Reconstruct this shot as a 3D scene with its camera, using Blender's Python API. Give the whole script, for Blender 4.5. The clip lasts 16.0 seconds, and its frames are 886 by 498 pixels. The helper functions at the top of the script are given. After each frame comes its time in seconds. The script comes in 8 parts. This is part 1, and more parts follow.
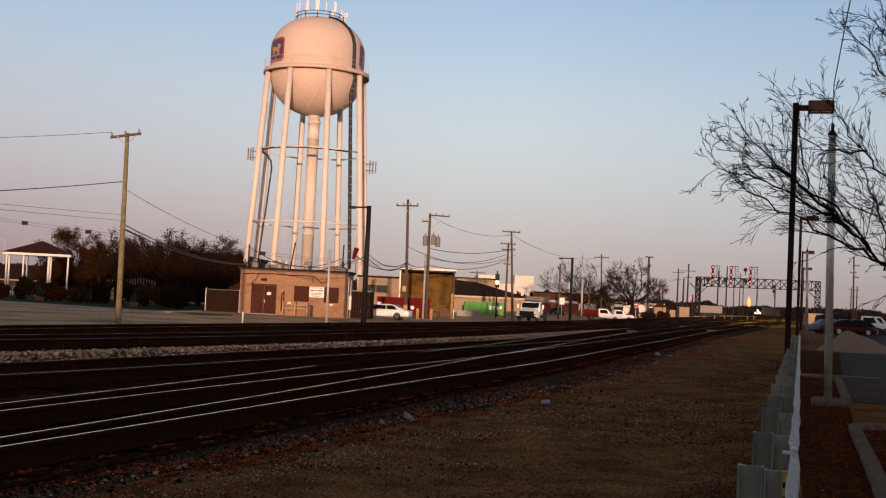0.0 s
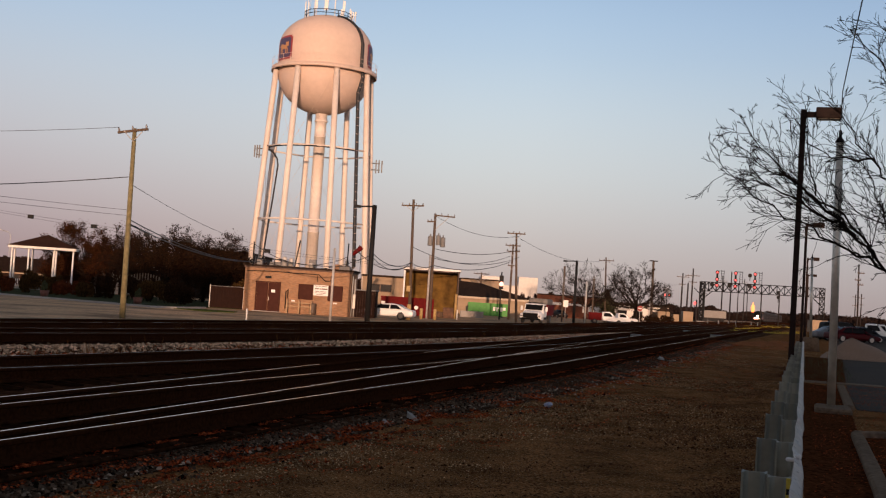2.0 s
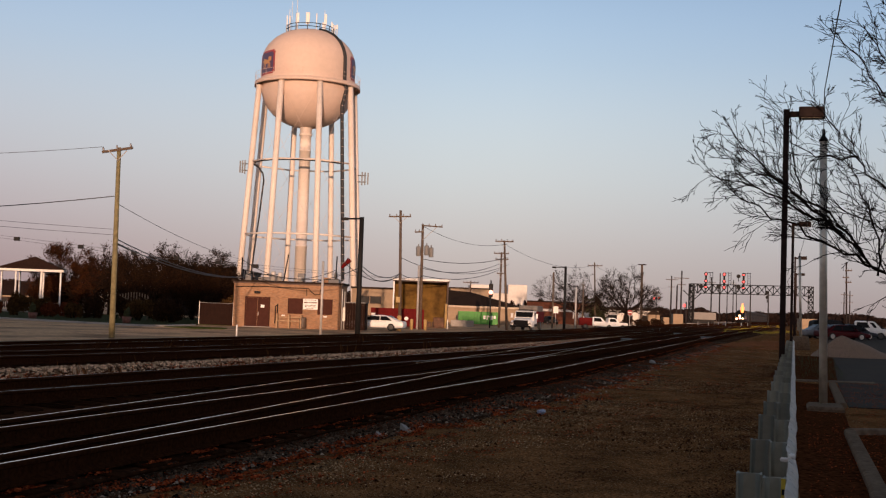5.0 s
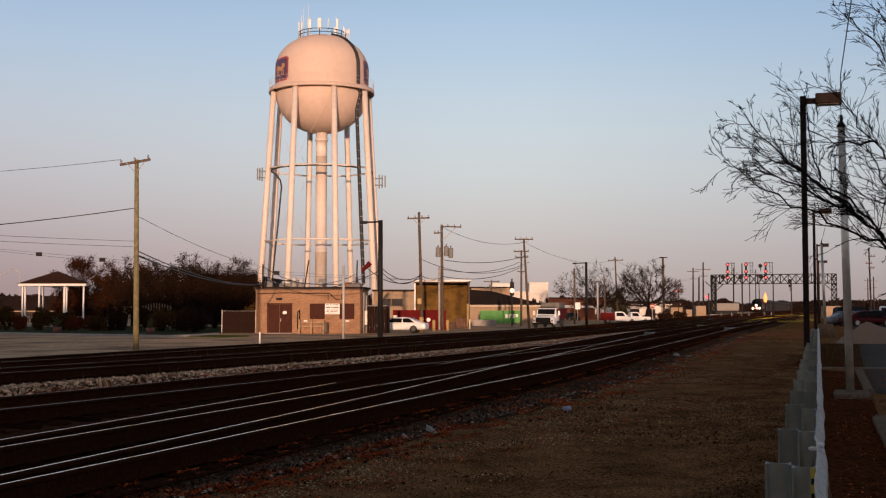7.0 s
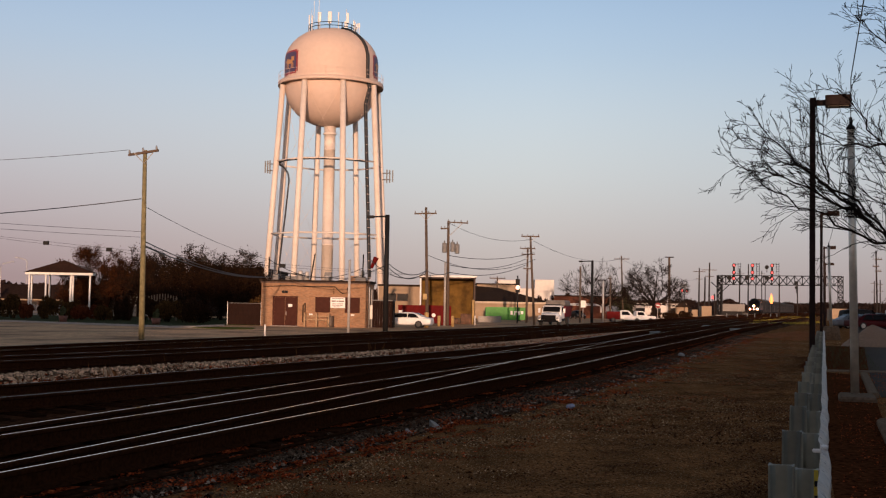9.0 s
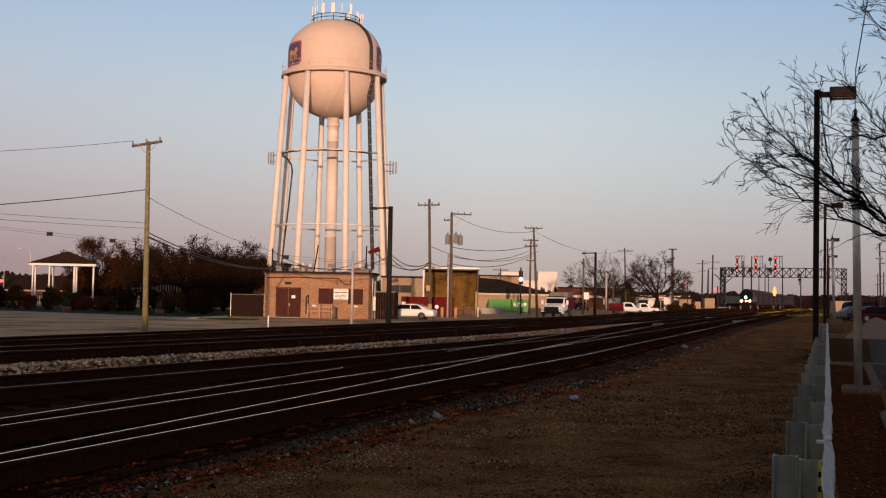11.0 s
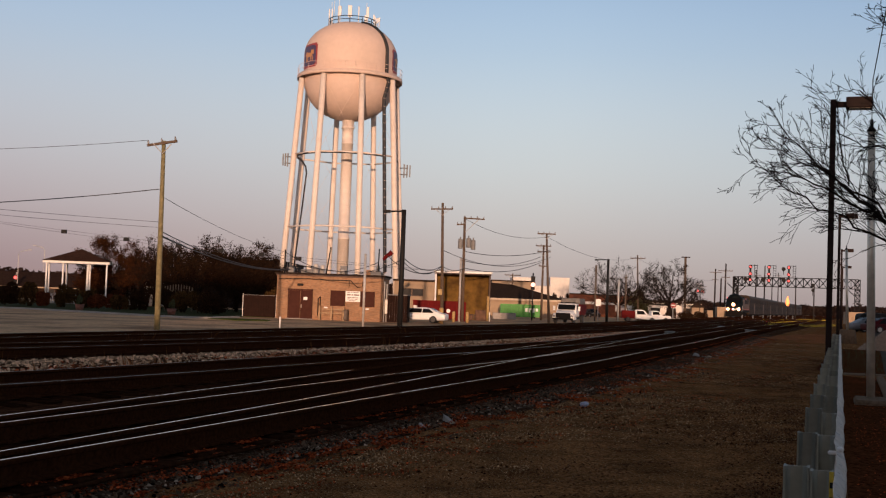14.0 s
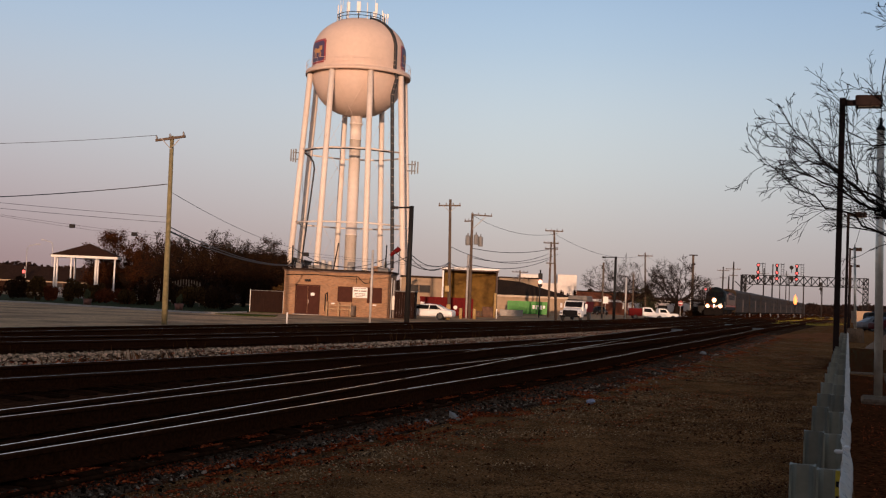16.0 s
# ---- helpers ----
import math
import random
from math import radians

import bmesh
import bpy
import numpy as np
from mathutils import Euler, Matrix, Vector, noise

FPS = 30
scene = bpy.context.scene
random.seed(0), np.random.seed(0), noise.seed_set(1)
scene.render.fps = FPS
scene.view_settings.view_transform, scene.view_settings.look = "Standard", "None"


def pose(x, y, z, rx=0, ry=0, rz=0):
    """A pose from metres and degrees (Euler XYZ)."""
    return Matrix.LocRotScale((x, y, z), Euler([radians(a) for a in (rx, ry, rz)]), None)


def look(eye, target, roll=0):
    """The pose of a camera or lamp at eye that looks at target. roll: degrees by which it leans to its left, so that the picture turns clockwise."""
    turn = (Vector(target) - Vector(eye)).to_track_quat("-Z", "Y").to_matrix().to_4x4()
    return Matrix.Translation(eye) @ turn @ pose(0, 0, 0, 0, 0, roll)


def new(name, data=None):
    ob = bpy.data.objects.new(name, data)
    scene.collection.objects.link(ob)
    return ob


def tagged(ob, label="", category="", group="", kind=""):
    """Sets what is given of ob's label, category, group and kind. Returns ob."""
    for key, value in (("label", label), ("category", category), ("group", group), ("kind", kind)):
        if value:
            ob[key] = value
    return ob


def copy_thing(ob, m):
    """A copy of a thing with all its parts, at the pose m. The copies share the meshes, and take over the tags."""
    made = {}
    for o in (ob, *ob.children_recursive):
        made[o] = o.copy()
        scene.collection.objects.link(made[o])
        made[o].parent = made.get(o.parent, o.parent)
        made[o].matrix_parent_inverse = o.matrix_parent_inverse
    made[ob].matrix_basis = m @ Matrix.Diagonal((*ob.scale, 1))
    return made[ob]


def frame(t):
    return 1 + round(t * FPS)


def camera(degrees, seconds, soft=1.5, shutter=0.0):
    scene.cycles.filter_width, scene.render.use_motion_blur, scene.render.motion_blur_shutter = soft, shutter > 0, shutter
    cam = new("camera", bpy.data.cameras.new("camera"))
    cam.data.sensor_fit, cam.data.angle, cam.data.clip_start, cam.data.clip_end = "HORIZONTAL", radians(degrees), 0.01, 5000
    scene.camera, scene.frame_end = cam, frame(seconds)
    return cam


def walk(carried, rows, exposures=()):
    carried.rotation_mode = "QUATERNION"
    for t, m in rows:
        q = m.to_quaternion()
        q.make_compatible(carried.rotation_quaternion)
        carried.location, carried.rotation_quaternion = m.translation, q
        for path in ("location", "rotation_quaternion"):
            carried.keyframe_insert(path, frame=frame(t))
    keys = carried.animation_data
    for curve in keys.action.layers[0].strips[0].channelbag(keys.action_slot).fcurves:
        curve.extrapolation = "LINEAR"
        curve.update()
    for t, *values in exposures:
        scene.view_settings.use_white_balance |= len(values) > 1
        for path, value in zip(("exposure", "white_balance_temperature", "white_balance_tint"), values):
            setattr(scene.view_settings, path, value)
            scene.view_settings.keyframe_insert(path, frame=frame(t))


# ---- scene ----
import colorsys
import itertools

cam = camera(42.2, 16.0, soft=1.22)
walk(cam, [
    (0.0, pose(0.012, 0.000, 1.562, 92.475, -2.764, -0.773)),
    (0.5, pose(0.001, -0.013, 1.566, 92.617, -2.891, -0.655)),
    (1.0, pose(-0.002, -0.001, 1.563, 92.235, -2.918, -0.664)),
    (1.5, pose(-0.008, -0.007, 1.564, 92.344, -3.726, -0.391)),
    (2.0, pose(-0.006, -0.016, 1.565, 92.485, -3.742, -0.588)),
    (2.5, pose(-0.004, -0.004, 1.558, 92.251, -4.102, -0.904)),
    (3.0, pose(-0.007, -0.011, 1.564, 92.680, -3.869, -1.077)),
    (5.5, pose(-0.004, -0.004, 1.569, 92.998, -1.828, -1.019)),
    (6.0, pose(-0.009, 0.003, 1.569, 92.766, -2.130, -0.318)),
    (6.5, pose(-0.005, 0.002, 1.571, 93.091, -0.659, 0.113)),
    (7.0, pose(0.000, 0.000, 1.570, 93.000, 0.000, -0.000)),
    (7.5, pose(-0.002, -0.004, 1.567, 92.595, -0.416, -0.104)),
    (8.0, pose(-0.002, 0.001, 1.569, 92.924, -0.296, 0.225)),
    (8.5, pose(-0.006, -0.005, 1.569, 92.925, -0.560, 0.108)),
    (9.0, pose(-0.003, -0.001, 1.569, 92.783, -1.008, 0.266)),
    (9.5, pose(-0.003, -0.005, 1.566, 92.748, -1.060, 0.230)),
    (12.0, pose(-0.014, -0.000, 1.560, 92.168, -1.496, 0.869)),
    (12.5, pose(-0.012, 0.001, 1.557, 92.166, -1.888, 1.090)),
    (13.0, pose(-0.012, 0.001, 1.554, 91.647, -1.915, 0.623)),
    (13.5, pose(-0.017, 0.006, 1.558, 92.308, -2.072, 0.773)),
    (14.0, pose(-0.014, 0.002, 1.558, 92.554, -2.098, 1.003)),
    (14.5, pose(-0.002, 0.011, 1.557, 92.772, -1.420, 0.560)),
    (15.0, pose(-0.005, 0.007, 1.560, 92.332, -1.372, 0.830)),
    (15.5, pose(-0.013, 0.013, 1.560, 92.637, -1.088, 1.086)),
    (16.0, pose(-0.009, 0.008, 1.556, 92.369, -2.429, 1.361)),
], exposures=[(0.0, 0.0), (9.5, -0.02), (12.0, -0.07), (16.0, -0.07)])

# ---- world, sun ----
SUN_AZ, SUN_EL = 180.0, 3.5      # degrees clockwise from +Y, degrees up
world = bpy.data.worlds.new("sky_world")
scene.world = world
world.use_nodes = True
wn, wl = world.node_tree.nodes, world.node_tree.links
wn.clear()
w_out = wn.new("ShaderNodeOutputWorld")
w_bg = wn.new("ShaderNodeBackground")
w_sky = wn.new("ShaderNodeTexSky")
w_sky.sky_type = "NISHITA"
w_sky.sun_disc = False
w_sky.sun_elevation = radians(SUN_EL)
w_sky.sun_rotation = radians(SUN_AZ)
w_sky.dust_density = 2.0
w_scale = wn.new("ShaderNodeVectorMath")
w_scale.operation = "SCALE"
w_scale.inputs["Scale"].default_value = 0.06
w_tc = wn.new("ShaderNodeTexCoord")
w_sep = wn.new("ShaderNodeSeparateXYZ")
w_ramp = wn.new("ShaderNodeValToRGB")
w_ramp.color_ramp.interpolation = "B_SPLINE"
els = w_ramp.color_ramp.elements
stops = [(0.0, (0.50, 0.39, 0.365)), (0.03, (0.58, 0.485, 0.46)), (0.07, (0.65, 0.61, 0.60)), (0.115, (0.695, 0.725, 0.735)),
         (0.165, (0.65, 0.74, 0.81)), (0.215, (0.53, 0.675, 0.83)), (0.28, (0.40, 0.575, 0.82)), (0.42, (0.22, 0.285, 0.385)), (0.65, (0.115, 0.15, 0.205)), (1.0, (0.08, 0.105, 0.145))]
els[0].position, els[1].position = stops[0][0], stops[1][0]
els[0].color, els[1].color = (*stops[0][1], 1), (*stops[1][1], 1)
for pos_, col_ in stops[2:]:
    e_ = els.new(pos_)
    e_.color = (*col_, 1)
w_mix = wn.new("ShaderNodeMix")
w_mix.data_type = "RGBA"
w_mix.inputs["Factor"].default_value = 0.90
wl.new(w_tc.outputs["Generated"], w_sep.inputs[0])
wl.new(w_sep.outputs["Z"], w_ramp.inputs[0])
wl.new(w_sky.outputs[0], w_scale.inputs[0])
wl.new(w_scale.outputs[0], w_mix.inputs["A"])
wl.new(w_ramp.outputs[0], w_mix.inputs["B"])
# the low sky turns more mauve away from the line of the rails
w_az = wn.new("ShaderNodeMapRange")
w_az.inputs["From Min"].default_value, w_az.inputs["From Max"].default_value = 0.02, -0.42
wl.new(w_sep.outputs["X"], w_az.inputs["Value"])
w_el = wn.new("ShaderNodeMapRange")
w_el.inputs["From Min"].default_value, w_el.inputs["From Max"].default_value = 0.02, 0.22
w_el.inputs["To Min"].default_value, w_el.inputs["To Max"].default_value = 1.0, 0.25
wl.new(w_sep.outputs["Z"], w_el.inputs["Value"])
w_fac = wn.new("ShaderNodeMath")
w_fac.operation = "MULTIPLY"
wl.new(w_az.outputs["Result"], w_fac.inputs[0])
wl.new(w_el.outputs["Result"], w_fac.inputs[1])
w_tint = wn.new("ShaderNodeMix")
w_tint.data_type, w_tint.blend_type = "RGBA", "MULTIPLY"
wl.new(w_fac.outputs[0], w_tint.inputs["Factor"])
wl.new(w_mix.outputs["Result"], w_tint.inputs["A"])
w_tint.inputs["B"].default_value = (0.755, 0.655, 0.715, 1)
# it dims slightly beyond the line of the rails
w_rt = wn.new("ShaderNodeMapRange")
w_rt.inputs["From Min"].default_value, w_rt.inputs["From Max"].default_value = 0.08, 0.36
wl.new(w_sep.outputs["X"], w_rt.inputs["Value"])
w_dim = wn.new("ShaderNodeMix")
w_dim.data_type, w_dim.blend_type = "RGBA", "MULTIPLY"
wl.new(w_rt.outputs["Result"], w_dim.inputs["Factor"])
wl.new(w_tint.outputs["Result"], w_dim.inputs["A"])
w_dim.inputs["B"].default_value = (0.84, 0.86, 0.90, 1)
# sunset glow round the low sun
w_gy = wn.new("ShaderNodeMapRange")
w_gy.interpolation_type = "SMOOTHSTEP"
w_gy.inputs["From Min"].default_value, w_gy.inputs["From Max"].default_value = -0.30, -1.0
wl.new(w_sep.outputs["Y"], w_gy.inputs["Value"])
w_gz = wn.new("ShaderNodeMapRange")
w_gz.interpolation_type = "SMOOTHSTEP"
w_gz.inputs["From Min"].default_value, w_gz.inputs["From Max"].default_value = 0.62, 0.0
wl.new(w_sep.outputs["Z"], w_gz.inputs["Value"])
w_gf = wn.new("ShaderNodeMath")
w_gf.operation = "MULTIPLY"
wl.new(w_gy.outputs["Result"], w_gf.inputs[0])
wl.new(w_gz.outputs["Result"], w_gf.inputs[1])
w_glow = wn.new("ShaderNodeMix")
w_glow.data_type, w_glow.blend_type = "RGBA", "ADD"
wl.new(w_gf.outputs[0], w_glow.inputs["Factor"])
wl.new(w_dim.outputs["Result"], w_glow.inputs["A"])
w_glow.inputs["B"].default_value = (0.95, 0.50, 0.23, 1)
wl.new(w_glow.outputs["Result"], w_bg.inputs["Color"])
wl.new(w_bg.outputs[0], w_out.inputs[0])
w_bg.inputs["Strength"].default_value = 1.0

sun_data = bpy.data.lights.new("sun", "SUN")
sun_data.energy = 4.0
sun_data.angle = radians(0.6)
sun_data.color = (1.0, 0.62, 0.415)
sun_ob = new("sun", sun_data)
_sa = radians(SUN_AZ)
_sd = Vector((math.sin(_sa) * math.cos(radians(SUN_EL)), math.cos(_sa) * math.cos(radians(SUN_EL)), math.sin(radians(SUN_EL))))
sun_ob.matrix_world = look(_sd * 200, (0, 0, 0))


# ---- materials ----
def mat(name, col, rough=0.8, metal=0.0, var=0.25, scale=6.0, bump=0.15, stain=None, stain_scale=0.5, stain_amt=0.35,
        emit=None, emit_strength=0.0, spec=0.5, island=0.0, per_object=0.0, coat=0.0):
    """Procedural surface: base colour, fine grain, larger stains, bump."""
    m = bpy.data.materials.new(name)
    m.use_nodes = True
    nt = m.node_tree
    n, l = nt.nodes, nt.links
    b = n["Principled BSDF"]
    b.inputs["Roughness"].default_value = rough
    b.inputs["Metallic"].default_value = metal
    b.inputs["Specular IOR Level"].default_value = spec
    b.inputs["Coat Weight"].default_value = coat
    tc = n.new("ShaderNodeTexCoord")
    n1 = n.new("ShaderNodeTexNoise")
    n1.inputs["Scale"].default_value = scale
    n1.inputs["Detail"].default_value = 6
    n2 = n.new("ShaderNodeTexNoise")
    n2.inputs["Scale"].default_value = stain_scale
    n2.inputs["Detail"].default_value = 5
    l.new(tc.outputs["Object"], n1.inputs["Vector"])
    l.new(tc.outputs["Object"], n2.inputs["Vector"])
    r1 = n.new("ShaderNodeMapRange")
    r1.inputs["From Min"].default_value, r1.inputs["From Max"].default_value = 0.3, 0.7
    r1.inputs["To Min"].default_value, r1.inputs["To Max"].default_value = 1 - var, 1 + var
    l.new(n1.outputs["Fac"], r1.inputs["Value"])
    mul = n.new("ShaderNodeMix")
    mul.data_type, mul.blend_type = "RGBA", "MULTIPLY"
    mul.inputs["Factor"].default_value = 1.0
    mx = n.new("ShaderNodeMix")
    mx.data_type = "RGBA"
    r2 = n.new("ShaderNodeMapRange")
    r2.inputs["From Min"].default_value, r2.inputs["From Max"].default_value = 0.45, 0.7
    r2.inputs["To Max"].default_value = stain_amt
    l.new(n2.outputs["Fac"], r2.inputs["Value"])
    l.new(r2.outputs["Result"], mx.inputs["Factor"])
    mx.inputs["A"].default_value = (*col, 1)
    mx.inputs["B"].default_value = (*(stain or tuple(c * 0.6 for c in col)), 1)
    l.new(mx.outputs["Result"], mul.inputs["A"])
    l.new(r1.outputs["Result"], mul.inputs["B"])
    res = mul.outputs["Result"]
    if island or per_object:
        if island:
            src = n.new("ShaderNodeNewGeometry").outputs["Random Per Island"]
        else:
            src = n.new("ShaderNodeObjectInfo").outputs["Random"]
        amt = island or per_object
        r3 = n.new("ShaderNodeMapRange")
        r3.inputs["To Min"].default_value, r3.inputs["To Max"].default_value = 1 - amt, 1 + amt
        l.new(src, r3.inputs["Value"])
        mul2 = n.new("ShaderNodeMix")
        mul2.data_type, mul2.blend_type = "RGBA", "MULTIPLY"
        mul2.inputs["Factor"].default_value = 1.0
        l.new(res, mul2.inputs["A"])
        l.new(r3.outputs["Result"], mul2.inputs["B"])
        res = mul2.outputs["Result"]
    l.new(res, b.inputs["Base Color"])
    if bump:
        bp = n.new("ShaderNodeBump")
        bp.inputs["Strength"].default_value = bump
        bp.inputs["Distance"].default_value = 0.02
        l.new(n1.outputs["Fac"], bp.inputs["Height"])
        l.new(bp.outputs["Normal"], b.inputs["Normal"])
    if emit:
        b.inputs["Emission Color"].default_value = (*emit, 1)
        b.inputs["Emission Strength"].default_value = emit_strength
    return m


def brick_mat(name, c1, c2, mortar, bw=0.2, bh=0.067):
    m = mat(name, c1, 0.9, var=0.15, scale=20, bump=0.1)
    nt = m.node_tree
    n, l = nt.nodes, nt.links
    b = n["Principled BSDF"]
    tc = n.new("ShaderNodeTexCoord")
    sp = n.new("ShaderNodeSeparateXYZ")
    ad = n.new("ShaderNodeMath")
    cb = n.new("ShaderNodeCombineXYZ")
    l.new(tc.outputs["Object"], sp.inputs[0])
    l.new(sp.outputs["X"], ad.inputs[0])
    l.new(sp.outputs["Y"], ad.inputs[1])
    l.new(ad.outputs[0], cb.inputs["X"])
    l.new(sp.outputs["Z"], cb.inputs["Y"])
    t = n.new("ShaderNodeTexBrick")
    t.inputs["Scale"].default_value = 1.0
    t.inputs["Brick Width"].default_value = bw
    t.inputs["Row Height"].default_value = bh
    t.inputs["Mortar Size"].default_value = 0.008
    t.inputs["Color1"].default_value, t.inputs["Color2"].default_value, t.inputs["Mortar"].default_value = (*c1, 1), (*c2, 1), (*mortar, 1)
    l.new(cb.outputs[0], t.inputs["Vector"])
    ns = n.new("ShaderNodeTexNoise")
    ns.inputs["Scale"].default_value = 0.9
    ns.inputs["Detail"].default_value = 6
    l.new(tc.outputs["Object"], ns.inputs["Vector"])
    rr = n.new("ShaderNodeMapRange")
    rr.inputs["From Min"].default_value, rr.inputs["From Max"].default_value = 0.3, 0.7
    rr.inputs["To Min"].default_value, rr.inputs["To Max"].default_value = 0.8, 1.15
    l.new(ns.outputs["Fac"], rr.inputs["Value"])
    mm = n.new("ShaderNodeMix")
    mm.data_type, mm.blend_type = "RGBA", "MULTIPLY"
    mm.inputs["Factor"].default_value = 1.0
    l.new(t.outputs["Color"], mm.inputs["A"])
    l.new(rr.outputs["Result"], mm.inputs["B"])
    l.new(mm.outputs["Result"], b.inputs["Base Color"])
    return m


M_DIRT = mat("packed_dirt", (0.23, 0.102, 0.038), 0.95, var=0.8, scale=34, bump=0.28, stain=(0.055, 0.024, 0.010), stain_scale=1.3, stain_amt=0.75, spec=0.0)


def speckle(m, col, scale, lo, hi, patch=None, patch_scale=0.3, patch_amt=0.6):
    """Lay fine specks, and broad patches, of other colours over a material's base colour."""
    n, l = m.node_tree.nodes, m.node_tree.links
    b = n["Principled BSDF"]
    src = b.inputs["Base Color"].links[0].from_socket
    tc = n.new("ShaderNodeTexCoord")
    jobs = [(col, scale, lo, hi, 1.0)] + ([(patch, patch_scale, 0.48, 0.66, patch_amt)] if patch else [])
    for c_, sc_, lo_, hi_, amt_ in reversed(jobs):
        ns = n.new("ShaderNodeTexNoise")
        ns.inputs["Scale"].default_value = sc_
        ns.inputs["Detail"].default_value = 3 if sc_ > 5 else 9
        ns.inputs["Roughness"].default_value = 0.5 if sc_ > 5 else 0.72
        l.new(tc.outputs["Object"], ns.inputs["Vector"])
        mr = n.new("ShaderNodeMapRange")
        mr.inputs["From Min"].default_value, mr.inputs["From Max"].default_value = lo_, hi_
        mr.inputs["To Max"].default_value = amt_
        l.new(ns.outputs["Fac"], mr.inputs["Value"])
        mx = n.new("ShaderNodeMix")
        mx.data_type = "RGBA"
        mx.inputs["B"].default_value = (*c_, 1)
        l.new(mr.outputs["Result"], mx.inputs["Factor"])
        l.new(src, mx.inputs["A"])
        src = mx.outputs["Result"]
    l.new(src, b.inputs["Base Color"])
    return m


speckle(M_DIRT, (0.50, 0.33, 0.18), 70, 0.60, 0.70, (0.055, 0.027, 0.011), 1.1, 0.65)
M_BED = mat("oily_ballast_bed", (0.056, 0.023, 0.012), 0.95, var=0.7, scale=12, bump=0.6, stain=(0.052, 0.019, 0.009), stain_scale=0.8, spec=0.0)
M_SHOULDER = mat("grimy_shoulder_gravel", (0.055, 0.030, 0.017), 0.95, var=0.6, scale=16, bump=0.8, stain=(0.075, 0.026, 0.012), stain_scale=1.3, stain_amt=0.8, spec=0.0)
speckle(M_SHOULDER, (0.26, 0.20, 0.15), 42, 0.61, 0.69, (0.10, 0.035, 0.015), 1.5, 0.5)
M_STONE = mat("grey_ballast_stone", (0.090, 0.060, 0.040), 0.9, var=0.25, scale=30, bump=0.2, island=0.95, spec=0.0)
M_STONE_PALE = mat("pale_ballast_stone", (0.54, 0.35, 0.22), 0.9, var=0.25, scale=30, bump=0.2, island=0.85, spec=0.0)
M_STONE_MID = mat("dull_pale_stone", (0.30, 0.225, 0.165), 0.9, var=0.25, scale=30, bump=0.2, island=0.8, spec=0.0)
M_PEBBLE = mat("brown_pebble", (0.38, 0.235, 0.125), 0.9, var=0.25, scale=30, bump=0.2, island=0.95, spec=0.0)
M_LEAF = mat("fallen_rust_leaf", (0.34, 0.068, 0.022), 0.8, var=0.3, scale=30, bump=0.0, island=0.9, spec=0.0)
M_TIE = mat("creosoted_timber_tie", (0.029, 0.012, 0.006), 0.95, var=0.4, scale=14, bump=0.5, per_object=0.4, spec=0.0)
M_RAIL = mat("rusty_rail_steel", (0.046, 0.016, 0.007), 0.8, metal=0.0, var=0.35, scale=25, bump=0.2, spec=0.0)
M_RAIL_TOP = mat("polished_rail_head", (0.42, 0.33, 0.25), 0.12, metal=1.0, var=0.15, scale=20, bump=0.02)
M_RAIL_DULL = mat("dull_rail_head", (0.32, 0.24, 0.185), 0.32, metal=0.9, var=0.3, scale=15, bump=0.05)
M_ASPH = mat("asphalt", (0.050, 0.033, 0.022), 0.85, spec=0.05, var=0.3, scale=25, bump=0.3, stain=(0.030, 0.021, 0.015), stain_scale=0.5, stain_amt=0.9)
M_STREET = mat("worn_concrete_pavement", (0.60, 0.36, 0.195), 0.9, spec=0.05, var=0.3, scale=3.5, bump=0.2, stain=(0.17, 0.10, 0.055), stain_scale=0.22, stain_amt=0.9)
M_CONC = mat("concrete", (0.34, 0.31, 0.28), 0.9, var=0.2, scale=14, bump=0.25, stain=(0.2, 0.18, 0.16), stain_scale=1.2)
M_GRASS = mat("dry_turf", (0.040, 0.046, 0.016), 0.95, var=0.5, scale=8, bump=0.5, stain=(0.06, 0.042, 0.02), stain_scale=0.6, spec=0.03)
M_GALV = mat("galvanised_steel", (0.50, 0.465, 0.43), 0.42, metal=0.12, var=0.15, scale=5, bump=0.05, stain=(0.36, 0.36, 0.36), stain_scale=2.0)
M_BRONZE = mat("dark_bronze_paint", (0.020, 0.011, 0.009), 0.6, spec=0.1, var=0.2, scale=5, bump=0.05)
M_DARKPOLE = mat("black_pole_paint", (0.014, 0.013, 0.013), 0.6, spec=0.15, var=0.2, scale=5, bump=0.03)
M_POLEWOOD = mat("weathered_pole_wood", (0.105, 0.072, 0.05), 0.9, var=0.3, scale=6, bump=0.4, stain=(0.06, 0.042, 0.03), stain_scale=1.0)
M_POLEFAR = mat("dark_far_pole_wood", (0.020, 0.014, 0.012), 0.9, var=0.3, scale=6)
M_POLEWOOD2 = mat("green_treated_pole_wood", (0.21, 0.175, 0.085), 0.9, var=0.3, scale=6, bump=0.4, stain=(0.12, 0.1, 0.05), stain_scale=0.8)
M_INSUL = mat("grey_porcelain", (0.25, 0.25, 0.26), 0.3, var=0.1)
M_CABLE = mat("black_cable", (0.02, 0.02, 0.022), 0.6, var=0.1, bump=0)
M_WHITE = mat("white_paint", (0.78, 0.76, 0.73), 0.5, var=0.06, scale=3, bump=0.03, stain=(0.62, 0.58, 0.54), stain_scale=0.8, stain_amt=0.4)
M_TOWER = mat("white_tank_paint", (0.68, 0.52, 0.435), 0.62, spec=0.3, var=0.04, scale=2, bump=0.02, stain=(0.58, 0.46, 0.38), stain_scale=0.25, stain_amt=0.5)
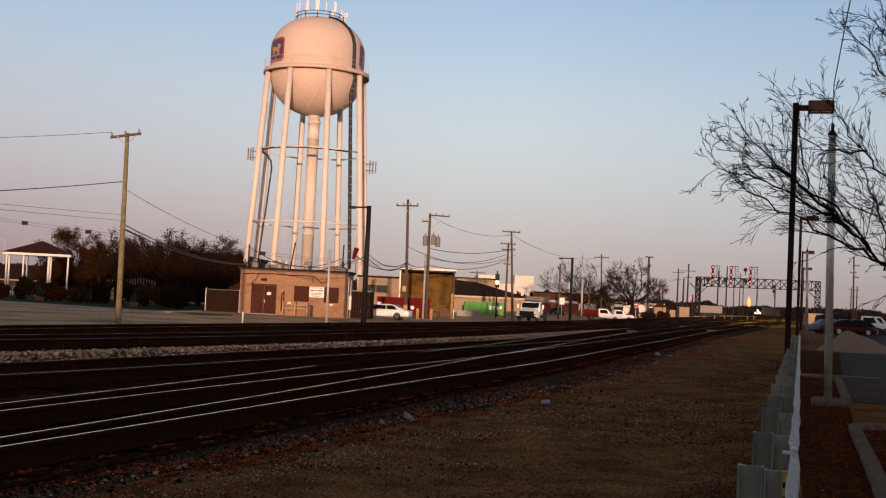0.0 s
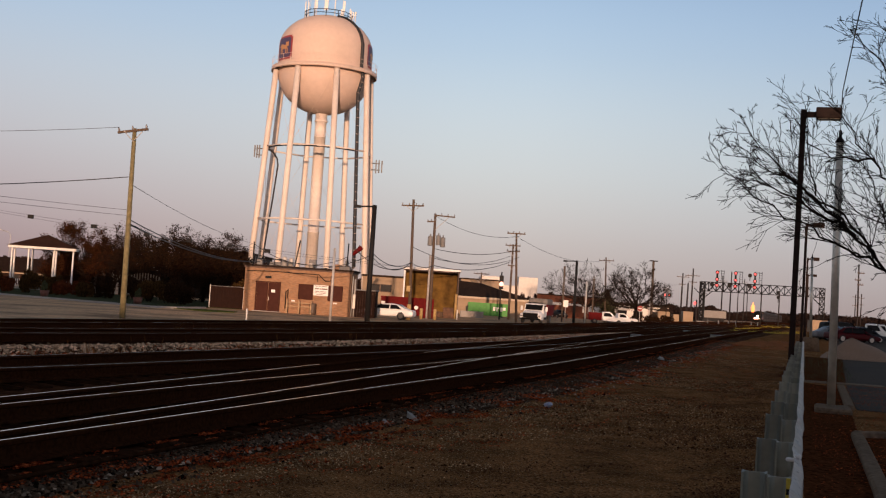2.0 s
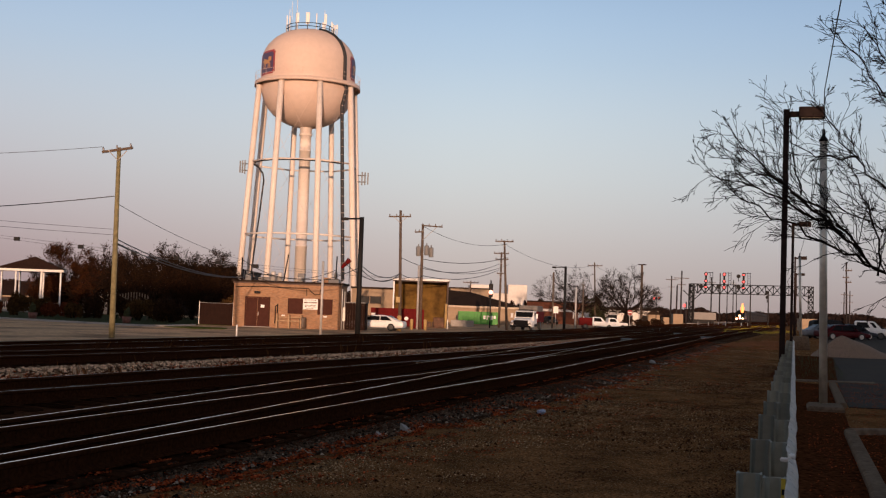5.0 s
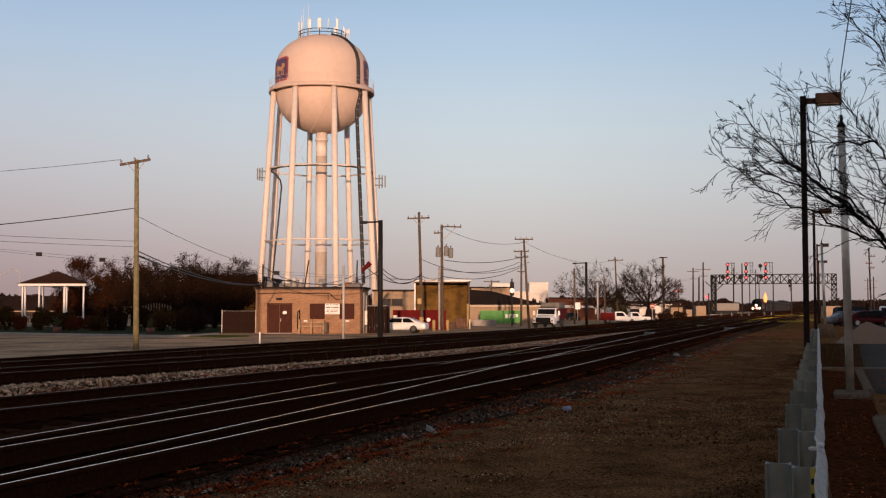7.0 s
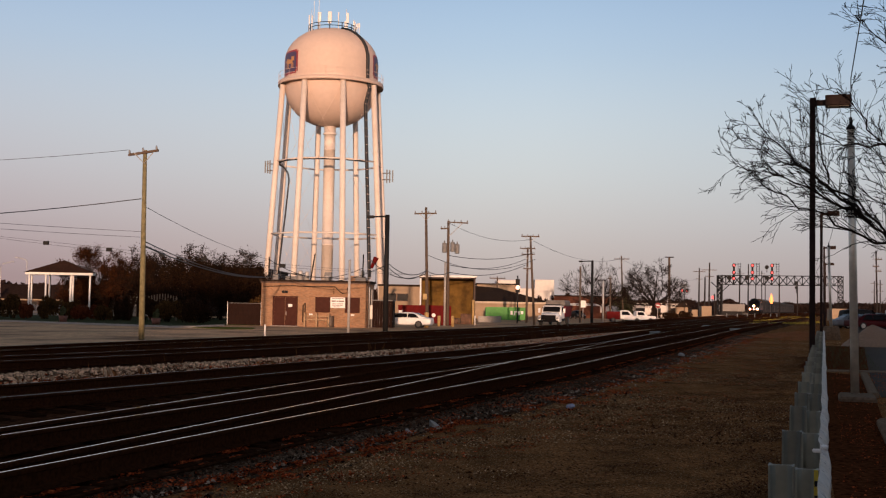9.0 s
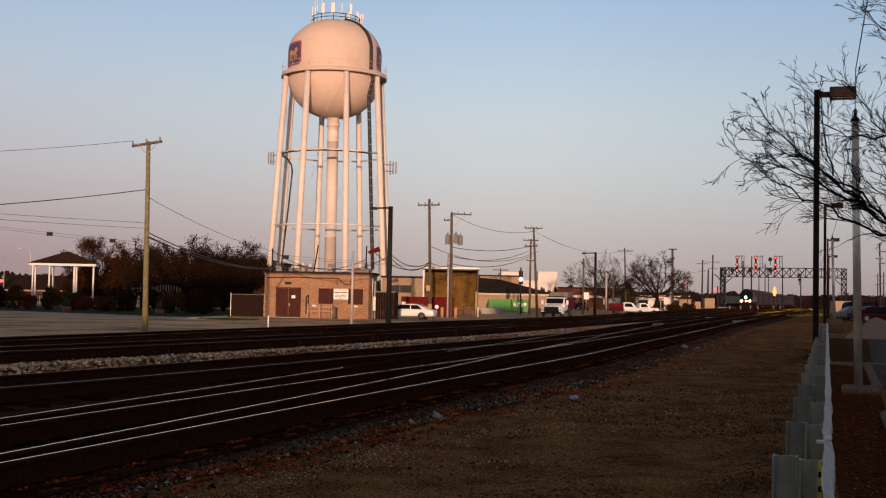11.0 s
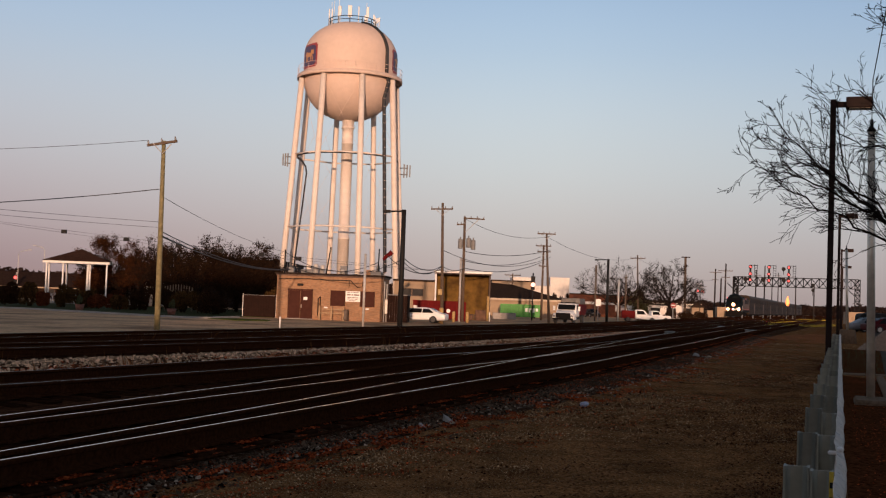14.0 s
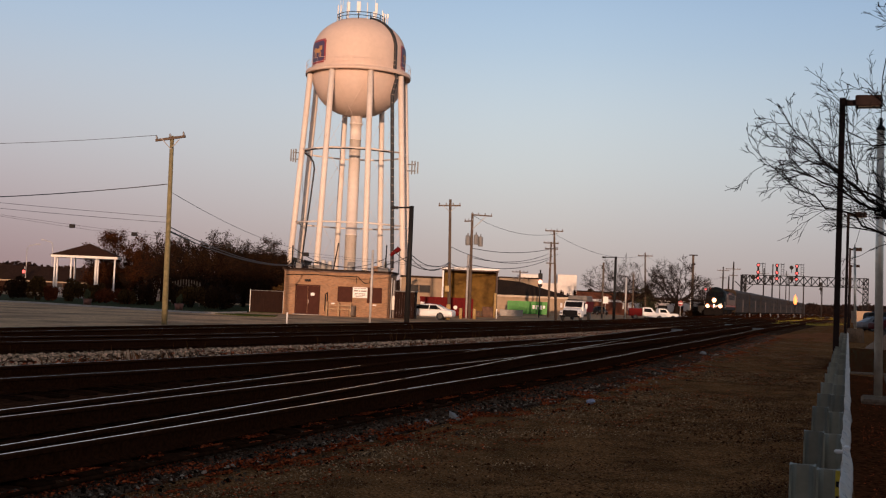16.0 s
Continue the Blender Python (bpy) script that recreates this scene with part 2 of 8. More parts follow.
M_TOWERLEG = mat("white_leg_paint", (0.78, 0.68, 0.60), 0.6, spec=0.3, var=0.05, scale=2, bump=0.02, stain=(0.66, 0.55, 0.46), stain_scale=0.3, stain_amt=0.5)
M_BRICK = brick_mat("tan_brick", (0.40, 0.21, 0.105), (0.25, 0.125, 0.062), (0.30, 0.21, 0.14))
M_BRICKRED = brick_mat("red_brick", (0.15, 0.055, 0.036), (0.11, 0.04, 0.028), (0.14, 0.09, 0.07))
M_DOOR = mat("brown_door_paint", (0.060, 0.020, 0.013), 0.7, spec=0.1, var=0.15, scale=3, bump=0.05)
M_ROOFDARK = mat("dark_roofing", (0.036, 0.024, 0.018), 0.95, spec=0.03, var=0.3, scale=6, bump=0.2)
M_GLASS = mat("dark_glass", (0.008, 0.008, 0.009), 0.18, var=0.1, bump=0, spec=0.09)
M_DARKWIN = mat("dull_dark_window", (0.012, 0.011, 0.011), 0.5, var=0.2, bump=0, spec=0.15)
M_TIREBLK = mat("tyre_rubber", (0.018, 0.018, 0.018), 0.85, var=0.2, scale=20)
M_STEELBLK = mat("black_painted_steel", (0.010, 0.009, 0.009), 0.6, spec=0.2, var=0.2, scale=6)
M_RED_ON = mat("lit_red_signal_lens", (0.4, 0.02, 0.02), 0.3, var=0, bump=0, emit=(1.0, 0.095, 0.085), emit_strength=2.6)
M_LAMP_ON = mat("lit_headlight", (0.9, 0.8, 0.6), 0.3, var=0, bump=0, emit=(1.0, 0.50, 0.33), emit_strength=160.0)
# orange halo of the train lamps, put into the emission of rings round them
M_LAMP_HALO = mat("lamp_halo_glow", (0.8, 0.5, 0.3), 0.3, var=0, bump=0, emit=(1.0, 0.34, 0.14), emit_strength=1.8)
M_GREYPAINT = mat("dull_grey_paint", (0.20, 0.195, 0.19), 0.7, var=0.15, scale=3)
M_BARK_GREY = mat("grey_brown_bark", (0.026, 0.018, 0.014), 0.95, spec=0.05, var=0.35, scale=12, bump=0.5)
M_BARK_BROWN = mat("brown_bark", (0.016, 0.010, 0.007), 0.95, spec=0.05, var=0.35, scale=12, bump=0.5)
M_BARK = mat("dark_bark", (0.014, 0.010, 0.008), 0.95, spec=0.05, var=0.35, scale=12, bump=0.5)


# ---- building blocks ----
def part(name, bm, material, parent=None, label="", smooth=False):
    """Link a bmesh as one mesh object under a thing or a part."""
    me = bpy.data.meshes.new(name)
    bm.to_mesh(me)
    bm.free()
    for m_ in (material if isinstance(material, (list, tuple)) else [material]):
        me.materials.append(m_)
    if smooth:
        for p_ in me.polygons:
            p_.use_smooth = True
    ob = new(name, me)
    if parent:
        ob.parent = parent
    if label:
        ob["label"] = label
    return ob


def shared(name, me, parent, m):
    """Another object on the same mesh, under a thing."""
    ob = new(name, me)
    ob.parent = parent
    ob.matrix_basis = m
    return ob


def thing(name, label, category, group="", kind="", m=None):
    ob = new(name)
    ob.empty_display_size = 0.2
    if m is not None:
        ob.matrix_basis = m
    return tagged(ob, label, category, group, kind)


def solo(name, bm, material, label, category, group="", kind="", smooth=False, m=None):
    ob = part(name, bm, material, None, smooth=smooth)
    if m is not None:
        ob.matrix_basis = m
    return tagged(ob, label, category, group, kind)


def box(bm, x0, x1, y0, y1, z0, z1, m=None, bevel=0.0, mi=0):
    vs = [bm.verts.new((x, y, z)) for x in (x0, x1) for y in (y0, y1) for z in (z0, z1)]
    idx = [(0, 1, 3, 2), (4, 6, 7, 5), (0, 4, 5, 1), (2, 3, 7, 6), (0, 2, 6, 4), (1, 5, 7, 3)]
    fs = [bm.faces.new([vs[i] for i in f]) for f in idx]
    for f in fs:
        f.material_index = mi
    if bevel > 0:
        es = list({e for f in fs for e in f.edges})
        bv = bmesh.ops.bevel(bm, geom=es, offset=bevel, segments=1, affect="EDGES")
        vs = list({v for f in bv["faces"] for v in f.verts} | {v for v in vs if v.is_valid})
        for f in bv["faces"]:
            f.material_index = mi
    if m is not None:
        for v in vs:
            v.co = m @ v.co
    return bm


def boxes(*specs, bevel=0.0):
    bm = bmesh.new()
    for s in specs:
        box(bm, *s, bevel=bevel)
    return bm


def ring_frame(d):
    d = d.normalized()
    a = Vector((0, 0, 1)) if abs(d.z) < 0.9 else Vector((1, 0, 0))
    u = d.cross(a).normalized()
    return u, d.cross(u).normalized()


def tube(bm, pts, radii, n=8, caps=True, mi=0, turn=0.0):
    """A round bar along points."""
    pts = [Vector(p) for p in pts]
    if not isinstance(radii, (list, tuple)):
        radii = [radii] * len(pts)
    rings = []
    for i, p in enumerate(pts):
        d = pts[min(i + 1, len(pts) - 1)] - pts[max(i - 1, 0)]
        u, v = ring_frame(d)
        rings.append([bm.verts.new(p + (u * math.cos(turn + 2 * math.pi * k / n) + v * math.sin(turn + 2 * math.pi * k / n)) * radii[i]) for k in range(n)])
    for a, b in zip(rings, rings[1:]):
        for k in range(n):
            f = bm.faces.new((a[k], a[(k + 1) % n], b[(k + 1) % n], b[k]))
            f.smooth = n > 5
            f.material_index = mi
    if caps and n > 2:
        bm.faces.new(rings[0][::-1]).material_index = mi
        bm.faces.new(rings[-1]).material_index = mi
    return bm


def tubes(*specs, n=8):
    bm = bmesh.new()
    for pts, r in specs:
        tube(bm, pts, r, n)
    return bm


def lathe(bm, prof, n=32, mi=0):
    """Turn a profile of (radius, z) about the z axis."""
    rings = []
    for r, z in prof:
        if r < 1e-5:
            rings.append([bm.verts.new((0, 0, z))])
        else:
            rings.append([bm.verts.new((r * math.cos(2 * math.pi * k / n), r * math.sin(2 * math.pi * k / n), z)) for k in range(n)])
    for a, b in zip(rings, rings[1:]):
        for k in range(n):
            k2 = (k + 1) % n
            if len(a) == 1 and len(b) == 1:
                continue
            if len(a) == 1:
                f = bm.faces.new((a[0], b[k2], b[k]))
            elif len(b) == 1:
                f = bm.faces.new((a[k], a[k2], b[0]))
            else:
                f = bm.faces.new((a[k], a[k2], b[k2], b[k]))
            f.smooth = True
            f.material_index = mi
    return bm


def prism(bm, outline, axis, a0, a1, mi=0):
    """Extrude a closed outline of (p, q) along an axis: 'x' gives (a, p, q), 'y' gives (p, a, q), 'z' gives (p, q, a)."""
    def at(p, q, a):
        return {"x": (a, p, q), "y": (p, a, q), "z": (p, q, a)}[axis]
    lo = [bm.verts.new(at(p, q, a0)) for p, q in outline]
    hi = [bm.verts.new(at(p, q, a1)) for p, q in outline]
    k = len(lo)
    fs = [bm.faces.new(lo), bm.faces.new(hi[::-1])]
    for i in range(k):
        fs.append(bm.faces.new((lo[i], hi[i], hi[(i + 1) % k], lo[(i + 1) % k])))
    for f in fs:
        f.material_index = mi
    bmesh.ops.recalc_face_normals(bm, faces=fs)
    return bm


def sag(a, b, drop, k=14):
    a, b = Vector(a), Vector(b)
    return [a.lerp(b, i / k) - Vector((0, 0, 4 * drop * (i / k) * (1 - i / k))) for i in range(k + 1)]


def catmull(ctrl, step=1.0):
    """A smooth plan line through control points, sampled at about even steps."""
    c = [Vector((x, y, 0)) for x, y in ctrl]
    c = [c[0] * 2 - c[1]] + c + [c[-1] * 2 - c[-2]]
    out = []
    for i in range(1, len(c) - 2):
        p0, p1, p2, p3 = c[i - 1:i + 3]
        k = max(2, int((p2 - p1).length / step))
        t0, t1, t2 = 0.0, (p1 - p0).length ** 0.5, 0.0
        t2 = t1 + (p2 - p1).length ** 0.5
        t3 = t2 + (p3 - p2).length ** 0.5
        for j in range(k):
            t = t1 + (t2 - t1) * j / k
            a1 = p0 * ((t1 - t) / (t1 - t0)) + p1 * ((t - t0) / (t1 - t0))
            a2 = p1 * ((t2 - t) / (t2 - t1)) + p2 * ((t - t1) / (t2 - t1))
            a3 = p2 * ((t3 - t) / (t3 - t2)) + p3 * ((t - t2) / (t3 - t2))
            b1 = a1 * ((t2 - t) / (t2 - t0)) + a2 * ((t - t0) / (t2 - t0))
            b2 = a2 * ((t3 - t) / (t3 - t1)) + a3 * ((t - t1) / (t3 - t1))
            out.append(b1 * ((t2 - t) / (t2 - t1)) + b2 * ((t - t1) / (t2 - t1)))
    out.append(c[-2])
    return out


def side_of(line, off):
    """A plan line moved sideways, to its right by off."""
    out = []
    for i, p in enumerate(line):
        d = (line[min(i + 1, len(line) - 1)] - line[max(i - 1, 0)]).normalized()
        out.append(p + Vector((d.y, -d.x, 0)) * off)
    return out


# ---- plan of the tracks ----
RAIL_Z = 0.35          # top of rail
BED_Z = 0.14
STREET_Z = -0.45
CT0 = [(-29.6, -25.65), (-20.6, -0.65), (-9.1, 31.85), (-2.1, 50.35), (4.7, 68.35), (11.2, 87.35), (20.9, 120.4), (38.3, 180), (138, 478), (238, 776), (340, 1080)]
CT1 = [(-32.5, -22), (-21, 0), (-8.6, 23.5), (-6.1, 28.7), (-0.2, 43), (7.3, 62.8), (10.2, 70), (26.0, 120), (43.2, 180), (143, 478), (243, 776), (345, 1080)]
CT2 = [(-24, -24), (-13, 0), (-5.5, 15.7), (-2.1, 23.8), (1.3, 31.8), (5.2, 42.2), (8.9, 55.0), (12.9, 68.0)]
CA = [(-14, -24), (-6.65, 0), (-3.4, 10.7), (-1.35, 17.9), (0.65, 25.4), (2.85, 33.2), (7.1, 49.0), (12.9, 68.0), (19.2, 88), (28.6, 118), (48.4, 180), (148.4, 478), (248, 776), (350, 1080)]
CB = [(-14.3, -24), (-6.75, 0), (-3.6, 8.9), (-2.2, 13.0), (-0.6, 17.6), (1.9, 24.5), (4.8, 33.5), (8.3, 44.1), (16.6, 70.0), (22.6, 88), (32.9, 118), (53.4, 180), (153.2, 478), (253, 776), (355, 1080)]


def x_at(ctrl_line, y):
    for p, q in zip(ctrl_line, ctrl_line[1:]):
        if p.y <= y <= q.y:
            return p.x + (q.x - p.x) * (y - p.y) / max(1e-6, q.y - p.y)
    a, b = (ctrl_line[0], ctrl_line[1]) if y < ctrl_line[0].y else (ctrl_line[-2], ctrl_line[-1])
    return a.x + (b.x - a.x) * (y - a.y) / (b.y - a.y)


L0, L1, L2, LA, LB = (catmull(c, 1.0) for c in (CT0, CT1, CT2, CA, CB))

# one sheet of ground to the horizon: street level beyond the tracks, the raised bed, the dirt strip and the car park
ys = [-400, -150, -60] + list(np.arange(-30, 60, 1.0)) + list(np.arange(60, 140, 4.0)) + list(np.arange(140, 500, 20.0)) + [520, 600, 700, 850, 1000, 1500, 2500, 4500]


def shoulder(y, o):
    """The ballast shoulder narrows towards its near end."""
    return o if o < 0.95 else 0.95 + (o - 0.95) * max(0.30, min(1.0, 0.30 + (y - 8) * 0.058))


bm = bmesh.new()
prev = None
for y in ys:
    xl, xr = x_at(L0, y), x_at(LB, y)
    cols = [(xl + o, STREET_Z) for o in (-3000, -900, -300, -120, -60, -30, -15, -8, -3.7)]
    cols += [(xl - 3.2, STREET_Z + 0.12), (xl - 2.4, STREET_Z + 0.40), (xl - 1.75, BED_Z)]
    k_in = 16
    cols += [(xl - 1.5 + (xr + 0.95 - xl + 1.5) * i / k_in, BED_Z + (0.02 if i % 2 else -0.01)) for i in range(k_in + 1)]
    cols += [(xr + shoulder(y, o), z) for o, z in ((1.25, 0.10), (1.65, 0.06), (2.05, 0.03), (2.5, 0.0))]
    cols += [(xr + o, 0.0) for o in (3.5, 4.5, 5.2, 6, 7, 8, 9.5, 11, 13, 16, 20, 30, 60, 150, 400, 1200, 3000)]
    row = []
    for x, z in cols:
        near = abs(x) < 60 and -30 < y < 90
        dz = 0.035 * noise.noise(Vector((x * 0.9, y * 0.9, 0))) + 0.06 * noise.noise(Vector((x * 0.2, y * 0.2, 3))) if near and xr + 1.2 < x < 1.5 + (y - 6.1) * 0.326 else 0.0
        row.append(bm.verts.new((x, y, z + dz)))
    if prev:
        for a in range(len(row) - 1):
            f = bm.faces.new((prev[a], prev[a + 1], row[a + 1], row[a]))
            f.smooth = True
            f.material_index = 0 if a < 10 else (1 if a < 28 else (3 if a < 31 else 2))
    prev = row
ground = solo("ground", bm, [M_STREET, M_BED, M_DIRT, M_SHOULDER], "pavement, dark track bed and brown packed dirt", "ground", kind="structure")


# ---- railway tracks ----
RAIL_OUT = [(-0.07, 0.0), (0.07, 0.0), (0.07, 0.018), (0.010, 0.035), (0.010, 0.13), (0.036, 0.142), (0.036, 0.166), (0.011, 0.178), (-0.011, 0.178), (-0.036, 0.166), (-0.036, 0.142), (-0.010, 0.13), (-0.010, 0.035), (-0.07, 0.018)]


def rail_mesh(line, off, dull=(0, 0)):
    pts = [p for i, p in enumerate(side_of(line, off)) if p.y < 130 or i % 12 == 0 or i == len(line) - 1]
    bm = bmesh.new()
    prev = None
    for i, p in enumerate(pts):
        d = (pts[min(i + 1, len(pts) - 1)] - pts[max(i - 1, 0)]).normalized()
        rgt = Vector((d.y, -d.x, 0))
        row = [bm.verts.new(p + rgt * a + Vector((0, 0, RAIL_Z - 0.178 + b))) for a, b in RAIL_OUT]
        if prev:
            k = len(row)
            for j in range(k):
                f = bm.faces.new((prev[j], row[j], row[(j + 1) % k], prev[(j + 1) % k]))
                f.material_index = 1 if j == 7 and not dull[0] < p.y < dull[1] else 0
        prev = row
    bmesh.ops.recalc_face_normals(bm, faces=bm.faces)
    return bm


def tie_data(length):
    bm = bmesh.new()
    box(bm, -length / 2, length / 2, -0.11, 0.11, -0.12, 0.0, bevel=0.012)
    me = bpy.data.meshes.new("tie")
    bm.to_mesh(me)
    bm.free()
    me.materials.append(M_TIE)
    return me


TIE, TIE_LONG = tie_data(2.6), tie_data(3.4)


def railway_track(line, label, head, y0, y1, tie=None, skip=None, first=0.0, dull=(0, 0), dull_right=(0, 0)):
    t = thing("railway_track", label, "railway track", "railway tracks", "structure")
    part("rail", rail_mesh(line, -0.753, dull), [M_RAIL, head], t)
    part("rail", rail_mesh(line, 0.753, dull_right), [M_RAIL, head], t)
    run, nxt = 0.0, first
    rng = random.Random(len(line))
    for p, q in zip(line, line[1:]):
        seg = (q - p).length
        while nxt < run + seg:
            c = p.lerp(q, (nxt - run) / seg)
            nxt += 0.53
            if not (y0 < c.y < y1) or (skip and skip(c)):
                continue
            d = (q - p).normalized()
            ob = shared("tie", tie or TIE, t, Matrix.Translation((c.x, c.y, RAIL_Z - 0.182 + rng.uniform(-0.012, 0.0))) @ pose(0, 0, 0, 0, 0, -math.degrees(math.atan2(d.x, d.y)) + rng.uniform(-1, 1)))
        run += seg
    return t


railway_track(L0, "straight track with dull rusty rails on dark ballast", M_RAIL_DULL, 14, 110)
railway_track(L1, "track with worn rails on dark ballast beside pale stones", M_RAIL_DULL, 10, 100)
railway_track(L2, "siding track with dull rails joining the main line", M_RAIL_DULL, 4, 50)
railway_track(LA, "main track with bright polished rails and dark timber ties", M_RAIL_TOP, 28, 110, dull=(19.7, 26.4))
railway_track(LB, "nearest main track with bright polished rails at a turnout", M_RAIL_TOP, 2, 90, tie_data(2.0))


def stones(rng, spots, lo, hi, block=False):
    """Many small angular stones in one mesh, from (x, y, z) places. block: with a broken flat top."""
    ring = [Vector(v) for v in ((1, 0, -.4), (.3, .95, -.35), (-.8, .6, -.3), (-.85, -.5, -.4), (.2, -1, -.3))]
    if block:
        base = ring + [Vector((v.x * .66, v.y * .66, .42)) for v in ring]
        tri = [(i, (i + 1) % 5, 5 + i) for i in range(5)] + [((i + 1) % 5, 5 + (i + 1) % 5, 5 + i) for i in range(5)] + [(5, 6, 7), (5, 7, 8), (5, 8, 9)]
    else:
        base = ring + [Vector((.1, .1, .8))]
        tri = [(i, (i + 1) % 5, 5) for i in range(5)]
    vs, fs = [], []
    for x, y, z in spots:
        s = lo + (hi - lo) * rng.random() ** 2.2
        a = rng.uniform(0, 6.28)
        ca, sa = math.cos(a), math.sin(a)
        sx, sy, sz = s * rng.uniform(.7, 1.2), s * rng.uniform(.6, 1.1), s * rng.uniform(.45, .95)
        tx, ty = rng.gauss(0, .35), rng.gauss(0, .35)
        o = len(vs)
        for b in base:
            px, py = b.x * sx * rng.uniform(.75, 1.2), b.y * sy * rng.uniform(.75, 1.2)
            vs.append((x + px * ca - py * sa, y + px * sa + py * ca, z + b.z * sz * rng.uniform(.7, 1.25) + (tx * px + ty * py) * (b.z > 0)))
        fs += [(o + i, o + j, o + k) for i, j, k in tri]
    return vs, fs


def leaves_flat(rng, spots, lo, hi):
    vs, fs = [], []
    for x, y, z in spots:
        s = rng.uniform(lo, hi)
        a = rng.uniform(0, 6.28)
        u = Vector((math.cos(a), math.sin(a), rng.uniform(-.4, .4))) * s
        v = Vector((-math.sin(a), math.cos(a), rng.uniform(-.5, .5))) * s * .6
        c = Vector((x, y, z + s * .35))
        o = len(vs)
        vs += [tuple(c - u), tuple(c + v - Vector((0, 0, s * .2))), tuple(c + u), tuple(c - v + Vector((0, 0, s * .25)))]
        fs.append((o, o + 1, o + 2, o + 3))
    return vs, fs


def stuff(name, vf, material, label, category):
    me = bpy.data.meshes.new(name)
    me.from_pydata(vf[0], [], vf[1])
    me.materials.append(material)
    return tagged(new(name, me), label, category, "", "stuff")


rng = random.Random(5)
ys_ = lambda a, b: a + (b - a) * rng.random() ** 1.7      # denser near the camera
# pale stones between the second and third track
sp = []
for _ in range(21000):
    y = ys_(10, 75)
    xa, xb = x_at(L1, y) + 1.55, (x_at(L2, y) if y < 40 else x_at(LA, y)) - 1.15
    if xb - xa < 0.3:
        continue
    x = xa + (xb - xa) * rng.betavariate(1.6, 1.6)
    h = 1 - abs((x - xa) / (xb - xa) * 2 - 1)
    sp.append((x, y, BED_Z + 0.02 + 0.10 * h))
stuff("pale_ballast", stones(rng, sp, 0.014, 0.055, True), M_STONE_PALE, "pale grey and tan loose ballast stones between tracks", "ballast")
M_LITTER = mat("dark_leaf_litter", (0.085, 0.034, 0.015), 0.9, var=0.3, scale=30, bump=0.0, island=0.8, spec=0.03)
sp = []
for _ in range(1500):
    y = rng.uniform(18, 70)
    sp.append((x_at(L1, y) - 0.95 + rng.gauss(0, 0.10), y, BED_Z + 0.02))
stuff("pale_stones", stones(rng, sp, 0.015, 0.05), M_STONE_PALE, "thin row of pale stones beside a rail", "ballast")
sp = []
for _ in range(9000):
    y = ys_(10, 60)
    x = x_at(L2, y) - 1.25 - abs(rng.gauss(0, .8))
    if x < x_at(L1, y) + 1.3 or noise.noise(Vector((x * 0.9, y * 0.6, 17))) < rng.uniform(-.2, .3):
        continue
    sp.append((x, y, BED_Z + 0.12))
stuff("fallen_leaves", leaves_flat(rng, sp, 0.012, 0.035), M_LEAF, "rust brown leaves caught among pale stones", "leaves")
# grey stones on the shoulder beside the nearest track
sp = []
for _ in range(31000):
    y = 6 + 69 * rng.random() ** 1.45
    w_ = 1.58 + 0.12 * noise.noise(Vector((y * 0.35, 1, 0))) + 0.08 * noise.noise(Vector((y * 1.3, 7, 0)))
    o = rng.gauss(w_, 0.27) if rng.random() < .90 else rng.uniform(1.0, 3.0)
    if o < 0.95:
        continue
    sp.append((x_at(LB, y) + shoulder(y, o), y, 0.012 + max(0, min(0.1, (2.3 - o) * 0.075))))
stuff("shoulder_ballast", stones(rng, sp, 0.007, 0.036, True), M_STONE, "dark grey loose ballast stones on the track shoulder", "ballast")
sp = []
for _ in range(2400):
    y = 7 + 58 * rng.random()
    sp.append((x_at(LB, y) + shoulder(y, rng.gauss(1.75, 0.33)), y, 0.06))
stuff("pale_stones", stones(rng, sp, 0.010, 0.032, True), M_STONE_MID, "scattered pale stones on the track shoulder", "ballast")
sp = []
for _ in range(80000):
    y = ys_(5, 60)
    x = rng.uniform(x_at(LB, y) + shoulder(y, 1.9), 1.9 + (y - 6.1) * 0.326 + 1.2)
    if 0.6 * noise.noise(Vector((x * 0.9, y * 0.9, 91))) + 0.5 * noise.noise(Vector((x * 2.6, y * 2.2, 92))) < rng.uniform(-.9, .35):
        continue
    sp.append((x, y, 0.0))
for _ in range(30000):
    y = ys_(5, 40)
    o = 2.0 + 2.6 * rng.betavariate(1.1, 2.2)
    if noise.noise(Vector((o * 1.2, y * 0.7, 93))) < rng.uniform(-.6, .3):
        continue
    sp.append((x_at(LB, y) + shoulder(y, o), y, 0.004))
stuff("pebbles", stones(rng, sp, 0.003, 0.015), M_PEBBLE, "small brown and tan pebbles on packed dirt", "pebbles")
sp = []
for _ in range(210000):
    y = ys_(7, 70)
    k = rng.random()
    w_ = 0.25 * noise.noise(Vector((y * 0.4, 21, 0)))
    o = rng.gauss(0.98 + 0.4 * w_, 0.17) if k < 0.34 else (rng.gauss(2.22 + 0.7 * w_, 0.27) if k < 0.80 else rng.uniform(0.9, 5.0))
    if noise.noise(Vector((o * 2.3, y * (1.6 if o < 1.4 else 1.3), 31))) + 0.5 * noise.noise(Vector((o * 5, y * 4, 32))) < rng.uniform(-.08, .42):
        continue
    sp.append((x_at(LB, y) + shoulder(y, o), y, BED_Z + 0.02 if o < 1.0 else max(0.014, 0.030 + min(0.09, (2.3 - o) * 0.08))))
stuff("fallen_leaves", leaves_flat(rng, sp, 0.0065, 0.019), M_LEAF, "rust red fallen leaves along the track shoulder", "leaves")
